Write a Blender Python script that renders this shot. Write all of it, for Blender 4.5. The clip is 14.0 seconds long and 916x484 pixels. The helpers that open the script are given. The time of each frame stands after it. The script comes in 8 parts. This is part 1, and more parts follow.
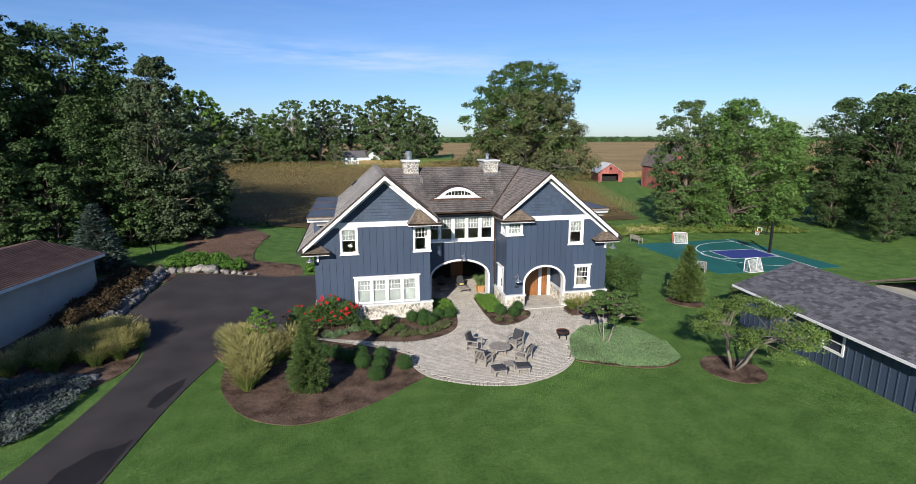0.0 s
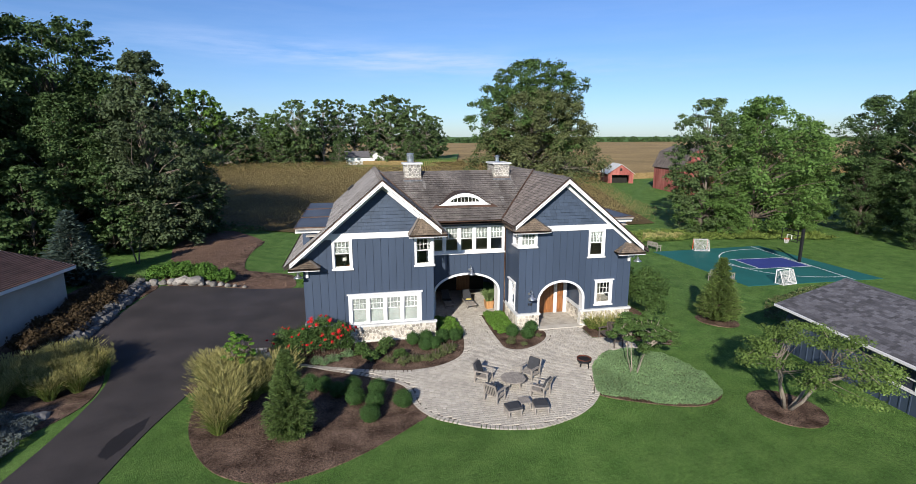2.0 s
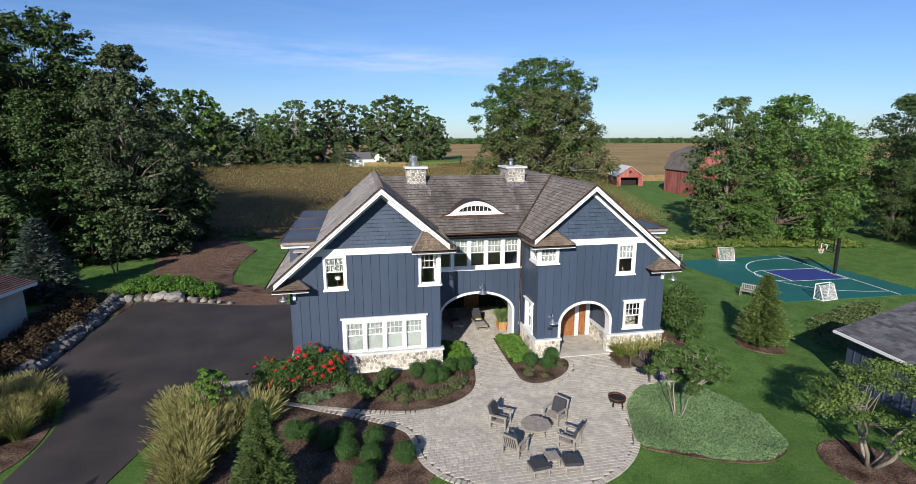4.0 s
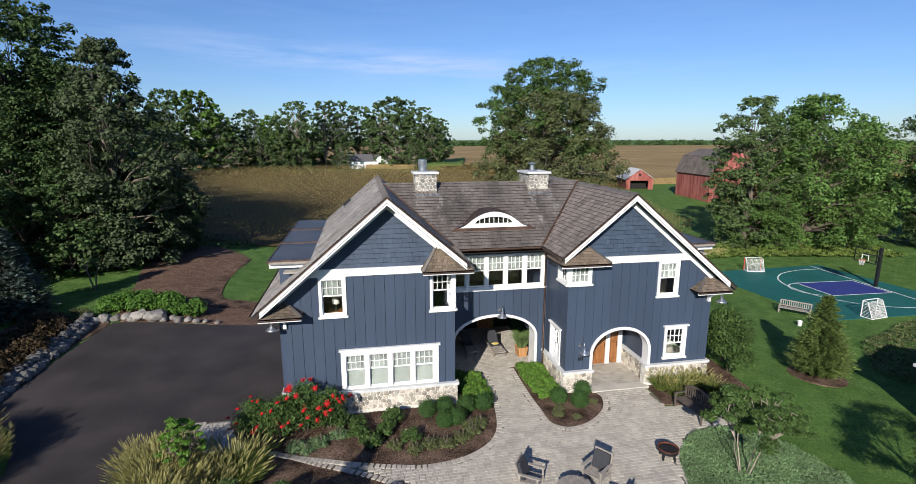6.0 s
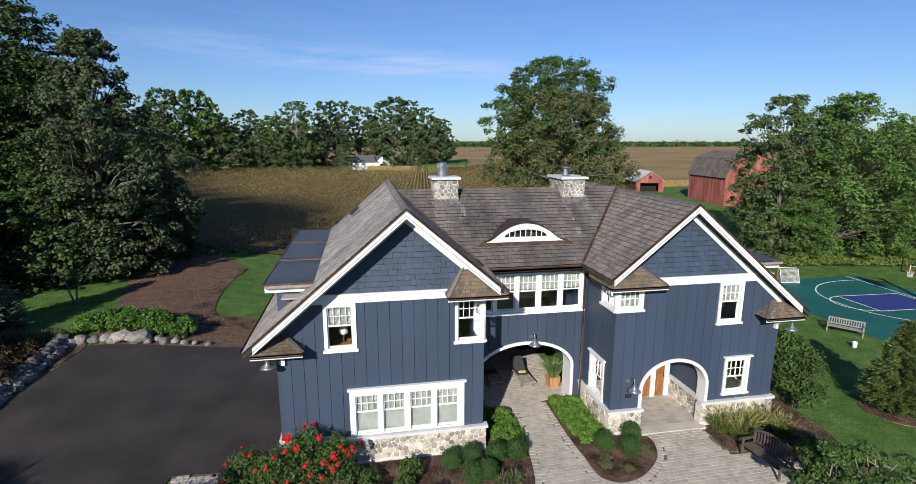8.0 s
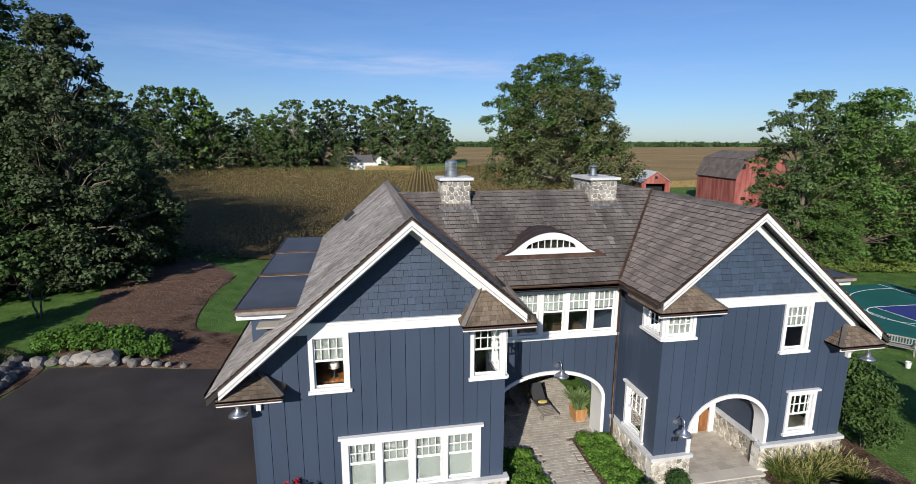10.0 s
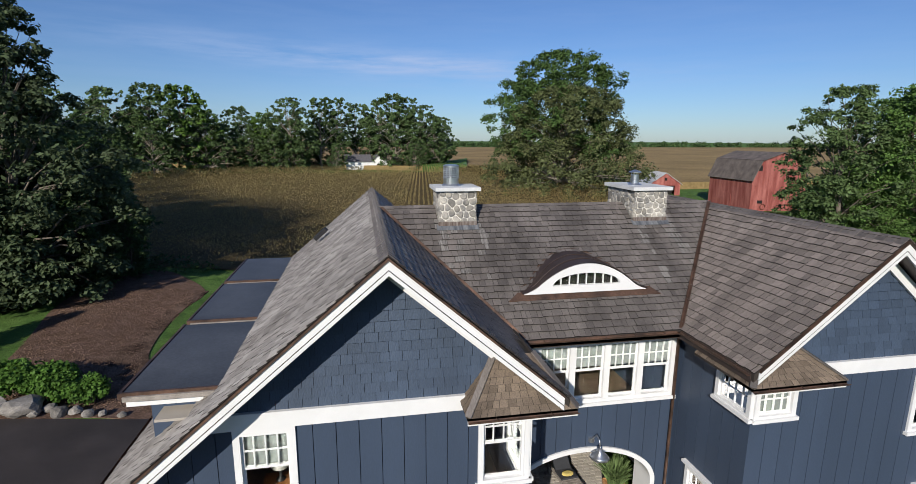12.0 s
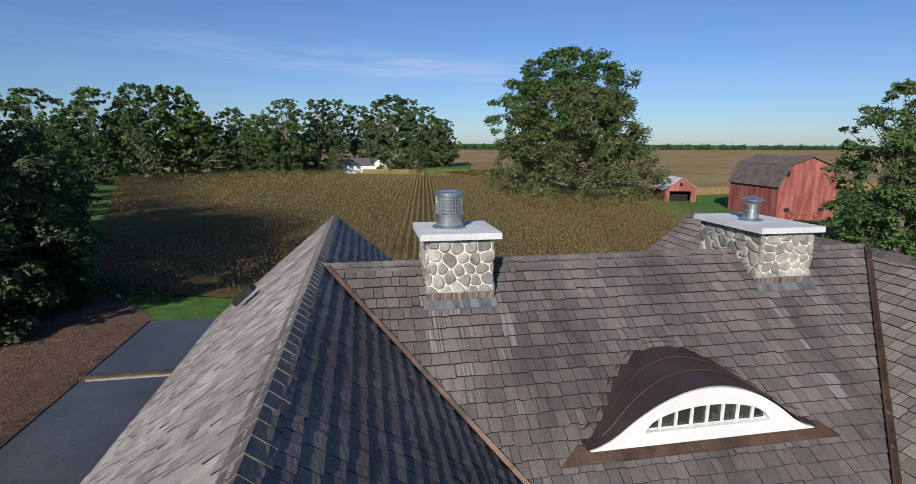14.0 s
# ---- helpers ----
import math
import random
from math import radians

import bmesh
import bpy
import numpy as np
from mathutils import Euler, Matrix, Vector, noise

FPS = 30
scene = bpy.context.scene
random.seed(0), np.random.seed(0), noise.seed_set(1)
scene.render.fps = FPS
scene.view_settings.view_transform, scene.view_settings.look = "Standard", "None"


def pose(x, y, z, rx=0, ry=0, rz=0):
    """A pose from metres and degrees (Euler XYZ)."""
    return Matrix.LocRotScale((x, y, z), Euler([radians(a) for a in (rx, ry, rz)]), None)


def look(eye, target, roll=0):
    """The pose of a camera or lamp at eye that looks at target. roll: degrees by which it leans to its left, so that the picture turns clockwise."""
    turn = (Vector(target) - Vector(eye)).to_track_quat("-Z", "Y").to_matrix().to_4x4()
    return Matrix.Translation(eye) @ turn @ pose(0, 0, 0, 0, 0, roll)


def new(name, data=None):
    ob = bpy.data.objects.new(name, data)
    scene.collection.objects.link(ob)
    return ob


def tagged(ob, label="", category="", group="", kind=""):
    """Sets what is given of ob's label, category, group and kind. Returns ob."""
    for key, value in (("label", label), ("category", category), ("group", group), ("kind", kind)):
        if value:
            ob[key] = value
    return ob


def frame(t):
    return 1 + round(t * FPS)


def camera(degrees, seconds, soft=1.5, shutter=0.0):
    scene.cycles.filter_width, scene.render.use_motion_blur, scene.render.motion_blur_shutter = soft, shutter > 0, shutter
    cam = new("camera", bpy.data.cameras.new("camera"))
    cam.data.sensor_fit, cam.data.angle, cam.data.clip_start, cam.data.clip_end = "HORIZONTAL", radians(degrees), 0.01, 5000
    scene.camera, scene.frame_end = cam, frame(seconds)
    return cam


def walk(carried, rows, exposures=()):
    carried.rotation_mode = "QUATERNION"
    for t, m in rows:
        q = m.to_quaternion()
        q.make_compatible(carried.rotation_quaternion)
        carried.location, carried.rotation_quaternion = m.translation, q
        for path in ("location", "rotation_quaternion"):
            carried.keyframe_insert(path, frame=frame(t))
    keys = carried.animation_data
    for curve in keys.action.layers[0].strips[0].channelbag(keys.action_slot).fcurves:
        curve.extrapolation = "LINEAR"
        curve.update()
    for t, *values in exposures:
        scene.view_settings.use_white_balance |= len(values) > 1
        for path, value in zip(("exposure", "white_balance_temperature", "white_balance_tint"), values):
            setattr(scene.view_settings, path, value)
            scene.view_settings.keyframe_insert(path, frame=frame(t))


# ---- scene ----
cam = camera(84.1, 14.0, soft=0.8)
PATH = [
    (0, (0.128, 0.523, 11.403), (0.5216, 2.4396, 10.9929), -0.10),
    (0.5, (0.310, 1.370, 11.405), (0.6977, 3.2891, 10.9951), -0.10),
    (1, (0.474, 2.240, 11.406), (0.8561, 4.1599, 10.9958), -0.10),
    (1.5, (0.619, 3.131, 11.405), (0.9967, 5.0521, 10.9950), -0.10),
    (2, (0.745, 4.044, 11.403), (1.1196, 5.9657, 10.9929), -0.10),
    (2.5, (0.853, 4.979, 11.399), (1.2249, 6.9006, 10.9892), -0.10),
    (3, (0.942, 5.935, 11.393), (1.3124, 7.8569, 10.9841), -0.10),
    (5.5, (1.128, 10.549, 11.326), (1.4903, 12.4753, 10.9261), 0.00),
    (6, (1.050, 11.427, 11.325), (1.4121, 13.3535, 10.9266), -0.01),
    (6.5, (0.960, 12.300, 11.321), (1.3221, 14.2267, 10.9240), 0.00),
    (7, (0.858, 13.168, 11.314), (1.2205, 15.0950, 10.9183), 0.03),
    (7.5, (0.745, 14.032, 11.305), (1.1071, 15.9585, 10.9095), 0.06),
    (8, (0.620, 14.890, 11.292), (0.9820, 16.8170, 10.8975), 0.11),
    (10.5, (0.805, 19.102, 11.016), (1.1746, 21.0277, 10.6223), 0.20),
    (11, (1.023, 20.187, 10.992), (1.3910, 22.1127, 10.5970), 0.17),
    (11.5, (1.274, 21.432, 10.989), (1.6417, 23.3578, 10.5928), 0.24),
    (12, (1.549, 22.769, 10.999), (1.9168, 24.6950, 10.6040), 0.35),
    (12.5, (1.839, 24.170, 11.019), (2.2063, 26.0964, 10.6252), 0.47),
    (13, (2.134, 25.647, 11.042), (2.5004, 27.5739, 10.6509), 0.53),
    (13.5, (2.425, 27.252, 11.064), (2.7893, 29.1795, 10.6754), 0.51),
    (14, (2.703, 28.936, 11.079), (3.0629, 30.8652, 10.6934), 0.33),
]
walk(cam, [(t, look(eye, target, roll)) for t, eye, target, roll in PATH], [(0, 0.55), (3, 0.53), (7, 0.40), (10.5, 0.21), (12.5, 0.08), (14, 0.15)])

# ---- light ----
SUN_AZ, SUN_EL = radians(207.0), radians(25.8)
world = bpy.data.worlds.new("world")
scene.world = world
world.use_nodes = True
wn, wl = world.node_tree.nodes, world.node_tree.links
wbg = wn["Background"]
sky = wn.new("ShaderNodeTexSky")
sky.sky_type, sky.sun_disc = "NISHITA", False
sky.sun_elevation, sky.sun_rotation = SUN_EL, SUN_AZ
sky.air_density, sky.dust_density, sky.ozone_density = 1.0, 0.2, 3.0
wco = wn.new("ShaderNodeTexCoord")


def world_math(op, a, b=0.0):
    n = wn.new("ShaderNodeMath")
    n.operation = op
    for k, v in enumerate((a, b)):
        if isinstance(v, (int, float)):
            n.inputs[k].default_value = v
        else:
            wl.new(v, n.inputs[k])
    return n.outputs[0]


# thin streaky cirrus: stretched noise, thickest in one long wisp over the fields
wsep = wn.new("ShaderNodeSeparateXYZ")
wl.new(wco.outputs["Generated"], wsep.inputs[0])
wmap = wn.new("ShaderNodeMapping")
wmap.inputs["Scale"].default_value = (2.6, 2.6, 24.0)
wmap.inputs["Rotation"].default_value = (0, radians(-4), 0)
wmap.inputs["Location"].default_value = (0.35, 0.1, 0.6)
wnoise = wn.new("ShaderNodeTexNoise")
wnoise.inputs["Scale"].default_value, wnoise.inputs["Detail"].default_value = 2.3, 7.0
wnoise.inputs["Roughness"].default_value = 0.62
wl.new(wco.outputs["Generated"], wmap.inputs["Vector"])
wl.new(wmap.outputs["Vector"], wnoise.inputs["Vector"])
wspread = world_math("MULTIPLY", world_math("SUBTRACT", wsep.outputs["X"], 0.08), 2.9)
wrise = world_math("MULTIPLY", world_math("SUBTRACT", wsep.outputs["Z"], world_math("SUBTRACT", 0.139, world_math("MULTIPLY", wsep.outputs["X"], 0.045))), 48.0)
wfall = world_math("ADD", world_math("MULTIPLY", wspread, wspread), world_math("MULTIPLY", wrise, wrise))
wwisp = world_math("POWER", 2.718, world_math("MULTIPLY", wfall, -1.0))
wcloud = world_math("MULTIPLY", world_math("ADD", world_math("MULTIPLY", wwisp, 1.05), 0.08), 1.0)
wramp = wn.new("ShaderNodeMapRange")
wramp.inputs["From Min"].default_value, wramp.inputs["From Max"].default_value = 0.34, 0.72
wl.new(wnoise.outputs["Fac"], wramp.inputs["Value"])
wmix = wn.new("ShaderNodeMixRGB")
wmix.inputs["Color2"].default_value = (7.8, 7.9, 8.4, 1)
wl.new(world_math("MULTIPLY", wcloud, wramp.outputs["Result"]), wmix.inputs["Fac"])
wl.new(sky.outputs["Color"], wmix.inputs["Color1"])
wtint = wn.new("ShaderNodeMixRGB")
wtint.blend_type = "MULTIPLY"
wtint.inputs["Fac"].default_value, wtint.inputs["Color2"].default_value = 1.0, (0.70, 0.89, 1.25, 1)
wl.new(wmix.outputs["Color"], wtint.inputs["Color1"])
wl.new(wtint.outputs["Color"], wbg.inputs["Color"])
wbg.inputs["Strength"].default_value = 0.072
sun = new("sun", bpy.data.lights.new("sun", "SUN"))
sun.data.energy, sun.data.angle, sun.data.color = 4.95, radians(0.6), (1.0, 0.93, 0.83)
to_sun = Vector((math.sin(SUN_AZ) * math.cos(SUN_EL), math.cos(SUN_AZ) * math.cos(SUN_EL), math.sin(SUN_EL)))
sun.matrix_world = look(to_sun * 100, (0, 0, 0))

# ---- materials ----


def mat(name, col, rough=0.8, metal=0.0, var=0.25, scale=3.0, grain=0.15, gscale=60.0, bump=0.2, bscale=40.0,
        rand=0.0, tint=None, stretch=(1, 1, 1), island=False, spec=0.4):
    """A surface with broad variation, fine grain and relief; rand varies it piece by piece."""
    m = bpy.data.materials.new(name)
    m.use_nodes = True
    n, l = m.node_tree.nodes, m.node_tree.links
    b = n["Principled BSDF"]
    b.inputs["Roughness"].default_value, b.inputs["Metallic"].default_value = rough, metal
    b.inputs["Specular IOR Level"].default_value = spec
    co = n.new("ShaderNodeTexCoord")
    mp = n.new("ShaderNodeMapping")
    mp.inputs["Scale"].default_value = stretch
    l.new(co.outputs["Object"], mp.inputs["Vector"])

    def tex(s, detail):
        t = n.new("ShaderNodeTexNoise")
        t.inputs["Scale"].default_value, t.inputs["Detail"].default_value = s, detail
        l.new(mp.outputs["Vector"], t.inputs["Vector"])
        return t
    broad, fine = tex(scale, 4), tex(gscale, 3)
    lo, hi = n.new("ShaderNodeRGB"), n.new("ShaderNodeRGB")
    t2 = tint or tuple(min(1, c * (1 + var)) for c in col)
    lo.outputs[0].default_value = (*[c * (1 - var) for c in col], 1)
    hi.outputs[0].default_value = (*t2, 1)
    ramp = n.new("ShaderNodeMapRange")
    ramp.inputs["From Min"].default_value, ramp.inputs["From Max"].default_value = 0.32, 0.68
    l.new(broad.outputs["Fac"], ramp.inputs["Value"])
    mx = n.new("ShaderNodeMixRGB")
    l.new(ramp.outputs["Result"], mx.inputs["Fac"])
    l.new(lo.outputs[0], mx.inputs["Color1"])
    l.new(hi.outputs[0], mx.inputs["Color2"])
    g = n.new("ShaderNodeMapRange")
    g.inputs["From Min"].default_value, g.inputs["From Max"].default_value = 0.3, 0.7
    g.inputs["To Min"].default_value, g.inputs["To Max"].default_value = 1 - grain, 1 + grain
    l.new(fine.outputs["Fac"], g.inputs["Value"])
    last = g.outputs["Result"]
    if rand:
        if island:
            src = n.new("ShaderNodeNewGeometry").outputs["Random Per Island"]
        else:
            src = n.new("ShaderNodeObjectInfo").outputs["Random"]
        r = n.new("ShaderNodeMapRange")
        r.inputs["To Min"].default_value, r.inputs["To Max"].default_value = 1 - rand, 1 + rand
        l.new(src, r.inputs["Value"])
        mu = n.new("ShaderNodeMath")
        mu.operation = "MULTIPLY"
        l.new(last, mu.inputs[0])
        l.new(r.outputs["Result"], mu.inputs[1])
        last = mu.outputs[0]
    vm = n.new("ShaderNodeVectorMath")
    vm.operation = "SCALE"
    l.new(mx.outputs["Color"], vm.inputs[0])
    l.new(last, vm.inputs["Scale"])
    l.new(vm.outputs["Vector"], b.inputs["Base Color"])
    if bump:
        bt = tex(bscale, 4)
        bp = n.new("ShaderNodeBump")
        bp.inputs["Strength"].default_value, bp.inputs["Distance"].default_value = bump, 0.02
        l.new(bt.outputs["Fac"], bp.inputs["Height"])
        l.new(bp.outputs["Normal"], b.inputs["Normal"])
    return m


def leaf_mat(name, col, rand=0.35, trans=0.25, tint=None):
    m = mat(name, col, 0.55, var=0.3, scale=0.35, grain=0.1, gscale=5, bump=0, rand=rand, island=True, tint=tint, spec=0.12)
    n, l = m.node_tree.nodes, m.node_tree.links
    b = n["Principled BSDF"]
    tr = n.new("ShaderNodeBsdfTranslucent")
    src = b.inputs["Base Color"].links[0].from_socket
    l.new(src, tr.inputs["Color"])
    ms = n.new("ShaderNodeMixShader")
    ms.inputs["Fac"].default_value = trans
    l.new(b.outputs[0], ms.inputs[1])
    l.new(tr.outputs[0], ms.inputs[2])
    l.new(ms.outputs[0], n["Material Output"].inputs["Surface"])
    return m


M = {}
M["field"] = mat("field", (0.26, 0.185, 0.085), 0.95, var=0.2, scale=0.03, grain=0.25, gscale=1.5, bump=0.3, bscale=2, spec=0.1)
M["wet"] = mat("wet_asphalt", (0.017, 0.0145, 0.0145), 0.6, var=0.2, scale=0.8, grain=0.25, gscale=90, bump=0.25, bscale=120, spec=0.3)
M["asphalt"] = mat("asphalt", (0.037, 0.031, 0.030), 0.75, var=0.3, scale=0.5, grain=0.4, gscale=90, bump=0.4, bscale=120)
M["mulch"] = mat("mulch", (0.050, 0.030, 0.021), 0.95, var=0.25, scale=1.1, grain=0.85, gscale=20, bump=1.0, bscale=40, spec=0.1, tint=(0.165, 0.112, 0.084))
M["bark_soil"] = mat("bark_soil", (0.135, 0.084, 0.058), 0.95, var=0.25, scale=1.8, grain=0.5, gscale=16, bump=1.0, bscale=22, spec=0.1, tint=(0.16, 0.105, 0.082))
M["joint"] = mat("joint_sand", (0.15, 0.135, 0.115), 0.95, var=0.2, scale=2, spec=0.1)
M["paver"] = mat("paver", (0.385, 0.356, 0.312), 0.9, var=0.12, scale=1.2, grain=0.15, gscale=50, bump=0.3, bscale=70, rand=0.13, spec=0.2)
M["paver_joined"] = mat("paver_joined", (0.385, 0.356, 0.312), 0.9, var=0.12, scale=1.2, grain=0.15, gscale=50, bump=0.3, bscale=70, rand=0.13, spec=0.2, island=True)
M["concrete"] = mat("limestone", (0.46, 0.43, 0.38), 0.85, var=0.1, scale=1.5, grain=0.08, bump=0.25)
M["cap"] = mat("cap_stone", (0.52, 0.53, 0.535), 0.85, var=0.1, scale=2, grain=0.1, bump=0.2)
M["court"] = mat("court_green", (0.012, 0.105, 0.095), 0.6, var=0.1, scale=0.4, grain=0.05, bump=0.05)
M["court_blue"] = mat("court_blue", (0.030, 0.045, 0.20), 0.6, var=0.08, scale=0.4, grain=0.05, bump=0.05)
M["line"] = mat("white_line", (0.75, 0.77, 0.75), 0.7, var=0.08, scale=4, bump=0)
M["siding"] = mat("navy_siding", (0.0425, 0.0612, 0.098), 0.5, var=0.10, scale=0.8, grain=0.06, gscale=90, bump=0.12, bscale=60, rand=0.05, stretch=(1, 1, 0.2), spec=0.35)
M["shingle_wall"] = mat("navy_shingle", (0.0425, 0.0622, 0.098), 0.6, var=0.12, scale=1.2, grain=0.12, gscale=70, bump=0.3, bscale=50, rand=0.12, stretch=(1, 1, 0.15), spec=0.3)
M["gap"] = mat("siding_gap", (0.020, 0.025, 0.042), 0.8, bump=0)
M["trim"] = mat("white_trim", (0.66, 0.665, 0.67), 0.45, var=0.04, scale=2, grain=0.02, bump=0.05)
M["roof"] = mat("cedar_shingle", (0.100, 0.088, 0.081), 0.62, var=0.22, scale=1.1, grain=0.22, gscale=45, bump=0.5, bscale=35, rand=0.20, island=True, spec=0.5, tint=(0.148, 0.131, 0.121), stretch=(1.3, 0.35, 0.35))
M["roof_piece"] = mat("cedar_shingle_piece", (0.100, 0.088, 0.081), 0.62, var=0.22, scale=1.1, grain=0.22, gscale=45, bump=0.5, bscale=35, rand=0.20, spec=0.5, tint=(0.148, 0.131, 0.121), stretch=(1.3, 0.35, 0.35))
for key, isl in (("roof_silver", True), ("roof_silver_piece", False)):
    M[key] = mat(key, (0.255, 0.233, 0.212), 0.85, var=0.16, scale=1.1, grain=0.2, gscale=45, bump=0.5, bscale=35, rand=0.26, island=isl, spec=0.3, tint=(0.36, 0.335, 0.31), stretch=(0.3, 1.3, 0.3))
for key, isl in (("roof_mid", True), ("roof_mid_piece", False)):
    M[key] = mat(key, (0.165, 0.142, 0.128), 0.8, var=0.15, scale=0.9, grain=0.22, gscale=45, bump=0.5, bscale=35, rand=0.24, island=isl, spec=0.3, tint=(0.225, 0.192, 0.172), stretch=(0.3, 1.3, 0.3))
for key, isl in (("roof_tan", True), ("roof_tan_piece", False)):
    M[key] = mat(key, (0.125, 0.096, 0.073), 0.8, var=0.26, scale=0.9, grain=0.22, gscale=45, bump=0.5, bscale=35, rand=0.26, island=isl, spec=0.3, tint=(0.185, 0.145, 0.110))
M["roof_limed"] = mat("limed_shingle", (0.10, 0.09, 0.084), 0.85, var=0.15, scale=3.2, grain=0.2, gscale=45, bump=0.5, bscale=35, rand=0.18, island=True, spec=0.3, tint=(0.26, 0.248, 0.236), stretch=(14, 0.3, 0.3))
# near-black shingle edges: the shade lines between courses are put into the colour
M["butt_shade"] = mat("shingle_butt_shade", (0.020, 0.017, 0.016), 0.9, var=0.2, bump=0.2)
M["roof_base"] = mat("roof_felt", (0.035, 0.028, 0.024), 0.9, bump=0.2)
M["copper"] = mat("aged_copper", (0.080, 0.056, 0.046), 0.5, metal=0.45, var=0.45, scale=2.5, grain=0.2, gscale=25, bump=0.1, tint=(0.145, 0.085, 0.060))
M["copper_limed"] = mat("limed_copper", (0.085, 0.050, 0.036), 0.6, metal=0.2, var=0.2, scale=4.5, grain=0.2, gscale=25, bump=0.1, tint=(0.24, 0.21, 0.19), stretch=(5, 5, 0.5))
M["lead"] = mat("weathered_lead", (0.11, 0.12, 0.14), 0.6, metal=0.3, var=0.3, scale=3.0, grain=0.2, gscale=20, bump=0.1, tint=(0.22, 0.23, 0.24), stretch=(4, 0.5, 0.5))
M["brown_metal"] = mat("brown_metal", (0.078, 0.058, 0.052), 0.42, metal=0.5, var=0.25, scale=1.5, grain=0.08, bump=0.05)
M["flatroof"] = mat("flat_roof", (0.062, 0.067, 0.076), 0.5, var=0.25, scale=0.8, grain=0.15, gscale=20, bump=0.1)
M["galv"] = mat("galvanised", (0.55, 0.57, 0.60), 0.3, metal=0.9, var=0.15, scale=6, grain=0.1, bump=0.05)
M["screen"] = mat("screen_inner_shade", (0.30, 0.31, 0.33), 0.45, metal=0.7, bump=0)
M["mortar"] = mat("mortar", (0.62, 0.60, 0.55), 0.95, var=0.12, scale=5, grain=0.15, bump=0.5, bscale=60)
M["stone"] = mat("field_stone", (0.235, 0.23, 0.22), 0.8, var=0.35, scale=5, grain=0.25, gscale=50, bump=0.5, bscale=30, rand=0.45, tint=(0.34, 0.32, 0.28))
M["stone_light"] = mat("field_stone_light", (0.34, 0.305, 0.255), 0.8, var=0.3, scale=4, grain=0.2, gscale=50, bump=0.5, bscale=30, rand=0.45, tint=(0.52, 0.48, 0.41))
M["boulder"] = mat("boulder", (0.19, 0.178, 0.162), 0.85, var=0.3, scale=3, grain=0.25, gscale=30, bump=0.6, bscale=14, rand=0.35)
# darker copy of the boulder stone: the wall's shade is put into the colour
M["wall_rock_shaded"] = mat("wall_rock_shaded", (0.125, 0.120, 0.112), 0.85, var=0.3, scale=3, grain=0.25, gscale=30, bump=0.6, bscale=14, rand=0.3)
M["wood_door"] = mat("oak_door", (0.24, 0.10, 0.036), 0.4, var=0.25, scale=2, grain=0.2, gscale=30, bump=0.15, stretch=(6, 6, 0.6))
M["teak"] = mat("grey_teak", (0.25, 0.225, 0.20), 0.75, var=0.2, scale=6, grain=0.2, gscale=40, bump=0.3, stretch=(1, 1, 1))
M["teak_dark"] = mat("dark_teak", (0.085, 0.068, 0.058), 0.75, var=0.25, scale=6, grain=0.2, gscale=40, bump=0.3)
M["cushion"] = mat("grey_cushion", (0.034, 0.036, 0.042), 0.9, var=0.15, scale=5, grain=0.15, gscale=150, bump=0.3, bscale=200)
M["cushion_white"] = mat("white_fabric", (0.62, 0.61, 0.58), 0.9, var=0.06, scale=5, grain=0.06, gscale=150, bump=0.2, bscale=200)
M["planter"] = mat("cedar_planter", (0.42, 0.22, 0.09), 0.6, var=0.2, scale=4, grain=0.15, stretch=(3, 3, 0.5))
M["iron"] = mat("black_iron", (0.02, 0.02, 0.022), 0.5, metal=0.4, var=0.2, bump=0.1)
M["rust"] = mat("rusty_steel", (0.10, 0.030, 0.018), 0.7, metal=0.3, var=0.5, scale=6, bump=0.3)
M["barn"] = mat("barn_red", (0.27, 0.060, 0.050), 0.8, var=0.3, scale=0.7, grain=0.25, gscale=10, bump=0.2, stretch=(2, 2, 0.3), tint=(0.36, 0.13, 0.11))
M["barn_roof"] = mat("barn_shingle", (0.125, 0.105, 0.095), 0.9, var=0.3, scale=0.9, grain=0.25, gscale=8, bump=0.3)
M["tin"] = mat("tin_roof", (0.62, 0.62, 0.62), 0.5, metal=0.1, var=0.12, scale=1.2)
# near-black: the shade inside openings and behind windows is put into this colour
M["dark"] = mat("interior_shade", (0.012, 0.011, 0.010), 0.9, bump=0)
M["garage_roof"] = mat("asphalt_shingle", (0.092, 0.090, 0.100), 0.9, var=0.25, scale=2.0, grain=0.3, gscale=40, bump=0.4, rand=0.25)
M["garage_tab"] = mat("asphalt_tab", (0.092, 0.090, 0.100), 0.9, var=0.12, scale=6.0, grain=0.3, gscale=40, bump=0.4, rand=0.45, island=True)
M["tan_roof"] = mat("tan_shingle", (0.22, 0.17, 0.13), 0.9, var=0.3, scale=2.5, grain=0.35, gscale=14, bump=0.4)
M["red_roof"] = mat("red_tile_roof", (0.135, 0.078, 0.064), 0.85, var=0.25, scale=1.2, grain=0.25, gscale=25, bump=0.4, rand=0.15)
M["beige"] = mat("beige_siding", (0.38, 0.37, 0.34), 0.7, var=0.08, scale=1.0, bump=0.1)
M["white_wall"] = mat("white_siding", (0.72, 0.73, 0.74), 0.7, var=0.06, bump=0.1)
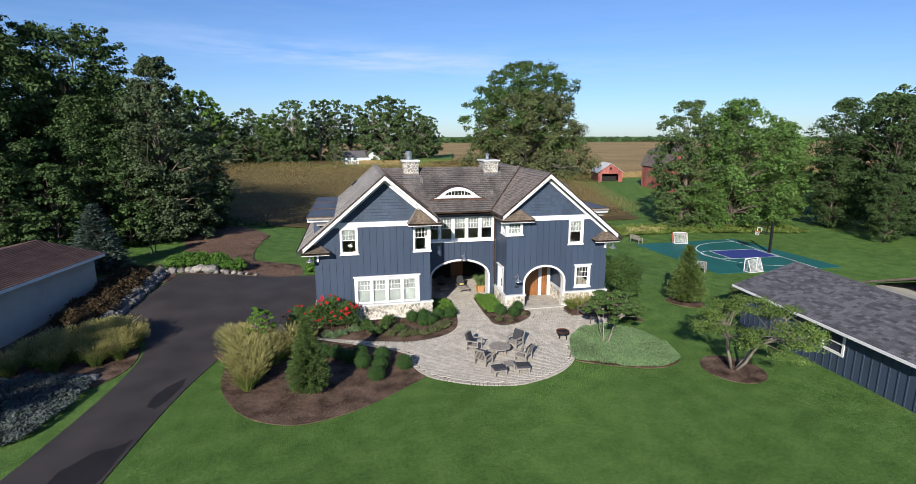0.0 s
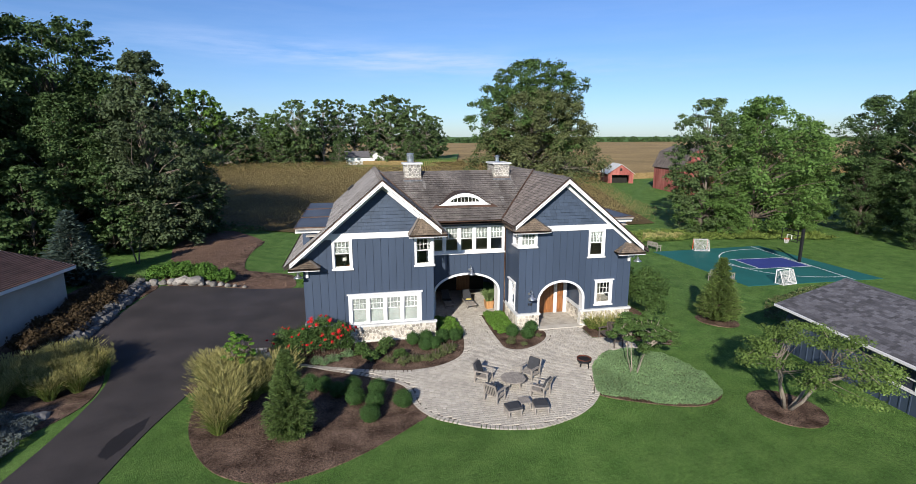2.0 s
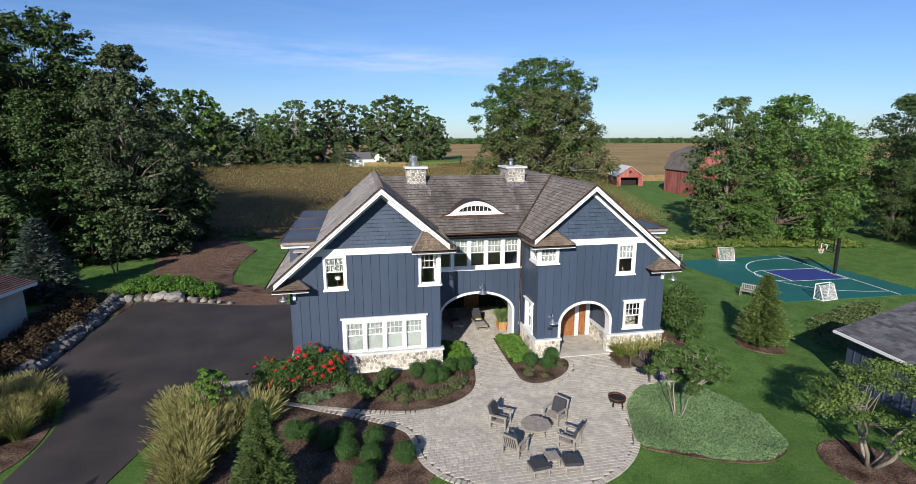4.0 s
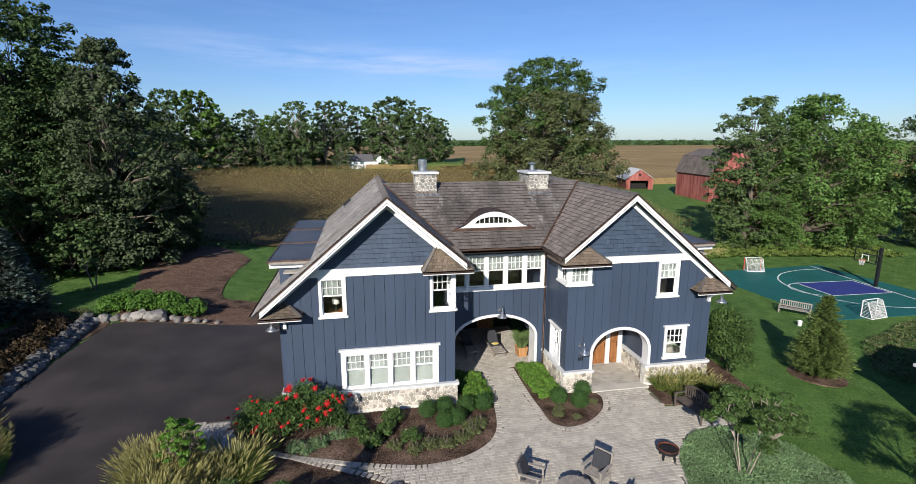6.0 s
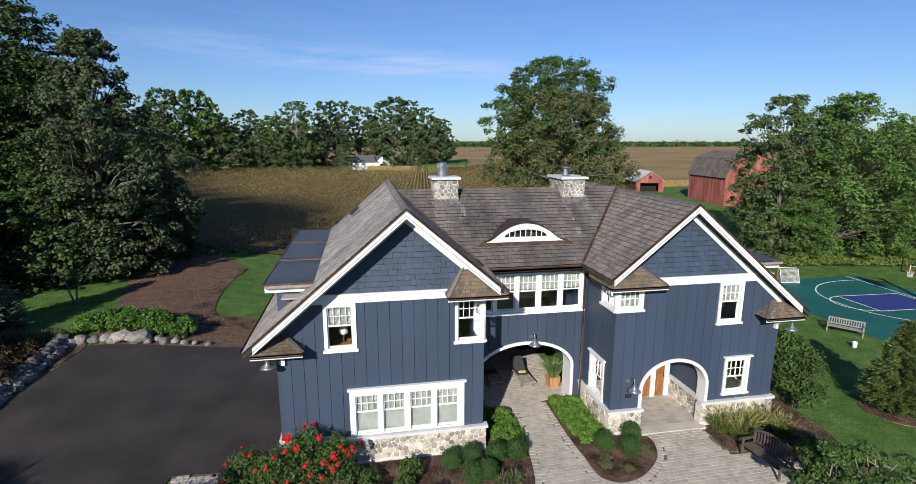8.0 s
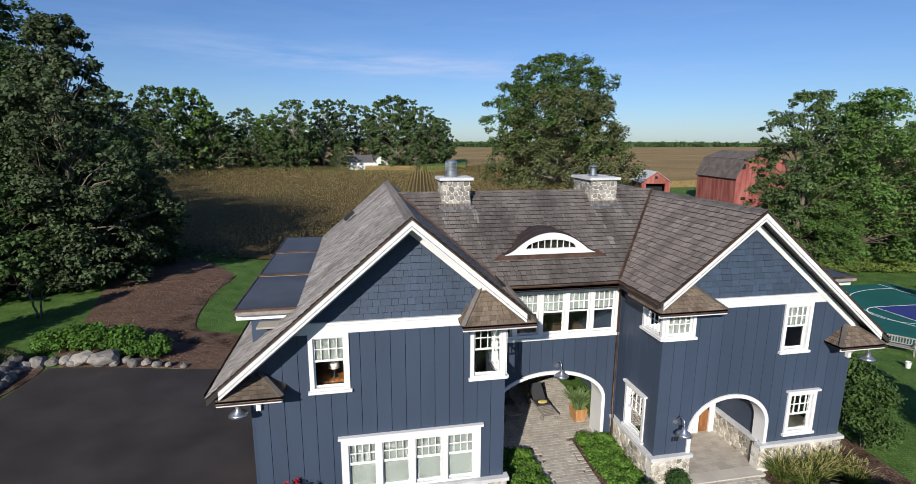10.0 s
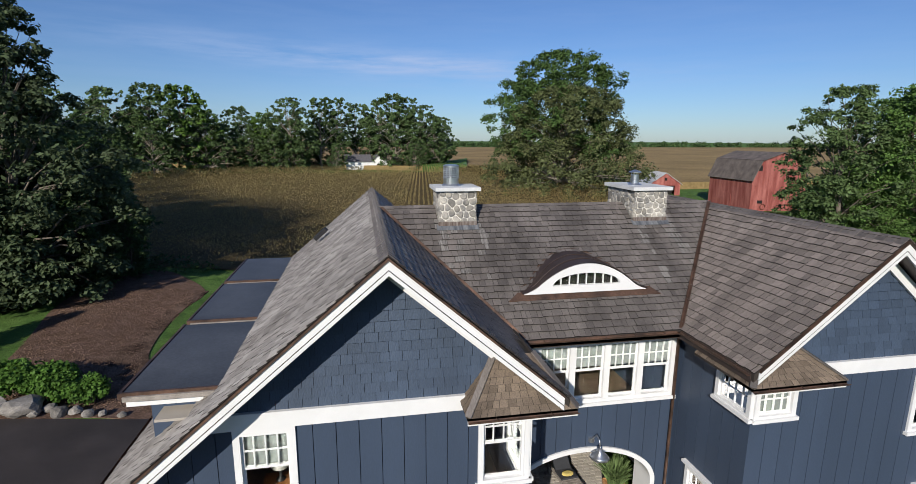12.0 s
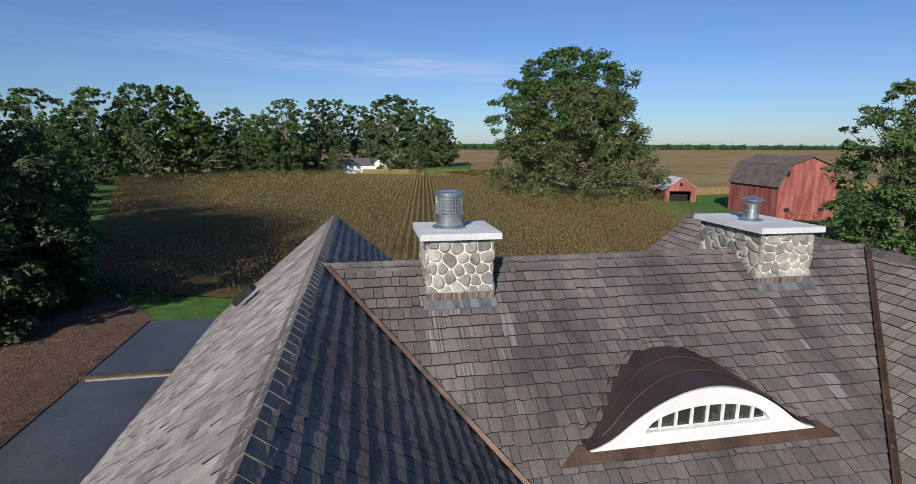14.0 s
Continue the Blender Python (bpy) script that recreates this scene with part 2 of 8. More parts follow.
M["trunk"] = mat("tree_bark", (0.10, 0.080, 0.062), 0.95, var=0.35, scale=3, grain=0.3, gscale=20, bump=0.8, bscale=12, stretch=(1, 1, 0.3))
M["trunk_grey"] = mat("grey_bark", (0.24, 0.21, 0.17), 0.95, var=0.3, scale=3, grain=0.3, gscale=20, bump=0.8, bscale=12, stretch=(1, 1, 0.3))
M["trunk_pale"] = mat("pale_grey_bark", (0.18, 0.155, 0.125), 0.9, var=0.3, scale=3, grain=0.3, gscale=20, bump=0.6, bscale=14, stretch=(1, 1, 0.3))
M["trunk_mid"] = mat("brown_grey_bark", (0.13, 0.11, 0.088), 0.95, var=0.3, scale=3, grain=0.3, gscale=20, bump=0.8, bscale=12, stretch=(1, 1, 0.3))
M["inside"] = mat("inner_wall", (0.34, 0.31, 0.27), 0.9, var=0.05, bump=0)
M["inside_floor"] = mat("inner_floor", (0.13, 0.095, 0.065), 0.5, var=0.2, bump=0)
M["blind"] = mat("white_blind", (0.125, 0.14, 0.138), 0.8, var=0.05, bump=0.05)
M["net"] = mat("white_net", (0.6, 0.6, 0.58), 0.8, bump=0)
M["red"] = mat("red_paint", (0.55, 0.05, 0.02), 0.5, bump=0)
M["petal"] = mat("red_petal", (0.42, 0.004, 0.008), 0.75, var=0.3, scale=20, bump=0)
M["yellow"] = mat("yellow_cushion", (0.62, 0.50, 0.16), 0.85)
glass = bpy.data.materials.new("window_glass")
glass.use_nodes = True
gb = glass.node_tree.nodes["Principled BSDF"]
gb.inputs["Base Color"].default_value = (0.94, 0.975, 0.965, 1)
gb.inputs["Roughness"].default_value, gb.inputs["IOR"].default_value = 0.02, 1.45
gb.inputs["Transmission Weight"].default_value = 1.0
M["glass"] = glass
M["leaf_dark"] = leaf_mat("leaf_dark", (0.062, 0.104, 0.037), rand=0.3)
M["leaf_open"] = leaf_mat("leaf_open", (0.088, 0.135, 0.050), rand=0.3)
M["leaf_grey"] = leaf_mat("leaf_grey", (0.072, 0.100, 0.050), rand=0.3)
M["leaf_fresh"] = leaf_mat("leaf_fresh", (0.100, 0.178, 0.046), rand=0.28)
M["leaf_mid"] = leaf_mat("leaf_mid", (0.068, 0.118, 0.034))
M["leaf_light"] = leaf_mat("leaf_light", (0.085, 0.155, 0.030))
M["leaf_far"] = leaf_mat("leaf_far", (0.088, 0.138, 0.052), rand=0.3)
M["leaf_lime"] = leaf_mat("leaf_lime", (0.115, 0.175, 0.045), rand=0.3)
M["leaf_olive"] = leaf_mat("leaf_olive", (0.112, 0.132, 0.055))
M["leaf_blue"] = leaf_mat("needle_blue", (0.085, 0.125, 0.105))
M["needle"] = leaf_mat("needle_green", (0.135, 0.195, 0.056))
M["needle_dark"] = leaf_mat("needle_dark", (0.095, 0.145, 0.045))
M["box_leaf"] = leaf_mat("boxwood_leaf", (0.052, 0.108, 0.031))
M["rose_leaf"] = leaf_mat("rose_leaf", (0.070, 0.125, 0.035))
M["hosta"] = leaf_mat("bright_leaf", (0.110, 0.215, 0.036))
M["hydrangea"] = leaf_mat("hydrangea_leaf", (0.085, 0.175, 0.032), rand=0.3)
M["turf"] = leaf_mat("turf_blade", (0.080, 0.158, 0.036), rand=0.28)
M["planter_leaf"] = leaf_mat("planter_leaf", (0.15, 0.22, 0.085), rand=0.3)
M["silver"] = leaf_mat("silver_leaf", (0.158, 0.246, 0.116), rand=0.3)
M["straw"] = leaf_mat("straw_grass", (0.33, 0.31, 0.125), rand=0.3)
M["grass_green"] = leaf_mat("green_grass_leaf", (0.140, 0.190, 0.046))
M["brown_leaf"] = leaf_mat("brown_leaf", (0.068, 0.048, 0.026))
M["lavender"] = leaf_mat("lavender_leaf", (0.088, 0.105, 0.098))
M["corn"] = leaf_mat("dry_corn", (0.315, 0.232, 0.106), rand=0.24, tint=(0.285, 0.242, 0.10))
# dark brown below the corn: shade between the rows is put into the colour
M["corn_floor_shade"] = mat("corn_floor_shade", (0.10, 0.075, 0.035), 0.95, var=0.2, scale=0.3, grain=0.3, gscale=4, bump=0.3, bscale=4, spec=0.1)

M["yard_chip"] = leaf_mat("dark_bark_chip", (0.150, 0.098, 0.070), rand=0.3, trans=0.0)
M["chip"] = leaf_mat("bark_chip", (0.105, 0.074, 0.056), rand=0.5, trans=0.0)


def lawn_material():
    """Mown turf: fine blades, patchy colour and faint mowing stripes."""
    m = mat("lawn", (0.071, 0.146, 0.031), 0.9, var=0.16, scale=0.9, grain=0.6, gscale=30, bump=1.0, bscale=24, spec=0.12, tint=(0.103, 0.180, 0.045))
    m.node_tree.nodes["Bump"].inputs["Distance"].default_value = 0.06
    n, l = m.node_tree.nodes, m.node_tree.links
    b = n["Principled BSDF"]
    src = b.inputs["Base Color"].links[0].from_socket
    co = n.new("ShaderNodeTexCoord")
    mp = n.new("ShaderNodeMapping")
    mp.inputs["Rotation"].default_value = (0, 0, radians(62))
    wv = n.new("ShaderNodeTexWave")
    wv.inputs["Scale"].default_value, wv.inputs["Distortion"].default_value, wv.inputs["Detail Scale"].default_value = 0.22, 0.2, 0.4
    big = n.new("ShaderNodeTexNoise")
    big.inputs["Scale"].default_value, big.inputs["Detail"].default_value = 0.16, 5
    tiny = n.new("ShaderNodeTexNoise")
    tiny.inputs["Scale"].default_value, tiny.inputs["Detail"].default_value, tiny.inputs["Roughness"].default_value = 7.0, 8, 0.75
    l.new(co.outputs["Object"], mp.inputs["Vector"])
    l.new(mp.outputs["Vector"], wv.inputs["Vector"])
    l.new(co.outputs["Object"], big.inputs["Vector"])
    l.new(co.outputs["Object"], tiny.inputs["Vector"])
    prev = None
    for sock, lo, hi in ((wv.outputs["Fac"], .975, 1.025), (big.outputs["Fac"], .90, 1.10), (tiny.outputs["Fac"], .55, 1.45)):
        r = n.new("ShaderNodeMapRange")
        r.inputs["From Min"].default_value, r.inputs["From Max"].default_value = 0.3, 0.7
        r.inputs["To Min"].default_value, r.inputs["To Max"].default_value = lo, hi
        l.new(sock, r.inputs["Value"])
        if prev is None:
            prev = r.outputs["Result"]
        else:
            k = n.new("ShaderNodeMath")
            k.operation = "MULTIPLY"
            l.new(prev, k.inputs[0])
            l.new(r.outputs["Result"], k.inputs[1])
            prev = k.outputs[0]
    sc = n.new("ShaderNodeVectorMath")
    sc.operation = "SCALE"
    l.new(src, sc.inputs[0])
    l.new(prev, sc.inputs["Scale"])
    l.new(sc.outputs["Vector"], b.inputs["Base Color"])
    return m


M["lawn"] = lawn_material()

# ---- mesh helpers ----
rng = np.random.default_rng(7)


class Mesh:
    """Collects boxes, prisms and tubes, and links them as one mesh object."""

    def __init__(self):
        self.v, self.f = [], []

    def add(self, verts, faces):
        k = len(self.v)
        self.v += [tuple(p) for p in verts]
        self.f += [tuple(i + k for i in f) for f in faces]
        return self

    def box(self, x0, x1, y0, y1, z0, z1):
        return self.add([(x0, y0, z0), (x1, y0, z0), (x1, y1, z0), (x0, y1, z0), (x0, y0, z1), (x1, y0, z1), (x1, y1, z1), (x0, y1, z1)],
                        [(3, 2, 1, 0), (4, 5, 6, 7), (0, 1, 5, 4), (1, 2, 6, 5), (2, 3, 7, 6), (3, 0, 4, 7)])

    def beam(self, a, b, w, h, up=(0, 0, 1)):
        """A bar of width w and height h along a to b."""
        a, b = Vector(a), Vector(b)
        d = (b - a).normalized()
        s = d.cross(Vector(up))
        s = s.normalized() if s.length > 1e-6 else Vector((1, 0, 0))
        u = s.cross(d)
        q = [(-w / 2, -h / 2), (w / 2, -h / 2), (w / 2, h / 2), (-w / 2, h / 2)]
        vs = [a + s * i + u * j for i, j in q] + [b + s * i + u * j for i, j in q]
        return self.add(vs, [(3, 2, 1, 0), (4, 5, 6, 7), (0, 1, 5, 4), (1, 2, 6, 5), (2, 3, 7, 6), (3, 0, 4, 7)])

    def tube(self, pts, radii, n=8, caps=True):
        """A round tube through the points."""
        k0 = len(self.v)
        pts = [Vector(p) for p in pts]
        ref = Vector((0.31, 0.17, 0.93))
        for i, p in enumerate(pts):
            d = (pts[min(i + 1, len(pts) - 1)] - pts[max(i - 1, 0)]).normalized()
            s = d.cross(ref)
            if s.length < 0.2:
                s = d.cross(Vector((1, 0, 0)))
            s.normalize()
            u = s.cross(d)
            for j in range(n):
                a = 2 * math.pi * j / n
                self.v.append(tuple(p + (s * math.cos(a) + u * math.sin(a)) * radii[i]))
        for i in range(len(pts) - 1):
            for j in range(n):
                a, b = k0 + i * n + j, k0 + i * n + (j + 1) % n
                self.f.append((b, a, a + n, b + n))
        if caps:
            self.f.append(tuple(k0 + j for j in range(n)))
            self.f.append(tuple(k0 + (len(pts) - 1) * n + j for j in reversed(range(n))))
        return self

    def lathe(self, c, prof, n=16):
        """A turned shape about the upright through c; prof: (radius, height)."""
        return self.tube_rings([[(c[0] + r * math.cos(2 * math.pi * j / n), c[1] + r * math.sin(2 * math.pi * j / n), c[2] + h) for j in range(n)] for r, h in prof])

    def tube_rings(self, rings):
        k, n = len(self.v), len(rings[0])
        for r in rings:
            self.v += [tuple(p) for p in r]
        for i in range(len(rings) - 1):
            for j in range(n):
                a, b = k + i * n + j, k + i * n + (j + 1) % n
                self.f.append((a, b, b + n, a + n))
        self.f.append(tuple(k + j for j in reversed(range(n))))
        self.f.append(tuple(k + (len(rings) - 1) * n + j for j in range(n)))
        return self

    def prism(self, poly, d):
        """A flat polygon (3D points) thickened by the vector d."""
        n, d = len(poly), Vector(d)
        a = [Vector(p) for p in poly]
        return self.add(a + [p + d for p in a], [tuple(reversed(range(n))), tuple(range(n, 2 * n))] + [(i, (i + 1) % n, n + (i + 1) % n, n + i) for i in range(n)])

    def islands(self):
        """The separate pieces, with shared corners welded."""
        key, rep, par = {}, [], list(range(len(self.v)))

        def root(i):
            while par[i] != i:
                par[i] = par[par[i]]
                i = par[i]
            return i
        for i, p in enumerate(self.v):
            q = key.setdefault(tuple(round(c, 4) for c in p), i)
            rep.append(q)
        for f in self.f:
            for i in f[1:]:
                par[root(rep[f[0]])] = root(rep[i])
        out = {}
        for f in self.f:
            out.setdefault(root(rep[f[0]]), []).append(tuple(rep[i] for i in f))
        res = []
        for faces in out.values():
            ids = sorted({i for f in faces for i in f})
            back = {i: k for k, i in enumerate(ids)}
            m = Mesh()
            m.v, m.f = [self.v[i] for i in ids], [tuple(back[i] for i in f) for f in faces]
            res.append(m)
        return res

    def mesh(self, name, material, smooth=False):
        me = bpy.data.meshes.new(name)
        me.from_pydata(self.v, [], self.f)
        me.materials.append(M[material])
        if smooth:
            me.shade_smooth()
        return me


def thing(name, label, category, at=(0, 0, 0), group="", kind="", rz=0.0):
    e = new(name)
    e.empty_display_size = 0.3
    e.matrix_basis = pose(*at, 0, 0, rz)
    return tagged(e, label, category, group, kind)


def hang(ob, parent, world_coords=True):
    """Make ob a part of parent; its mesh is in world coordinates unless told otherwise."""
    ob.parent = parent
    if world_coords:
        top = parent
        while top.parent:
            top = top.parent
        ob.matrix_parent_inverse = top.matrix_basis.inverted() if parent is top else Matrix.Identity(4)
    return ob


def part(name, mb, material, parent, label="", smooth=False, world_coords=True, kind=""):
    me = mb if isinstance(mb, bpy.types.Mesh) else mb.mesh(name, material, smooth)
    return tagged(hang(new(name, me), parent, world_coords), label, kind=kind)


def fast_mesh(name, verts, faces, material):
    """A mesh from arrays; faces all with the same number of corners."""
    me = bpy.data.meshes.new(name)
    nf, k = faces.shape
    me.vertices.add(len(verts))
    me.vertices.foreach_set("co", np.asarray(verts, np.float32).ravel())
    me.loops.add(nf * k)
    me.loops.foreach_set("vertex_index", np.asarray(faces, np.int32).ravel())
    me.polygons.add(nf)
    me.polygons.foreach_set("loop_start", np.arange(0, nf * k, k, dtype=np.int32))
    me.update(calc_edges=True)
    me.shade_flat()
    me.materials.append(M[material])
    return me


def smooth01(a, b, x):
    t = min(1.0, max(0.0, (x - a) / (b - a)))
    return t * t * (3 - 2 * t)


# ---- ground ----


def height(x, y):
    """The lie of the land: level round the house, rising gently behind the drive and falling to the court."""
    left = 0.75 * smooth01(-5, -14, x) * smooth01(27, 44, y) * (1 - smooth01(80, 130, y))
    right = -0.8 * smooth01(17.5, 31, x) * (1 - smooth01(75, 110, y)) * smooth01(12, 26, y)
    return left + right


def axis(lo, hi, a, b, step, far):
    near = list(np.arange(a, b + 0.01, step))
    out, s, p = [], step, b
    while p < hi:
        s *= 1.35
        p = min(hi, p + s)
        out.append(p)
    inn, s, p = [], step, a
    while p > lo:
        s *= 1.35
        p = max(lo, p - s)
        inn.append(p)
    return inn[::-1] + near + out


def ground_sheet():
    xs, ys = axis(-2500, 2500, -26, 62, 1.0, 0), axis(-900, 4000, -4, 82, 1.0, 0)
    v = np.array([(x, y, height(x, y)) for y in ys for x in xs])
    n = len(xs)
    i, j = np.meshgrid(np.arange(n - 1), np.arange(len(ys) - 1))
    a = (j * n + i).ravel()
    me = fast_mesh("ground", v, np.stack([a, a + 1, a + n + 1, a + n], 1), "lawn")
    tagged(new("ground", me), "mown green lawn running out to open farmland", "ground", kind="structure")


def sheet(name, poly, material, lift, label, category, step=1.0, kind="structure", edge=True):
    """A flat cover on the ground with the outline poly, following the land, with an edge that goes down into the soil."""
    bm = bmesh.new()
    f = bm.faces.new([bm.verts.new((x, y, 0)) for x, y in poly])
    bmesh.ops.triangulate(bm, faces=[f])
    for k in (0, 1):
        lo, hi = min(p[k] for p in poly), max(p[k] for p in poly)
        for c in np.arange(math.ceil(lo / step) * step, hi, step):
            no = (1, 0, 0) if k == 0 else (0, 1, 0)
            bmesh.ops.bisect_plane(bm, geom=bm.verts[:] + bm.edges[:] + bm.faces[:], plane_co=Vector(no) * float(c), plane_no=no)
    if edge:
        rim = [e for e in bm.edges if e.is_boundary]
        out = bmesh.ops.extrude_edge_only(bm, edges=rim)
        low = {v for v in out["geom"] if isinstance(v, bmesh.types.BMVert)}
    else:
        low = set()
    for v in bm.verts:
        v.co.z = height(v.co.x, v.co.y) + (-0.1 if v in low else lift)
    bmesh.ops.recalc_face_normals(bm, faces=bm.faces[:])
    me = bpy.data.meshes.new(name)
    bm.to_mesh(me)
    bm.free()
    me.materials.append(M[material])
    return tagged(new(name, me), label, category, kind=kind)


def curve(pts, closed=True, n=6):
    """A smooth line through the points (Catmull-Rom)."""
    out, m = [], len(pts)
    for i in range(m if closed else m - 1):
        q = [pts[(i + k) % m] if closed else pts[min(max(i + k, 0), m - 1)] for k in (-1, 0, 1, 2)]
        for s in range(n):
            t = s / n
            out.append(tuple(0.5 * (2 * q[1][a] + (q[2][a] - q[0][a]) * t + (2 * q[0][a] - 5 * q[1][a] + 4 * q[2][a] - q[3][a]) * t * t
                                    + (3 * q[1][a] - q[0][a] - 3 * q[2][a] + q[3][a]) * t ** 3) for a in (0, 1)))
    return out if closed else out + [tuple(pts[-1])]


ground_sheet()
DRIVE = curve([(-17.5, -30), (-14.3, -5), (-13.2, 8), (-12.6, 15), (-11.7, 20), (-11.15, 25), (-11.3, 29), (-12.6, 32), (-14.4, 34), (-14.1, 38.7)], False) + \
    [(-13.6, 42.9), (-3.9, 43.0), (-2.4, 43.0), (-2.4, 31.5), (-4.5, 31.7)] + curve([(-6.1, 31.8), (-6.6, 29.5), (-7.3, 26.5), (-8.0, 23), (-8.6, 17.4), (-9.4, 8), (-10.5, -5), (-13.7, -30)], False)
sheet("road", DRIVE, "asphalt", 0.035, "smooth dark asphalt driveway widening to a parking court", "driveway")
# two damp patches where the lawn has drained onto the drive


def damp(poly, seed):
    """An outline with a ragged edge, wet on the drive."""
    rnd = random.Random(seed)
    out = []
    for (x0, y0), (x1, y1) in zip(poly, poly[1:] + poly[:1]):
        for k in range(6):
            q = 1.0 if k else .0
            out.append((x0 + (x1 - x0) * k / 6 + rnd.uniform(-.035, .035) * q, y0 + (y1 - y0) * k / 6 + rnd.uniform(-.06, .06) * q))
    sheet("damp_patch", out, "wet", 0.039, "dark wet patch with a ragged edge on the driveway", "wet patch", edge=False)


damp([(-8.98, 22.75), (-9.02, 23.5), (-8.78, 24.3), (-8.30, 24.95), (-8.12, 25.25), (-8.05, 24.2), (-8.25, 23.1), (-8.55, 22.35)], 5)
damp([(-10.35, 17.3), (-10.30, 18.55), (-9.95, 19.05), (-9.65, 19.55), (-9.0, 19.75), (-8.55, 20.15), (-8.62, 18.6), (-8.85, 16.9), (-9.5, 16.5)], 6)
PAVE = [(-6.1, 31.75), (-4.5, 31.7)] + curve([(-4.45, 31.0), (-3.9, 30.0), (-2.7, 29.2), (-0.5, 28.3), (1.6, 27.6), (3.2, 27.35), (4.8, 27.8), (5.9, 29.0), (6.4, 31.6), (6.45, 34.0)], False, 5) + \
    [(4.75, 34.1), (4.75, 40), (9.6, 40), (9.6, 34.4), (8.1, 34.4), (8.05, 31.6)] + curve([(8.1, 30.2), (8.2, 29.2), (8.8, 28.7), (9.7, 28.9), (10.7, 29.7), (11.15, 30.6), (11.1, 31.25)], False, 5) + \
    [(13.65, 31.4), (13.55, 29.5), (14.2, 29.4), (15.6, 28.6), (15.4, 27.6), (13.6, 27.5)] + curve([(12.7, 27.0), (11.8, 26.0), (11.3, 24.5), (10.8, 23.4), (9.9, 22.5), (8.85, 21.9), (7.5, 21.5), (6.4, 21.6), (5.4, 21.9), (4.4, 22.4), (3.5, 23.05), (2.9, 24.1), (2.6, 25.9), (1.2, 27.1), (-0.8, 28.2), (-2.4, 29.1), (-4.3, 29.6), (-5.9, 29.7)], False, 5)
sheet("pavement", PAVE, "joint", 0.02, "sand joints under a pale concrete paver terrace and path", "paving")
BED_FRONT = curve([(-7.5, 27.4), (-6.7, 26.7), (-6.35, 24.2), (-5.6, 22.3), (-4.4, 20.75), (-2.7, 19.95), (-1.1, 20.2), (0.6, 21.05), (2.5, 22.5), (3.2, 23.2), (2.85, 24.1), (2.55, 25.9), (1.15, 27.05), (-0.8, 28.15), (-2.4, 29.05), (-4.3, 29.55), (-5.8, 29.65), (-6.7, 29.0)])
sheet("front_bed", BED_FRONT, "mulch", 0.035, "curved planting bed of dark shredded bark mulch beside the lawn", "planting bed")
BED_HOUSE = curve([(-4.4, 31.3), (-3.8, 30.1), (-2.6, 29.3), (-0.45, 28.4), (1.6, 27.7), (3.2, 27.45), (4.75, 27.9), (5.8, 29.05), (6.3, 31.5), (6.35, 33.9), (4.8, 33.9), (4.6, 31.5), (1, 31.6), (-2.4, 31.6)])
def grown(poly, d):
    """The outline moved outwards by d."""
    n = len(poly)
    area = sum(poly[i][0] * poly[(i + 1) % n][1] - poly[(i + 1) % n][0] * poly[i][1] for i in range(n))
    out = []
    for i in range(n):
        (ax, ay), (bx, by) = poly[i - 1], poly[(i + 1) % n]
        ln = math.hypot(bx - ax, by - ay) or 1.0
        k = d / ln * (1 if area > 0 else -1)
        out.append((poly[i][0] + (by - ay) * k, poly[i][1] - (bx - ax) * k))
    return out


sheet("house_bed", grown(BED_HOUSE, .14), "mulch", 0.034, "planting bed along the stone base of the house", "planting bed")
BED_ISLAND = curve([(9.7, 34.3), (8.2, 34.2), (8.15, 31.6), (8.2, 30.2), (8.25, 29.25), (8.8, 28.8), (9.65, 29.0), (10.6, 29.8), (11.05, 30.6), (11.0, 31.3), (9.8, 31.4)])
sheet("island_bed", grown(BED_ISLAND, .16), "mulch", 0.036, "rounded mulch bed between the two paver paths", "planting bed")
BED_RIGHT = [(13.7, 31.5), (13.6, 29.6), (14.2, 29.5), (15.7, 28.7), (17.6, 27.6), (18.3, 30), (18.6, 33), (18.2, 38), (16.8, 38), (16.75, 31.5)]
sheet("right_bed", BED_RIGHT, "mulch", 0.034, "mulch bed with shrubs beside the right wing", "planting bed")
EARS = curve([(12.1, 26.3), (11.3, 24.6), (10.95, 23.4), (11.9, 22.65), (14.0, 21.7), (15.5, 21.7), (16.6, 22.7), (16.6, 25.2), (15.6, 27.0), (13.6, 27.4)])
sheet("ground_cover_bed", EARS, "mulch", 0.034, "bed under silvery ground cover beside the terrace", "planting bed")
for cx, cy, rx, ry, nm in [(18.25, 20.75, 1.45, 1.55, "under a small spreading tree"), (23.0, 31.2, 1.35, 1.2, "under a young spruce")]:
    sheet("mulch_ring", [(cx + rx * math.cos(a), cy + ry * math.sin(a)) for a in np.linspace(0, 2 * math.pi, 28, endpoint=False)], "mulch", 0.035, "round ring of dark bark mulch " + nm, "planting bed")
sheet("left_bed", curve([(-19, 44), (-18.9, 27), (-16, 24.0), (-13.0, 24.3), (-11.4, 26.4), (-11.5, 29), (-12.9, 31.9), (-14.8, 34), (-14.4, 38.7), (-14, 43.3)]), "mulch", 0.03, "long planting bed beside the drive and the low garage", "planting bed")
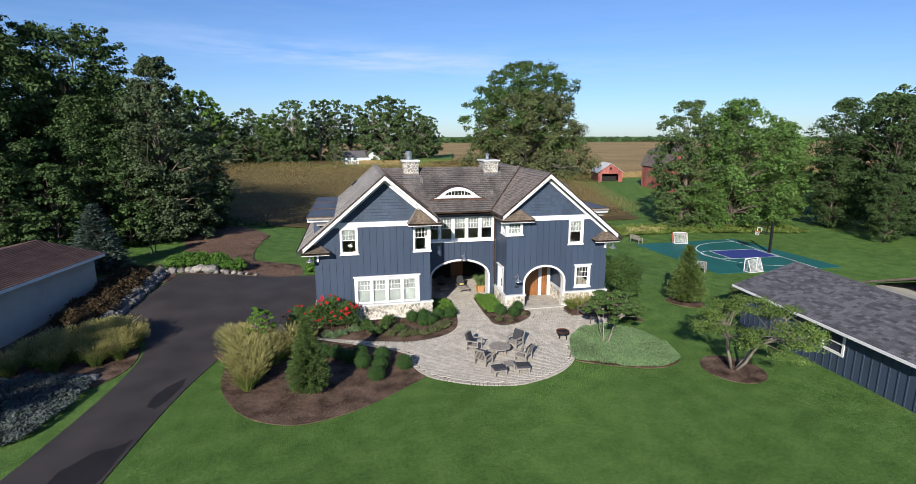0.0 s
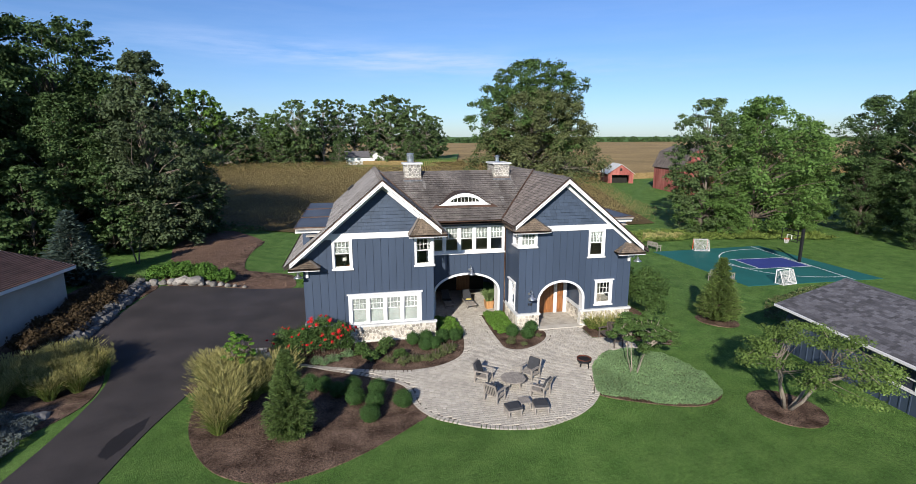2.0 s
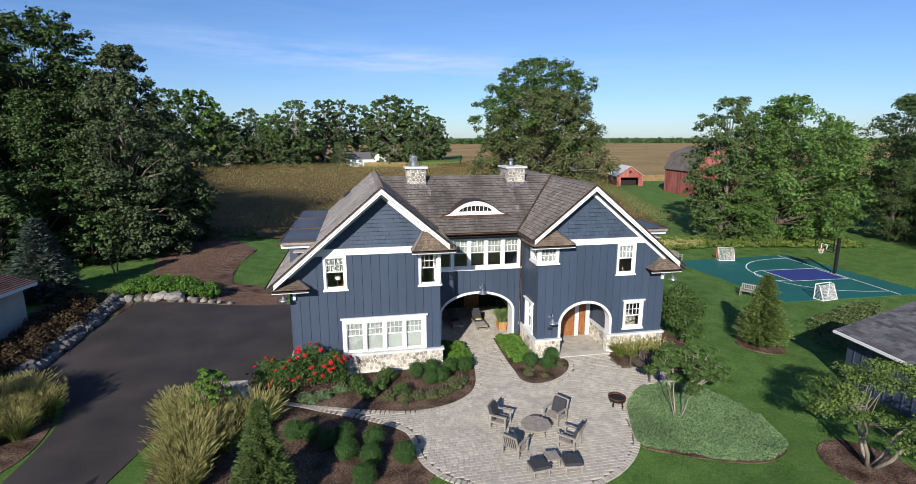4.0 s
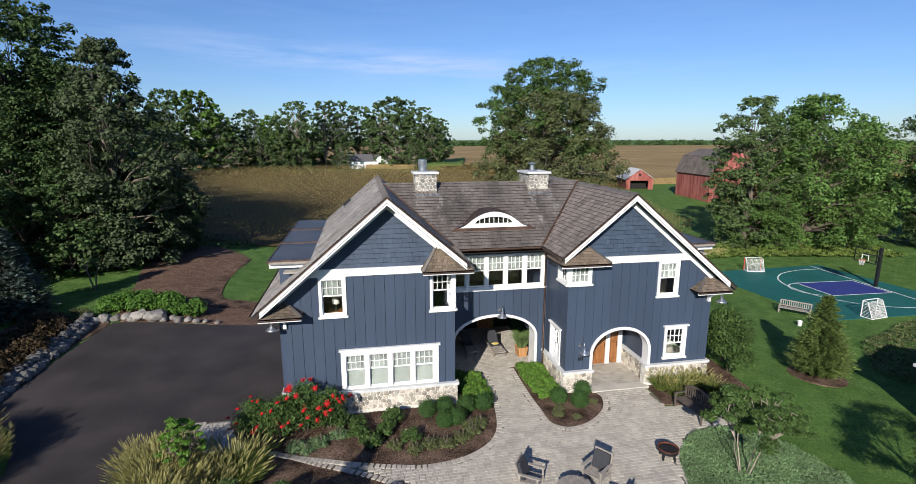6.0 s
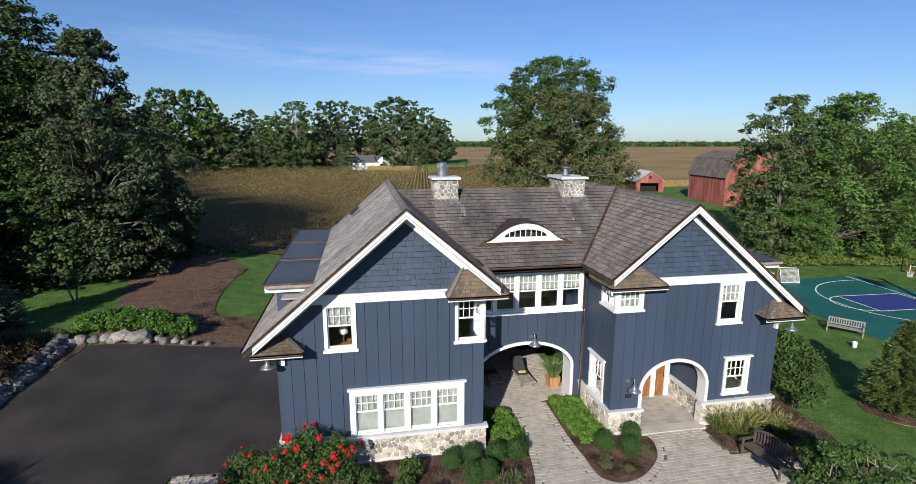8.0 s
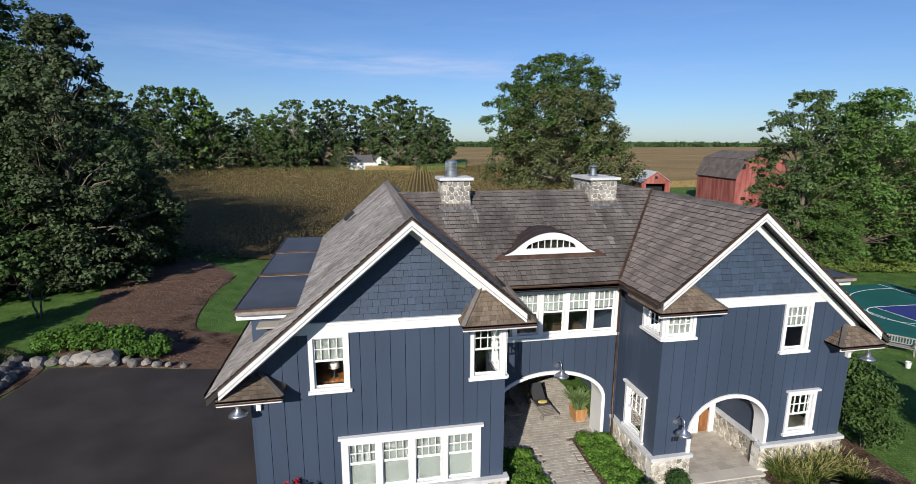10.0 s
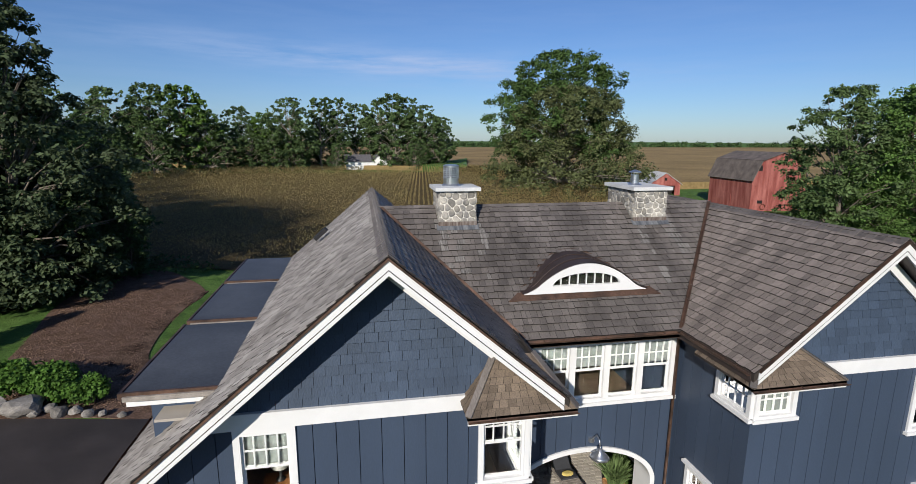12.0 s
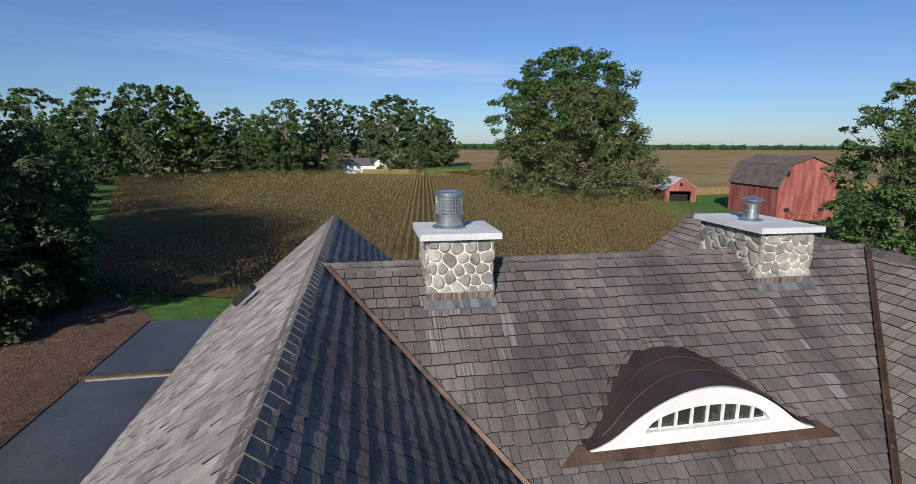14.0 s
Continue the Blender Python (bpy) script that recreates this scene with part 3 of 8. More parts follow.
sheet("bare_yard", curve([(-13.5, 43.3), (-15.4, 50.4), (-17.2, 57.0), (-17.0, 62.0), (-14.6, 65.4), (-11.3, 62.6), (-9.4, 59.6), (-9.75, 55.4), (-9.5, 50.8), (-8.9, 48.3), (-7.2, 47.8), (-5.2, 46.9), (-4.6, 43.1), (-9, 43.1)]), "bark_soil", 0.03, "bare reddish bark-covered yard behind the drive", "bare ground")
sheet("bed_edge", curve([(-9.3, 60.0), (-9.7, 55.4), (-9.45, 50.8), (-8.8, 48.2), (-7.2, 47.75), (-5.1, 46.9), (-4.9, 45.4), (-7.6, 45.9), (-10.2, 46.6), (-10.8, 48.6), (-10.35, 51.0), (-10.5, 55.2), (-9.9, 58.6)]), "mulch", 0.045, "dark fresh mulch strip curving along the lawn", "planting bed")
COURT = [(31.9, 38.9), (45.0, 38.6), (44.6, 52.3), (31.3, 51.9)]
sheet("court", COURT, "court", 0.03, "green sports court with white lines", "sports court")

# ---- house ----
XC, YF, YC, YB = 7.2, 31.47, 34.1, 42.0       # middle, wing fronts, centre wall, back
WL, WR = (-2.35, 4.68), (9.72, 16.75)          # the two wings
RL, RR = (1.94, 9.17), (12.40, 9.07)           # their ridges: x, height
EAVE_Z, CAP_Z, BAND = 4.72, 1.05, (5.96, 6.24)
RAKE_Y, RAKE_R = 30.70, 30.95                  # front edges of the wing roofs
RIDGE_Y, RIDGE_Z, GUT_Y, GUT_Z = 37.15, 9.12, 33.4, 6.42

house = thing("house", "two-storey navy board-and-batten house with white trim, fieldstone base and cedar roof", "house", (XC, 36.8, 0))


def arch_fn(cx, a, cz, b):
    return lambda x: cz + b * math.sqrt(max(0.0, 1 - ((x - cx) / a) ** 2)) if abs(x - cx) < a else -9.0


def columns(mb, x0, x1, z0, z1, y0, y1, holes, arch=None, arch_span=None):
    """Fill a wall stretch between x0 and x1 with upright boxes, leaving rectangular holes (xa, xb, za, zb) and an arch free."""
    cuts = {x0, x1}
    for h in holes:
        cuts |= {min(max(h[0], x0), x1), min(max(h[1], x0), x1)}
    if arch:
        cuts |= {min(max(x, x0), x1) for x in np.linspace(arch_span[0], arch_span[1], 33)}
    cuts = sorted(cuts)
    for a, b in zip(cuts, cuts[1:]):
        if b - a < 1e-4:
            continue
        c = (a + b) / 2
        segs = [(z0, z1)]
        for h in holes:
            if h[0] <= c <= h[1]:
                new_segs = []
                for s in segs:
                    if h[3] <= s[0] or h[2] >= s[1]:
                        new_segs.append(s)
                    else:
                        if h[2] > s[0]:
                            new_segs.append((s[0], h[2]))
                        if h[3] < s[1]:
                            new_segs.append((h[3], s[1]))
                segs = new_segs
        for s in segs:
            la, lb = s[0], s[0]
            if arch and arch_span[0] <= c <= arch_span[1]:
                la, lb = max(s[0], arch(a + 1e-5)), max(s[0], arch(b - 1e-5))
            if min(s[1] - la, s[1] - lb) > 0.01:
                mb.prism([(a, y0, la), (b, y0, lb), (b, y0, s[1]), (a, y0, s[1])], (0, y1 - y0, 0))
    return mb


def under_roof(mb):
    """Cut the top of a front wall to the roof slopes above it."""
    def top(x):
        rx, rz = RL if x < XC else RR
        return rz - 0.24 - abs(x - rx) * ((RL[1] - EAVE_Z) / (RL[0] + 3.25) if x < XC else (RR[1] - EAVE_Z) / (17.65 - RR[0]))
    mb.v = [(p[0], p[1], min(p[2], top(p[0]))) for p in mb.v]
    return mb


def board_wall(x0, x1, z0, z1, y, holes, arch=None, span=None, name="wall"):
    """A framed wall 0.2 thick with separate upright boards on its outer face."""
    cut = under_roof if y == YF else (lambda m: m)
    wall = part(name, cut(columns(Mesh(), x0 + .04, x1 - .04, z0, z1, y + 0.033, y + 0.22, holes, arch, span)), "gap", house)
    n = max(1, round((x1 - x0) / 0.405))
    w = (x1 - x0) / n
    for i in range(n):
        a = x0 + i * w
        mb = columns(Mesh(), a + (0 if i == 0 else 0.007), a + w - 0.007 * (i < n - 1), z0, z1, y, y + 0.031, holes, arch, span)
        cut(mb)
        for piece in mb.islands():
            part("board", piece, "siding", wall)
    return wall


def double_hung(x0, x1, z0, z1, y, sill=True, casing=0.10, head=False, split=0.52, cols=4, blind=None, name="window", fl=None, crown=False):
    """A white double-hung window: casing, sill, glazed sashes; the upper sash divided cols by 2. Outer size x0..x1, z0..z1."""
    w = Mesh()
    c = casing
    w.box(x0, x0 + c, y - 0.05, y + 0.16, z0, z1)
    w.box(x1 - c, x1, y - 0.05, y + 0.16, z0, z1)
    w.box(x0 + c, x1 - c, y - 0.05, y + 0.16, z1 - c, z1)
    w.box(x0 + c, x1 - c, y - 0.05, y + 0.16, z0, z0 + c)
    win = part(name, w, "trim", house)
    if sill:
        part("sill", Mesh().box(x0 - 0.05, x1 + 0.05, y - 0.10, y + 0.02, z0 - 0.03, z0 + 0.05), "trim", win)
    if crown:
        part("crown", Mesh().box(x0 - 0.07, x1 + 0.07, y - 0.12, y + 0.02, z1, z1 + 0.07), "trim", win)
    sashes(win, x0 + c, x1 - c, z0 + c, z1 - c, y, split, cols, blind)
    return win


def sashes(win, gx0, gx1, gz0, gz1, y, split, cols, blind):
    zs = gz0 + (gz1 - gz0) * split
    s = Mesh()
    for za, zb, yy in ((gz0, zs + 0.02, y + 0.05), (zs - 0.02, gz1, y + 0.02)):
        s.box(gx0, gx0 + 0.045, yy, yy + 0.04, za, zb).box(gx1 - 0.045, gx1, yy, yy + 0.04, za, zb)
        s.box(gx0 + 0.045, gx1 - 0.045, yy, yy + 0.04, za, za + 0.045).box(gx0 + 0.045, gx1 - 0.045, yy, yy + 0.04, zb - 0.045, zb)
    part("sash", s, "trim", win)
    for i in range(1, cols):
        x = gx0 + (gx1 - gx0) * i / cols
        part("muntin", Mesh().box(x - 0.011, x + 0.011, y + 0.018, y + 0.062, zs, gz1), "trim", win)
    zm = (zs + gz1) / 2
    part("muntin", Mesh().box(gx0, gx1, y + 0.022, y + 0.058, zm - 0.011, zm + 0.011), "trim", win)
    for za, zb, yy in ((gz0 + 0.04, zs, y + 0.068), (zs, gz1 - 0.04, y + 0.038)):
        p = part("pane", Mesh().box(gx0 + 0.04, gx1 - 0.04, yy, yy + 0.006, za, zb), "glass", win)
        p.visible_shadow = False
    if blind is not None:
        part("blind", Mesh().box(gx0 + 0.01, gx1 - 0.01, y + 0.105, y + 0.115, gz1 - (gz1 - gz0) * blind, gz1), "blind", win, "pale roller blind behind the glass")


# holes of the walls
W1, W2 = (-0.82, 0.25, 4.28, BAND[0]), (3.63, 4.68, 4.28, BAND[0])
W4 = (-0.08, 3.97, 1.08, 2.80)
W6, W7 = (13.97, 15.02, 4.28, BAND[0]), (14.53, 15.66, 1.27, 2.82)
BAY = (9.72, 10.76, 5.05, BAND[0])
LOW = (32.1, 33.35, 1.10, 2.75)               # in the side wall of the right wing: y range
W5 = (4.72, 9.62, 4.26, 5.98)
PORCH = arch_fn(12.38, 1.50, 1.75, 1.22)
PSPAN = (10.88, 13.88)
GATE = arch_fn(7.16, 2.14, 1.75, 1.25)
GSPAN = (5.02, 9.30)

board_wall(WL[0], WL[1], CAP_Z, BAND[0], YF, [W1, W2, W4])
board_wall(WR[0], WR[1], CAP_Z, BAND[0], YF, [W6, W7, BAY], PORCH, PSPAN)
board_wall(WL[1], WR[0], 0.0, 6.5, YC, [W5], GATE, GSPAN)


def side_wall(x, y0, y1, z0, z1, out, holes=(), arch=False):
    """A board wall that runs along y, with its outer face at x, facing out (-1 or 1)."""
    mb = columns(Mesh(), y0, y1, z0, z1, 0.03, 0.22, holes)
    turn = lambda m: [(x - out * p[1], p[0], p[2]) for p in m.v]
    mb.v = turn(mb)
    wall = part("wall", mb, "gap", house)
    n = max(1, round((y1 - y0) / 0.405))
    w = (y1 - y0) / n
    for i in range(n):
        a = y0 + i * w
        b = columns(Mesh(), a + 0.007 * (i > 0), a + w - 0.007, z0, z1, 0.0, 0.031, holes)
        if b.f:
            b.v = turn(b)
            for piece in b.islands():
                part("board", piece, "siding", wall)
    return wall


side_wall(WL[0], YF + 0.03, YB, CAP_Z, 5.35, -1)
side_wall(WR[1], YF + 0.03, YB, CAP_Z, 5.35, 1)
side_wall(WL[1], YF + 0.03, YB, 0.0, 6.5, 1, [(YF, 32.5, 4.28, BAND[0])])
side_wall(WR[0], YF + 0.03, YB, CAP_Z, 6.5, -1, [LOW, (YF, 32.55, 5.05, BAND[0])])
for cx, cz in ((WL[0], 5.2), (WR[0] + .03, 5.05), (WR[1], 5.0), (WL[1] - .03, 4.28)):
    part("corner_board", Mesh().box(cx - .034, cx + .034, YF - .006, YF + .05, CAP_Z, cz), "siding", house)
part("rear_wall", Mesh().box(WL[0], WL[1], YB - 0.2, YB, 0, 5.4).box(WR[0], WR[1], YB - 0.2, YB, 0, 5.4).box(WL[1], WR[0], 39.8, 40.0, 2.9, 6.5), "siding", house)
part("white_skirt", Mesh().box(WL[0] - 0.02, WL[0] + 1.6, YF - 0.03, YF + 0.05, CAP_Z - 0.02, CAP_Z + 0.10), "trim", house)
# floors and inner rooms
part("inner_floor", Mesh().box(WL[0] + .2, WL[1] - .2, YF + .25, YB - .25, 3.25, 3.4).box(WR[0] + .2, WR[1] - .2, YF + .25, YB - .25, 3.25, 3.4).box(WL[1] - .2, WR[0] + .2, YC + .22, 39.8, 3.1, 3.4), "inside_floor", house, "wooden floors seen through the windows")
for x0, x1, y0, y1, z0, z1 in ((WL[0] + .2, WL[1] - .2, 36.2, 36.3, 0.1, 6.4), (WR[0] + .2, WR[1] - .2, 34.6, 34.7, 0.1, 6.4), (WL[1], WR[0], 38.6, 38.7, 3.4, 6.5)):
    part("inner_wall", Mesh().box(x0, x1, y0, y1, z0, z1), "inside", house, "plain inner wall seen through the windows")
for x0, x1, y1 in ((WL[0] + .2, WL[1] - .2, 36.2), (WR[0] + .2, WR[1] - .2, 34.6)):
    part("inner_ceiling", Mesh().box(x0, x1, YF + .25, y1, 6.1, 6.15), "inside", house)
# windows
double_hung(*W1, YF, split=0.53, casing=0.12, blind=0.46)
double_hung(*W2, YF, split=0.53, casing=0.11)
double_hung(*W6, YF, split=0.53, casing=0.12, blind=0.46)
double_hung(*W7, YF, split=0.45, casing=0.13, crown=True)
double_hung(*BAY, YF - 0.04, split=0.02, casing=0.11, blind=1.0)
four = Mesh()
x0, x1, z0, z1 = W4
posts = [(x0, x0 + .2), (x1 - .2, x1)]
bay_w = (x1 - x0 - 0.4 - 3 * 0.16) / 4
for i in range(3):
    a = x0 + .2 + (i + 1) * bay_w + i * 0.16
    posts.append((a, a + 0.16))
four.box(x0, x1, YF - .05, YF + .16, z1 - .22, z1)
fw = part("window", four, "trim", house, "row of four white double-hung windows")
part("foot_rail", Mesh().box(x0 + .2, x1 - .2, YF - .05, YF + .16, z0, z0 + 0.06), "trim", fw)
for a, b in posts:
    part("mullion", Mesh().box(a, b, YF - .05, YF + .16, z0 + .06 if b - a < .19 else z0, z1 - .22), "trim", fw)
part("crown", Mesh().box(x0 - .07, x1 + .07, YF - .13, YF + .02, z1, z1 + .07), "trim", fw)
for i in range(4):
    a = x0 + .2 + i * (bay_w + 0.16)
    sashes(fw, a, a + bay_w, z0 + .06, z1 - .22, YF, 0.55, 4, 1.0)
five = Mesh()
x0, x1, z0, z1 = W5
bw = (x1 - x0 - 6 * 0.16) / 5
five.box(x0 + .0, x1, YC - .06, YC + .16, z1 - .08, z1)
fw = part("window", five, "trim", house, "band of five white double-hung windows")
part("foot_rail", Mesh().box(x0, x1, YC - .06, YC + .16, z0, z0 + 0.16), "trim", fw)
for i in range(6):
    a = x0 + i * (bw + 0.16)
    part("mullion", Mesh().box(a, a + 0.16, YC - .05, YC + .16, z0 + .16, z1 - .08), "trim", fw)
part("sill", Mesh().box(x0, x1 + .03, YC - .12, YC, z0 - .03, z0 + .06), "trim", fw)
for i in range(5):
    a = x0 + 0.16 + i * (bw + 0.16)
    sashes(fw, a, a + bw, z0 + .16, z1 - .08, YC, 0.52, 4, 0.44)


def side_window(x, y0, y1, z0, z1, out, split, crown=False, blind=None):
    """A double-hung window in a wall that runs along y."""
    before = set(bpy.data.objects)
    win = double_hung(y0, y1, z0, z1, 0.0, split=split, casing=0.11, crown=crown, blind=blind)
    for o in set(bpy.data.objects) - before:
        for v in o.data.vertices:
            v.co = (x - out * v.co.y, v.co.x, v.co.z)
    return win


side_window(WR[0], LOW[0], LOW[1], LOW[2], LOW[3], -1, 0.5, True)
side_window(WR[0] - 0.04, YF - 0.04, 32.55, 5.05, BAND[0], -1, 0.02, blind=1.0)
side_window(WL[1], YF, 32.5, 4.28, BAND[0], 1, 0.53)

# bands, arches
part("band", Mesh().box(-1.2, 3.4, YF - .05, YF + .2, *BAND).box(-1.2, 3.4, YF - .08, YF, BAND[1] - .03, BAND[1] + .04), "trim", house, "white band board under the gable")
part("band", Mesh().box(11.1, 15.5, YF - .05, YF + .2, *BAND).box(11.1, 15.5, YF - .08, YF, BAND[1] - .03, BAND[1] + .04), "trim", house, "white band board under the gable")


def arch_trim(fn, span, cx, a, cz, b, y0, y1, z0, t=0.13):
    """The white casing round an arched opening: jambs and curve."""
    mb = Mesh()
    pts = [(cx + a * math.cos(u), cz + b * math.sin(u)) for u in np.linspace(math.pi, 0, 33)]
    inn = [(cx + (a - t) * math.cos(u), cz + (b - t) * math.sin(u)) for u in np.linspace(math.pi, 0, 33)]
    for i in range(32):
        mb.prism([(inn[i][0], y0, inn[i][1]), (inn[i + 1][0], y0, inn[i + 1][1]), (pts[i + 1][0], y0, pts[i + 1][1]), (pts[i][0], y0, pts[i][1])], (0, y1 - y0, 0))
    for xa in (cx - a, cx + a - t):
        mb.box(xa, xa + t, y0, y1, z0, cz)
    return part("arch_trim", mb, "trim", house, "white arched casing")


arch_trim(PORCH, PSPAN, 12.38, 1.50, 1.75, 1.22, YF - .05, YF + .45, CAP_Z)
arch_trim(GATE, GSPAN, 7.16, 2.14, 1.75, 1.25, YC - .05, YC + .8, 0.0)
# porch: recess, floor, doors
part("porch_floor", Mesh().box(10.95, 13.75, YF - 0.35, 33.9, 0.0, 0.10), "concrete", house, "grey stone porch floor with one step")
porch_floor = [o for o in house.children if o.name == "porch_floor"][0]
for r in range(12):
    y0 = YF + .14 + r * .19
    for k in range(-1, 10):
        x0 = 10.96 + k * .29 + (.145 if r % 2 else 0)
        xa, xb = max(x0, 10.96), min(x0 + .282, 13.74)
        if xb - xa > .05:
            part("paver", Mesh().box(xa, xb, y0, y0 + .182, .08, .107), "paver", porch_floor)
for k in range(3):
    part("step_slab", Mesh().box(10.98 + k * .92, 11.88 + k * .92, YF - 0.37, YF + .12, 0.02, 0.115), "concrete", house)
part("porch_wall", Mesh().box(10.75, 10.9, YF + .2, 34.0, 0.1, 3.2).box(13.86, 14.0, YF + .2, 34.0, 1.0, 3.2).box(10.75, 14.0, 33.9, 34.05, 0.1, 3.2).box(10.75, 14.0, YF + .2, 34.0, 3.2, 3.25), "siding", house)
for x0, x1, label in ((11.78, 12.84, "oak front door"), (13.06, 13.50, "oak side door leaf")):
    door = part("door", Mesh().box(x0, x1, 33.80, 33.88, 0.12, 2.5), "wood_door", house, label)
    w = (x1 - x0 - .3) / 2 if x1 - x0 > .6 else x1 - x0 - .18
    for xa in ((x0 + .1, x1 - .1 - w) if x1 - x0 > .6 else (x0 + .09,)):
        for za, zb in ((.32, 1.15), (1.30, 2.36)):
            part("door_panel", Mesh().tube_rings([[(xa + e, y, za + e), (xa + w - e, y, za + e), (xa + w - e, y, zb - e), (xa + e, y, zb - e)] for e, y in ((0, 33.81), (0, 33.79), (.04, 33.77))]), "wood_door", door)
    part("door_handle", Mesh().tube([(x1 - .07, 33.78, 1.0), (x1 - .07, 33.73, 1.02), (x1 - .07, 33.73, 1.22), (x1 - .07, 33.78, 1.24)], [.012] * 4, 6), "iron", door)
part("door_frame", Mesh().box(11.62, 11.78, 33.74, 33.9, 0.1, 2.5).box(12.84, 13.06, 33.74, 33.9, 0.1, 2.5).box(13.50, 13.72, 33.74, 33.9, 0.1, 2.5).box(11.62, 13.72, 33.74, 33.9, 2.5, 2.65), "trim", house)
# passage through the middle
part("passage_ceiling", Mesh().box(WL[1], WR[0], YC + .2, 40.0, 2.98, 3.08), "inside", house, "plain passage ceiling")
# near-black end panel, the passage's depth of shade painted in its colour
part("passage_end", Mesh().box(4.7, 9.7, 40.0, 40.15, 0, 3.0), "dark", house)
part("garden_door", Mesh().box(7.6, 8.6, 39.9, 39.99, 0.05, 2.2), "wood_door", house, "oak door at the back of the passage")

# ---- roofs ----


def slope(name, fn, u_rng, rows_v, limits, normal_up, holes=None, expo=0.205):
    """Cedar shingles laid on a roof plane. fn(u, v): place on the plane, v metres up the slope from the eave;
    limits(v): the u range at that height. Returns the pieces as corner arrays."""
    nrm = Vector(normal_up).normalized()
    out = []
    v = 0.0
    r = 0
    while v < rows_v - 0.02:
        lo, hi = limits(v + expo / 2)
        u = lo
        while u < hi - 0.02:
            w = random.choice((0.10, 0.14, 0.17, 0.20, 0.25)) + 0.03 * random.random()
            u2 = min(hi, u + w)
            if hi - u2 < 0.08:
                u2 = hi
            g = 0.004
            jig = random.uniform(-0.013, 0.013)
            th = 0.038 + random.uniform(-0.006, 0.008)
            top = min(v + expo * 1.12, rows_v)
            if holes is None or not holes((u + u2) / 2, v + expo / 2):
                a, b = fn(u + g, v + jig), fn(u2 - g, v + jig)
                c, d = fn(u2 - g, top), fn(u + g, top)
                out.append((a, b, c, d, a + nrm * th, b + nrm * th, c + nrm * 0.006, d + nrm * 0.006))
            u = u2
        v += expo
        r += 1
    return out


FACES6 = np.array([(4, 5, 6, 7), (0, 1, 5, 4), (1, 2, 6, 5), (3, 0, 4, 7)])


def lay(roof, pieces, near=None, joined="roof", piece="roof_piece"):
    """Link shingles under a roof: those for which near() holds one by one, the rest joined."""
    single = [p for p in pieces if near and near(p)][:300]
    ids = {id(p) for p in single}
    rest = [p for p in pieces if id(p) not in ids]
    if rest:
        v = np.array([[tuple(q) for q in p] for p in rest]).reshape(-1, 3)
        f = (FACES6[None] + 8 * np.arange(len(rest))[:, None, None]).reshape(-1, 4)
        me = fast_mesh("shingles", v, f, joined)
        me.materials.append(M["butt_shade"])
        # butt and side faces take the dark colour that paints shade into the joints
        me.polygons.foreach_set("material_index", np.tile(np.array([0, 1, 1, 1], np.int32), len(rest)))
        part("shingles", me, joined, roof, kind="stuff")
    for p in single:
        me = bpy.data.meshes.new("shingle")
        me.from_pydata([tuple(q) for q in p], [], [tuple(int(i) for i in f) for f in FACES6])
        me.materials.append(M[piece])
        me.materials.append(M["butt_shade"])
        # same painted joint shade on the single pieces
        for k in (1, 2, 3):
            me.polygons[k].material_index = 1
        part("shingle", me, piece, roof)


def gable_roof(ridge_x, ridge_z, eaves, y0, y1, label):
    """A wing's roof: two slopes from the ridge to the eaves ((x, z) each side), with an under-deck."""
    deck = Mesh()
    for ex, ez in eaves:
        deck.prism([(ridge_x, y0 + .02, ridge_z - .03), (ex, y0 + .02, ez - .03), (ex, y1, ez - .03), (ridge_x, y1, ridge_z - .03)], (0, 0, -0.16))
    return part("roof", deck, "roof_base", house, label)


SL = (RL[1] - EAVE_Z) / (RL[0] + 3.25)
SR = (RR[1] - EAVE_Z) / (17.65 - RR[0])
SM = (RIDGE_Z - GUT_Z) / (RIDGE_Y - GUT_Y)
IN_L = RL[0] + (RL[1] - 6.42) / SL
IN_R = RR[0] - (RR[1] - 6.42) / SR
roof_l = gable_roof(RL[0], RL[1], [(-3.25, EAVE_Z), (IN_L, 6.42)], RAKE_Y, YB + .5, "weathered cedar shingle roof of the wing with the chimney side")
roof_r = gable_roof(RR[0], RR[1], [(17.65, EAVE_Z), (IN_R, 6.42)], RAKE_R, YB + .5, "weathered cedar shingle roof of the entrance wing")


def wing_slope(rx, rz, ex, ez, cut=None):
    y0 = RAKE_R if rx > XC else RAKE_Y
    run = math.hypot(ex - rx, rz - ez)
    d = Vector((rx - ex, 0, rz - ez)) / run
    n = Vector((-(rz - ez), 0, rx - ex)) if rx > ex else Vector((rz - ez, 0, ex - rx))
    fn = lambda u, v: Vector((ex, u, ez)) + d * v
    lim = cut or (lambda v: (y0, YB + .5))
    return fn, run, lim, n


main_y = lambda z: GUT_Y + (z - GUT_Z) / SM
back_y = lambda z: 2 * RIDGE_Y - main_y(z)


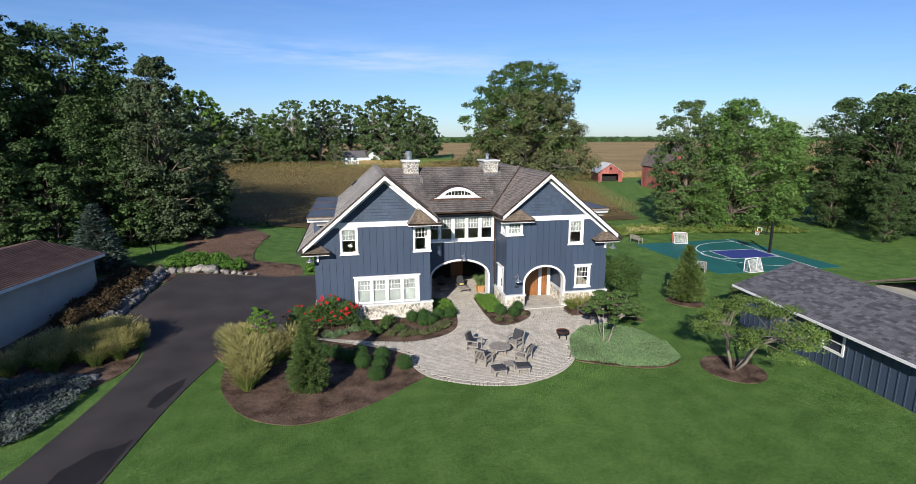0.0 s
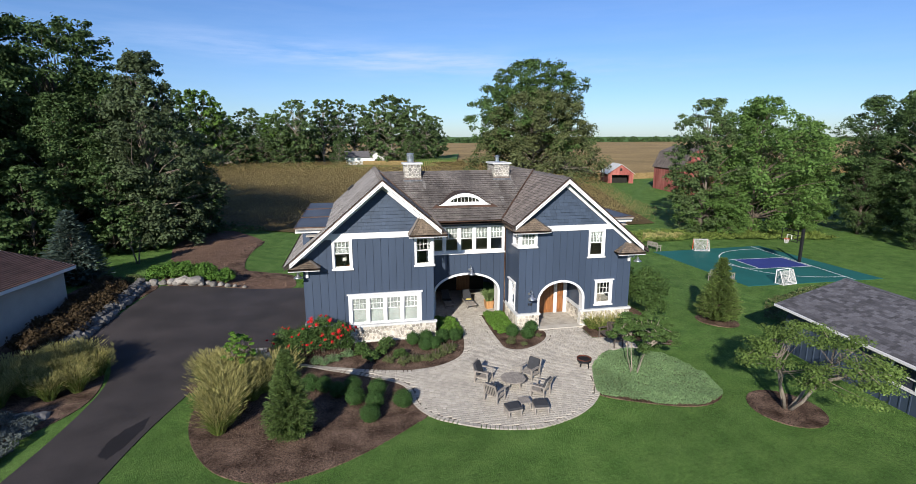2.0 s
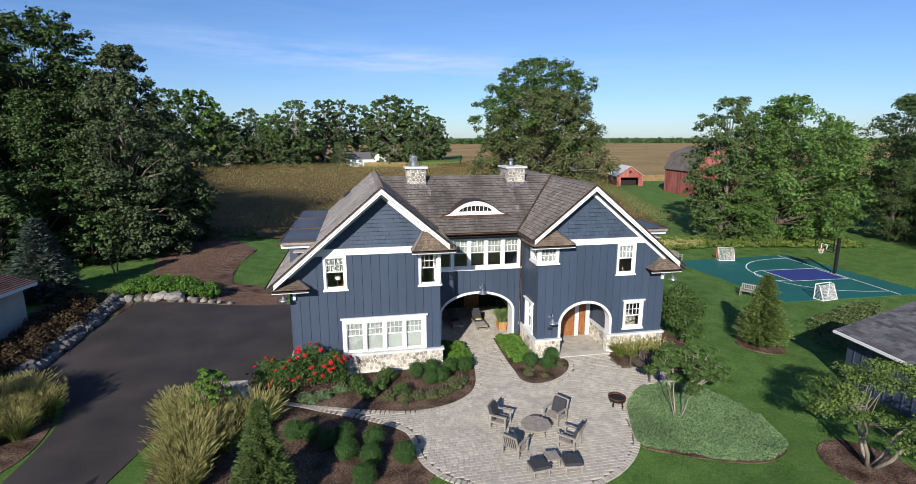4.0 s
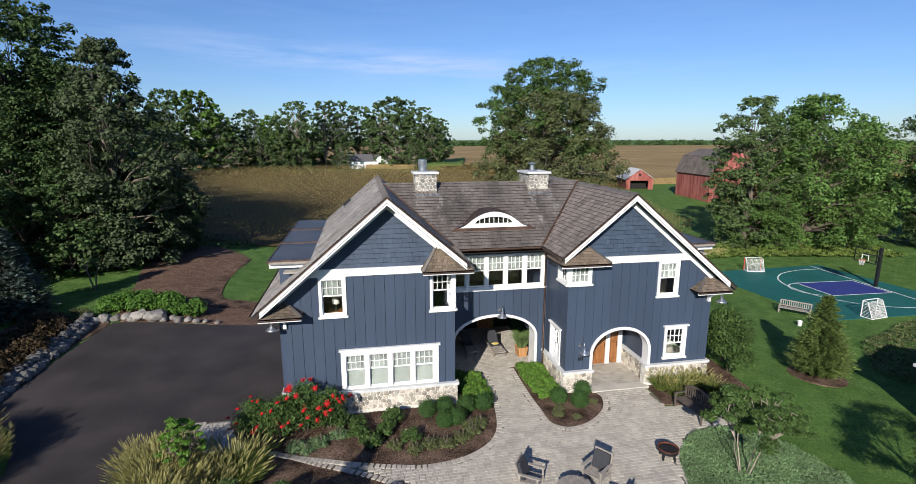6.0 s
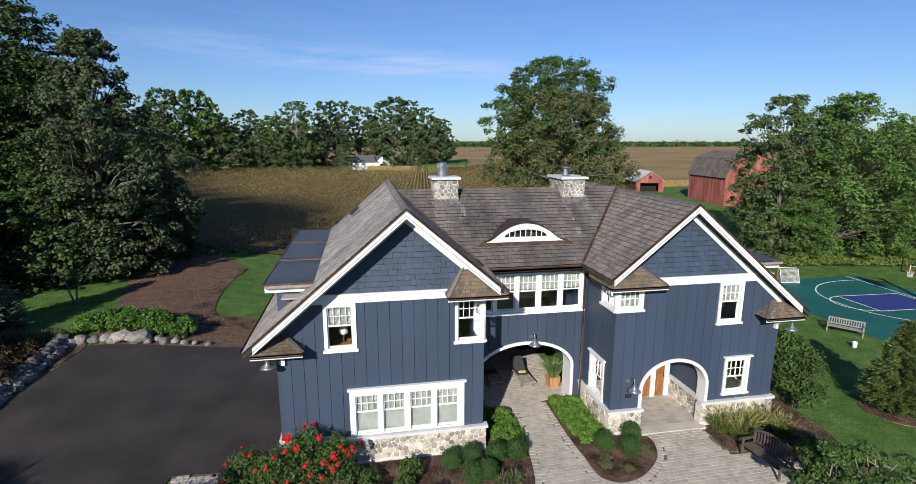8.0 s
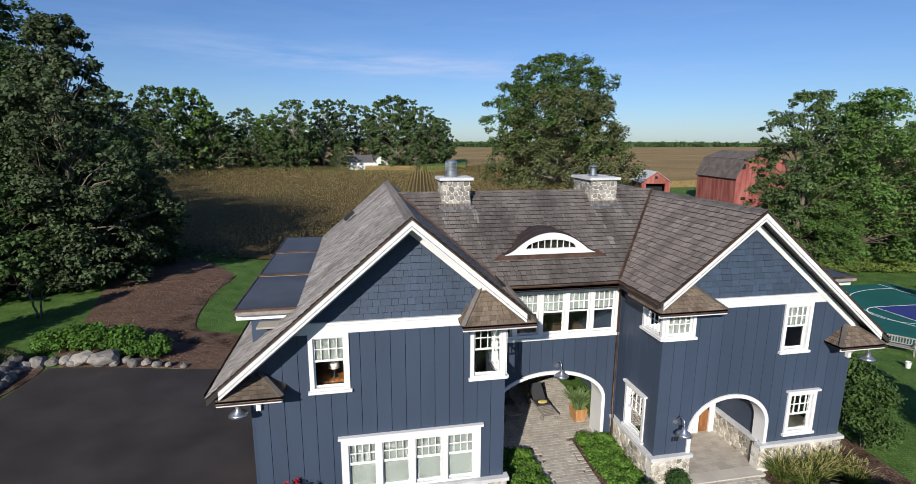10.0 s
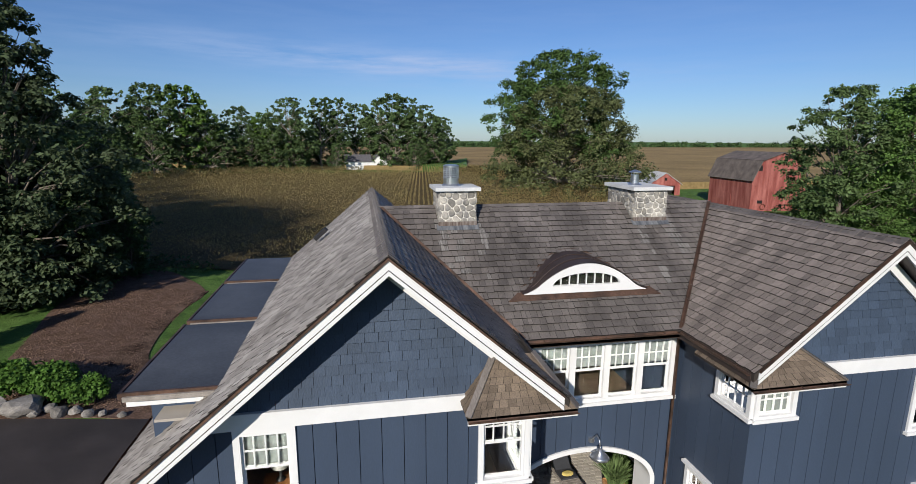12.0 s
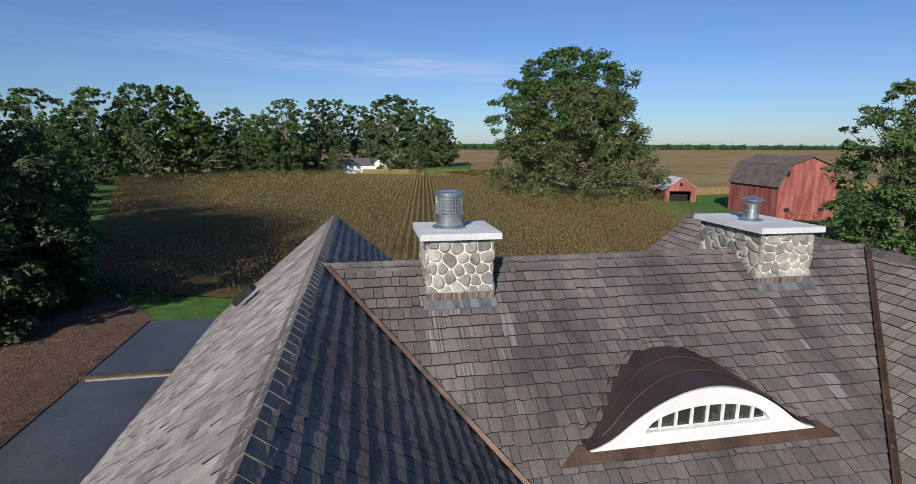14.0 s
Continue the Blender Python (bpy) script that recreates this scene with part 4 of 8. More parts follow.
def inner_pieces(rx, rz, ex, ez):
    """The inner slope of a wing: only the parts outside the main roof show."""
    run = math.hypot(ex - rx, rz - ez)
    zz = lambda v: ez + (rz - ez) * v / run
    fn, run, _, n = wing_slope(rx, rz, ex, ez)
    a = slope("s", fn, None, run, lambda v: (RAKE_R if rx > XC else RAKE_Y, main_y(min(zz(v), RIDGE_Z))), n)
    b = slope("s", fn, None, run, lambda v: (back_y(min(zz(v), RIDGE_Z)), YB + .5), n)
    return a + b


fn, run, lim, n = wing_slope(RL[0], RL[1], -3.25, EAVE_Z)
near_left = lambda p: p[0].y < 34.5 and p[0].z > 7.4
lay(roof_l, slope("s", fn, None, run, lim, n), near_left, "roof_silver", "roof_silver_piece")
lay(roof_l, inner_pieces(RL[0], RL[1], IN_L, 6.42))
fn, run, lim, n = wing_slope(RR[0], RR[1], 17.65, EAVE_Z)
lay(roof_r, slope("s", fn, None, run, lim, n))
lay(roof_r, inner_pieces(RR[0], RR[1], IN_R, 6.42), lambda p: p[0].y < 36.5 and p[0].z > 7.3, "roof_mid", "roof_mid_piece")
left_x = lambda z: RL[0] + (RL[1] - z) / SL
right_x = lambda z: RR[0] - (RR[1] - z) / SR
md = Mesh()
for yy, s in ((GUT_Y, 1), (2 * RIDGE_Y - GUT_Y, -1)):
    md.prism([(IN_L - .05, yy, GUT_Z - .03), (IN_R + .05, yy, GUT_Z - .03), (right_x(RIDGE_Z) if RR[1] > RIDGE_Z else RR[0], RIDGE_Y, RIDGE_Z - .03), (left_x(RIDGE_Z), RIDGE_Y, RIDGE_Z - .03)], (0, 0, -0.15))
roof_m = part("roof", md, "roof_base", house, "grey-brown cedar shingle roof over the middle")
run = math.hypot(RIDGE_Y - GUT_Y, RIDGE_Z - GUT_Z)
zz = lambda v: GUT_Z + (RIDGE_Z - GUT_Z) * v / run
BROW, TAIL = 1.36, 1.70                        # half widths of the curve and of its flared tails


def brow_h(f):
    """Height share of the eyebrow outline at f, from -1 to 1 across the tails."""
    g = min(1.0, abs(f)) * TAIL / BROW
    return 0.14 + 0.86 * (1 - g * g) if g < 0.95 else 0.224 * max(0.0, (TAIL / BROW - g) / (TAIL / BROW - 0.95)) ** 1.6


brow_top = lambda f: 7.26 + 0.73 * brow_h(f)
EYE = (7.10, 34.38)                            # middle of the eyebrow window


def chimney_or_eye(u, v):
    y = GUT_Y + (RIDGE_Y - GUT_Y) * v / run
    f = (u - EYE[0]) / TAIL
    return abs(f) < 1 and y > 34.4 and GUT_Z + SM * (y - GUT_Y) < brow_top(f) - 0.10


lim = lambda v: (left_x(zz(v)), right_x(zz(v)))
front = slope("s", lambda u, v: Vector((u, GUT_Y + (RIDGE_Y - GUT_Y) * v / run, zz(v))), None, run, lim, (0, -SM, 1), chimney_or_eye)
back = slope("s", lambda u, v: Vector((u, 2 * RIDGE_Y - GUT_Y - (RIDGE_Y - GUT_Y) * v / run, zz(v))), None, run, lim, (0, SM, 1))


def stained(p):
    """Lime run-off below the chimneys: two streaks under each, fading down the slope."""
    c = (p[0] + p[1]) / 2
    if c.y > 36.6:
        return False
    for e in (3.66, 4.02, 4.72, 9.52, 10.56):
        d = abs(c.x - e - (36.5 - c.y) * .05)
        if d < .13 and c.y > 34.2 + random.random() * 1.9:
            return True
    return False


dirty = [p for p in front if stained(p)]
kept = {id(p) for p in dirty}
lay(roof_m, [p for p in front if id(p) not in kept] + back, lambda p: p[0].y < RIDGE_Y and 4.0 < p[0].x < 7.4 and p[0].z > 7.3)
lay(roof_m, dirty, None, "roof_limed")

# ridge caps
caps = Mesh()


def ridge_caps(a, b, w=0.16, drop=0.13, step=0.2):
    a, b = Vector(a), Vector(b)
    n = int((b - a).length / step)
    s = (b - a).normalized().cross(Vector((0, 0, 1)))
    out = []
    for i in range(n):
        p, q = a + (b - a) * i / n, a + (b - a) * (i + 1.1) / n
        for k in (-1, 1):
            lift = 0.042 + random.uniform(0, .005)
            mb = Mesh()
            out.append(mb)
            mb.add([p + Vector((0, 0, lift)), q + Vector((0, 0, lift - .014)), q + s * k * w + Vector((0, 0, lift - .014 - drop)), p + s * k * w + Vector((0, 0, lift - drop)),
                    p + Vector((0, 0, lift - .016)), p + s * k * w + Vector((0, 0, lift - drop - .016))], [(0, 1, 2, 3), (0, 3, 5, 4)] if k > 0 else [(3, 2, 1, 0), (4, 5, 3, 0)])
    return out


for piece in ridge_caps((RL[0], RAKE_Y, RL[1]), (RL[0], YB + .5, RL[1])):
    part("ridge_cap", piece, "roof_piece", roof_l)
for piece in ridge_caps((RR[0], RAKE_R, RR[1]), (RR[0], YB + .5, RR[1])):
    part("ridge_cap", piece, "roof_piece", roof_r)
for piece in ridge_caps((left_x(RIDGE_Z), RIDGE_Y, RIDGE_Z), (right_x(min(RIDGE_Z, RR[1])), RIDGE_Y, RIDGE_Z)):
    part("ridge_cap", piece, "roof_piece", roof_m)
# copper valleys
for fx, sx in ((left_x, 1), (right_x, -1)):
    top = min(RIDGE_Z, RR[1])
    a, b = Vector((fx(GUT_Z), GUT_Y, GUT_Z + .05)), Vector((fx(top), main_y(top), top + .05))
    d = Vector((sx, 0, 0))
    part("valley", Mesh().add([a + Vector((-sx * .07, 0, .07)), b + Vector((-sx * .07, 0, .06)), b, a], [(0, 1, 2, 3)]).add([a, b, b + Vector((sx * .06, 0, .03)), a + Vector((sx * .06, 0, .03))], [(0, 1, 2, 3)]), "copper", roof_m, "aged copper valley flashing")

# rakes: white boards under the roof edge
def rake(roof, rx, rz, ex, ez, y, inner_y):
    d = Vector((ex - rx, 0, ez - rz)).normalized()
    dn = Vector((0, 0, -1))
    p0, p1 = Vector((rx, y, rz - .07)), Vector((ex, y, ez - .07))
    part("rake_board", Mesh().prism([p0, p1, p1 + dn * .25, p0 + dn * .25], (0, 0.05, 0)), "trim", roof, "white rake board")
    part("drip_edge", Mesh().prism([p0 + Vector((0, -.035, .055)), p1 + Vector((0, -.035, .055)), p1 + Vector((0, -.035, .006)), p0 + Vector((0, -.035, .006))], (0, 0.06, 0)), "copper", roof)
    q0, q1 = Vector((rx, inner_y, rz - .28)), Vector((ex, inner_y, ez - .28))
    part("frieze_board", Mesh().prism([q0, q1, q1 + dn * .27, q0 + dn * .27], (0, 0.06, 0)), "trim", roof)
    part("soffit", Mesh().prism([p0 + dn * .17, p1 + dn * .17, p1 + dn * .17 + Vector((0, inner_y - y, 0)), p0 + dn * .17 + Vector((0, inner_y - y, 0))], (0, 0, 0.02)), "brown_metal", roof, "dark brown soffit")


rake(roof_l, RL[0], RL[1], -2.95, RL[1] - SL * (RL[0] + 2.95), RAKE_Y, YF - .06)
rake(roof_l, RL[0], RL[1], IN_L - .1, 6.5, RAKE_Y, YF - .06)
rake(roof_r, RR[0], RR[1], 17.3, RR[1] - SR * (17.3 - RR[0]), RAKE_R, YF - .06)
rake(roof_r, RR[0], RR[1], IN_R + .1, 6.5, RAKE_R, YF - .06)
# rear gables
for (rx, rz), (a, b), roof in ((RL, WL, roof_l), (RR, WR, roof_r)):
    part("rear_gable", Mesh().prism([(a, YB - .2, 5.3), (b, YB - .2, 5.3), (rx, YB - .2, rz - .2)], (0, .2, 0)), "siding", house)


# gables: navy shingles in courses
def gable_shingles(rx, rz, s, x_lo, x_hi):
    wall = part("gable_wall", Mesh().prism([(x_lo, YF + .05, BAND[1] - .02), (x_hi, YF + .05, BAND[1] - .02), (rx, YF + .05, rz - .25)], (0, .15, 0)), "gap", house)
    z = BAND[1] + 0.02
    k = 0
    while z < rz - 0.35:
        top = z + 0.195
        half_l = max(0.0, (rz - 0.22 - z) / s)
        lo, hi = max(x_lo, rx - half_l), min(x_hi, rx + half_l)
        x = lo - random.uniform(0, .2)
        while x < hi:
            w = random.uniform(0.17, 0.34)
            a, b = max(x, lo), min(x + w, hi)
            if b - a > 0.03:
                lim_a, lim_b = rz - 0.2 - s * abs(a - rx), rz - 0.2 - s * abs(b - rx)
                ta, tb = min(top, max(z + .01, lim_a)), min(top, max(z + .01, lim_b))
                dz = random.uniform(-.006, .006)
                part("shingle", Mesh().prism([(a + .0035, YF - .008, z + dz), (b - .0035, YF - .008, z + dz), (b - .0035, YF + .035, tb - .004), (a + .0035, YF + .035, ta - .004)], (0, .02, 0)), "shingle_wall", wall)
            x += w
        z = top
        k += 1


gable_shingles(RL[0], RL[1], SL, RL[0] - (RL[1] - .3 - BAND[1]) / SL, WL[1] + .1)
gable_shingles(RR[0], RR[1], SR, WR[0] - .1, RR[0] + (RR[1] - .3 - BAND[1]) / SR)

# ---- house details ----


def voronoi_stones(w, h, nx, nz, seed, gap=0.022):
    """Rounded, fitted stone outlines filling a w by h panel."""
    rnd = random.Random(seed)
    pts = [((i + .5 + rnd.uniform(-.36, .36) + (0.25 if j % 2 else -.25)) * w / nx, (j + .5 + rnd.uniform(-.32, .32)) * h / nz) for i in range(-1, nx + 1) for j in range(-1, nz + 1)]
    out = []
    for i, p in enumerate(pts):
        poly = [(0, 0), (w, 0), (w, h), (0, h)]
        for j, q in enumerate(pts):
            if i == j or (q[0] - p[0]) ** 2 + (q[1] - p[1]) ** 2 > (3.2 * max(w / nx, h / nz)) ** 2:
                continue
            mx, mz, nx_, nz_ = (p[0] + q[0]) / 2, (p[1] + q[1]) / 2, q[0] - p[0], q[1] - p[1]
            ln = math.hypot(nx_, nz_)
            c = (mx * nx_ + mz * nz_) / ln - gap / 2
            nxt = []
            for a, b in zip(poly, poly[1:] + poly[:1]):
                da, db = (a[0] * nx_ + a[1] * nz_) / ln - c, (b[0] * nx_ + b[1] * nz_) / ln - c
                if da <= 0:
                    nxt.append(a)
                if da * db < 0:
                    t = da / (da - db)
                    nxt.append((a[0] + (b[0] - a[0]) * t, a[1] + (b[1] - a[1]) * t))
            poly = nxt
            if len(poly) < 3:
                break
        if len(poly) >= 3:
            ring = []
            for a, b in zip(poly, poly[1:] + poly[:1]):
                ring += [(a[0] * .78 + b[0] * .22, a[1] * .78 + b[1] * .22), (a[0] * .22 + b[0] * .78, a[1] * .22 + b[1] * .78)]
            cx, cz = sum(a[0] for a in ring) / len(ring), sum(a[1] for a in ring) / len(ring)
            if max(abs(a[0] - cx) + abs(a[1] - cz) for a in ring) > 0.05:
                out.append((ring, (cx, cz)))
    return out


def stone_panel(parent, origin, along, w, h, nx, nz, seed, material, out):
    """Stones on an upright panel; along and out are unit directions, origin its lower corner."""
    o, al, n = Vector(origin), Vector(along), Vector(out)
    up = Vector((0, 0, 1))
    rnd = random.Random(seed + 99)
    for ring, c in voronoi_stones(w, h, nx, nz, seed):
        d = rnd.uniform(0.018, 0.045)
        k = len(ring)
        r = lambda f, e: [o + al * (c[0] + (p[0] - c[0]) * f) + up * (c[1] + (p[1] - c[1]) * f) + n * e for p in ring]
        me = Mesh().add(r(1, -0.01) + r(1, d * .55) + r(.72, d), [((i + 1) % k, i, i + k, (i + 1) % k + k) for i in range(k)] + [((i + 1) % k + k, i + k, i + 2 * k, (i + 1) % k + 2 * k) for i in range(k)] + [tuple(range(2 * k, 3 * k))])
        if al.cross(up).dot(n) > 0:
            me.f = [tuple(reversed(f)) for f in me.f]
        part("stone", me, material, parent, smooth=False)


def stone_base(x0, x1, y, seed):
    base = part("stone_base", Mesh().box(x0, x1, y - 0.10, y + 0.25, -0.15, CAP_Z - .11), "mortar", house, "pale fieldstone base with wide mortar joints")
    part("cap_stone", Mesh().box(x0 - .06, x1 + .06, y - .17, y + .1, CAP_Z - .11, CAP_Z), "cap", base, "smooth grey stone cap")
    part("footing", Mesh().box(x0 - .012, x1 + .012, y - .135, y - .06, -.1, .17), "mortar", base)
    stone_panel(base, (x0, y - .10, .165), (1, 0, 0), x1 - x0, CAP_Z - .28, max(2, round((x1 - x0) / .21)), 4, seed, "stone_light", (0, -1, 0))
    return base


def stone_base_side(x, y0, y1, out, seed):
    xa, xb = (x - .10, x + .2) if out < 0 else (x - .2, x + .10)
    base = part("stone_base", Mesh().box(xa, xb, y0, y1, -0.15, CAP_Z - .11), "mortar", house, "pale fieldstone base with wide mortar joints")
    ca, cb = (x - .17, x + .1) if out < 0 else (x - .1, x + .17)
    part("cap_stone", Mesh().box(ca, cb, y0 - .06, y1, CAP_Z - .11, CAP_Z + .004), "cap", base)
    stone_panel(base, (x + out * .10, y0, -.02), (0, 1, 0), y1 - y0, CAP_Z - .1, max(2, round((y1 - y0) / .26)), 4, seed, "stone_light", (out, 0, 0))


stone_base(WL[0] - .05, WL[1] + .1, YF, 1)
stone_base(WR[0] - .10, 11.0, YF, 2)
stone_base(13.62, WR[1] + .1, YF, 3)
stone_base_side(WR[0], YF + .16, YC + .3, -1, 4)
stone_base_side(WL[0], YF + .26, 36.0, -1, 5)
stone_base_side(WR[1], YF + .26, 36.0, 1, 6)
stone_base_side(13.86, YF + .26, 33.85, -1, 7)


def chimney(name, x0, x1, y0, y1, top, seed, hood):
    ch = part(name, Mesh().box(x0 + .02, x1 - .02, y0 + .02, y1 - .02, 8.2, top), "mortar", house, "fieldstone chimney with pale mortar")
    stone_panel(ch, (x0, y0 + .02, 8.70), (1, 0, 0), x1 - x0, top - 8.72, 5, 5, seed, "stone", (0, -1, 0))
    stone_panel(ch, (x0 + .02, y0, 8.72), (0, 1, 0), y1 - y0, top - 8.74, 5, 5, seed + 1, "stone", (-1, 0, 0))
    stone_panel(ch, (x1 - .02, y0, 8.72), (0, 1, 0), y1 - y0, top - 8.74, 5, 5, seed + 2, "stone", (1, 0, 0))
    stone_panel(ch, (x0, y1 - .02, 8.72), (1, 0, 0), x1 - x0, top - 8.74, 5, 5, seed + 3, "stone", (0, 1, 0))
    z0 = GUT_Z + SM * (y0 - GUT_Y)
    part("flashing", Mesh().box(x0 - .012, x1 + .012, y0 - .03, y0 + .05, z0 - .05, z0 + .15), "copper_limed", ch, "copper flashing streaked white by run-off")
    ya, za = y0 - .15, z0 - .15 * SM
    part("lead_apron", Mesh().prism([(x0 - .06, ya, za + .045), (x1 + .06, ya, za + .045), (x1 + .06, y0, z0 + .05), (x0 - .06, y0, z0 + .05)], (0, 0, .012)), "lead", ch, "dull blue-grey lead apron")
    part("cap", Mesh().box(x0 - .1, x1 + .1, y0 - .1, y1 + .1, top, top + .10), "cap", ch, "pale concrete cap slab")
    cx, cy = (x0 + x1) / 2 - .1, (y0 + y1) / 2
    t = top + .10
    if hood == 0:
        pipe = Mesh().lathe((cx, cy, t), [(.275, 0), (.275, .02), (.235, .05), (.215, .06), (.215, .21), (.235, .215), (.235, .235), (.215, .24), (.205, .24)], 28)
        flue = part("flue", pipe, "galv", ch, "shiny galvanised flue pipe")
        # solid core: the shade behind the mesh is put into its dim colour
        part("screen_core", Mesh().lathe((cx, cy, t + .24), [(.19, 0), (.19, .30)], 24), "screen", flue, "solid core, its dim colour standing in for shade inside the screen")
        for k in range(6):
            part("screen_ring", Mesh().lathe((cx, cy, t + .255 + k * .053), [(.212, 0), (.216, .005), (.216, .017), (.212, .022), (.205, .011)], 28), "galv", flue)
        for k in range(26):
            u = 2 * math.pi * k / 26
            part("screen_wire", Mesh().beam((cx + .211 * math.cos(u), cy + .211 * math.sin(u), t + .24), (cx + .211 * math.cos(u), cy + .211 * math.sin(u), t + .54), .012, .008), "galv", flue)
        part("lid", Mesh().lathe((cx, cy, t + .54), [(.225, 0), (.225, .03), (.15, .055), (.0, .06)], 28), "galv", flue)
    else:
        flue = part("flue", Mesh().lathe((cx, cy, t), [(.22, 0), (.20, .02), (.13, .05), (.125, .16), (.14, .165), (.14, .18), (.12, .185), (.12, .30), (.0, .30)], 22), "galv", ch, "shiny galvanised flue pipe")
        for k in range(4):
            u = .8 + 1.571 * k
            part("strut", Mesh().beam((cx + .11 * math.cos(u), cy + .11 * math.sin(u), t + .29), (cx + .11 * math.cos(u), cy + .11 * math.sin(u), t + .38), .02, .01), "galv", flue)
        part("flue_hood", Mesh().lathe((cx, cy, t + .37), [(.0, .0), (.20, .0), (.20, .015), (.03, .085), (.0, .09)], 22), "galv", flue)


chimney("chimney", 3.62, 4.68, 36.46, 37.50, 9.62, 10, 0)
chimney("chimney", 9.45, 10.52, 36.46, 38.10, 9.57, 20, 1)

# eyebrow window on the middle roof
EX, EY, HALF, TOPZ, BOTZ = 7.09, 34.38, TAIL, 7.97, 7.23
roof_z = lambda y: GUT_Z + SM * (y - GUT_Y)
brow = Mesh()
N = 40
rows = []
for j in range(7):
    t = j / 6
    row = []
    for i in range(N + 1):
        f = -1 + 2 * i / N
        z = BOTZ + .03 + (TOPZ - BOTZ) * brow_h(f * .99)
        y_end = max(EY + .02, GUT_Y + (z + .04 - GUT_Z) / SM)
        y = EY - .06 + (y_end - EY + .06) * t
        row.append((EX + f * HALF, y, max(z + .004 * t, roof_z(y) + .006)))
    rows.append(row)
brow.v = [p for r in rows for p in r]
brow.f = [(j * (N + 1) + i, j * (N + 1) + i + 1, (j + 1) * (N + 1) + i + 1, (j + 1) * (N + 1) + i) for j in range(6) for i in range(N)]
eyebrow = part("eyebrow_dormer", brow, "brown_metal", house, "curved dark metal eyebrow dormer roof", smooth=True)
seams = Mesh()
for j in (2, 4):
    seams.tube([Vector(p) + Vector((0, 0, .012)) for p in rows[j][3:-3]], [.014] * (N - 5), 5)
part("seam", seams, "brown_metal", eyebrow)
part("back_flashing", Mesh().tube([Vector(p) + Vector((0, .02, .012)) for p in rows[6]], [.026] * (N + 1), 5), "copper", eyebrow)
face = Mesh()
o_z = lambda x: BOTZ + (TOPZ - BOTZ) * brow_h((x - EX) / HALF * .99)
i_half, i_bot, i_top = 0.91, 7.42, 7.73
i_z = lambda x: i_bot + (i_top - i_bot) * math.sqrt(max(0, 1 - ((x - EX) / i_half) ** 2))
xs = sorted(set(list(np.linspace(EX - HALF + .05, EX + HALF - .05, 45)) + [EX - i_half, EX + i_half]))
for a, b in zip(xs, xs[1:]):
    c = (a + b) / 2
    if abs(c - EX) < i_half:
        face.prism([(a, EY - .05, i_z(a)), (b, EY - .05, i_z(b)), (b, EY - .05, o_z(b)), (a, EY - .05, o_z(a))], (0, .1, 0))
        face.prism([(a, EY - .05, BOTZ), (b, EY - .05, BOTZ), (b, EY - .05, i_bot), (a, EY - .05, i_bot)], (0, .1, 0))
    else:
        face.prism([(a, EY - .05, BOTZ), (b, EY - .05, BOTZ), (b, EY - .05, o_z(b)), (a, EY - .05, o_z(a))], (0, .1, 0))
part("face", max(face.islands(), key=lambda m: len(m.f)), "trim", eyebrow, "white arched window face")
for i in range(1, 8):
    x = EX - i_half + 2 * i_half * i / 8
    part("muntin", Mesh().box(x - .013, x + .013, EY - .01, EY + .025, i_bot, i_z(x)), "trim", eyebrow)
pane = part("pane", Mesh().box(EX - i_half, EX + i_half, EY + .03, EY + .036, i_bot - .02, i_top), "glass", eyebrow)
pane.visible_shadow = False
# panel behind the glass, coloured near-black for the unlit room
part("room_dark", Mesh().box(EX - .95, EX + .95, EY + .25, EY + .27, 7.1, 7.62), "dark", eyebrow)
part("apron", Mesh().prism([(EX - HALF - .36, EY - .10, roof_z(EY - .10) + .03), (EX + HALF + .36, EY - .10, roof_z(EY - .10) + .03), (EX + HALF + .1, EY + .05, BOTZ + .02), (EX - HALF - .1, EY + .05, BOTZ + .02)], (0, 0, .02)), "copper", eyebrow, "copper apron under the curved window")


def half_gutter(a, b, r=0.065):
    """A half-round gutter along a to b."""
    a, b = Vector(a), Vector(b)
    s = (b - a).normalized().cross(Vector((0, 0, 1)))
    mb = Mesh()
    n = 8
    for e in (a, b):
        for k in range(n + 1):
            t = math.pi * k / n
            mb.v.append(tuple(e + s * math.cos(t) * r - Vector((0, 0, 1)) * math.sin(t) * r))
    mb.f = [(k, k + 1, k + n + 2, k + n + 1) for k in range(n)]
    for k in range(int((b - a).length / 0.75)):
        p = a + (b - a) * (k + .5) / int((b - a).length / 0.75)
        mb.beam(p - s * r, p + s * r, .015, .01)
    return mb


part("gutter", half_gutter((IN_L + .1, GUT_Y - .07, GUT_Z - .01), (IN_R - .1, GUT_Y - .07, GUT_Z - .01)), "copper", roof_m, "half-round copper gutter")
part("fascia", Mesh().box(IN_L - .2, IN_R + .2, GUT_Y + .0, GUT_Y + .05, GUT_Z - .2, GUT_Z - .04).box(WL[1], WR[0], GUT_Y + .05, YC, GUT_Z - .2, GUT_Z - .17), "brown_metal", roof_m)
part("gutter", half_gutter((IN_R - .06, RAKE_R + .1, 6.40), (IN_R - .06, GUT_Y, 6.40)), "copper", roof_r)
part("gutter", half_gutter((-3.31, RAKE_Y + .3, EAVE_Z - .02), (-3.31, YB, EAVE_Z - .02)), "copper", roof_l)
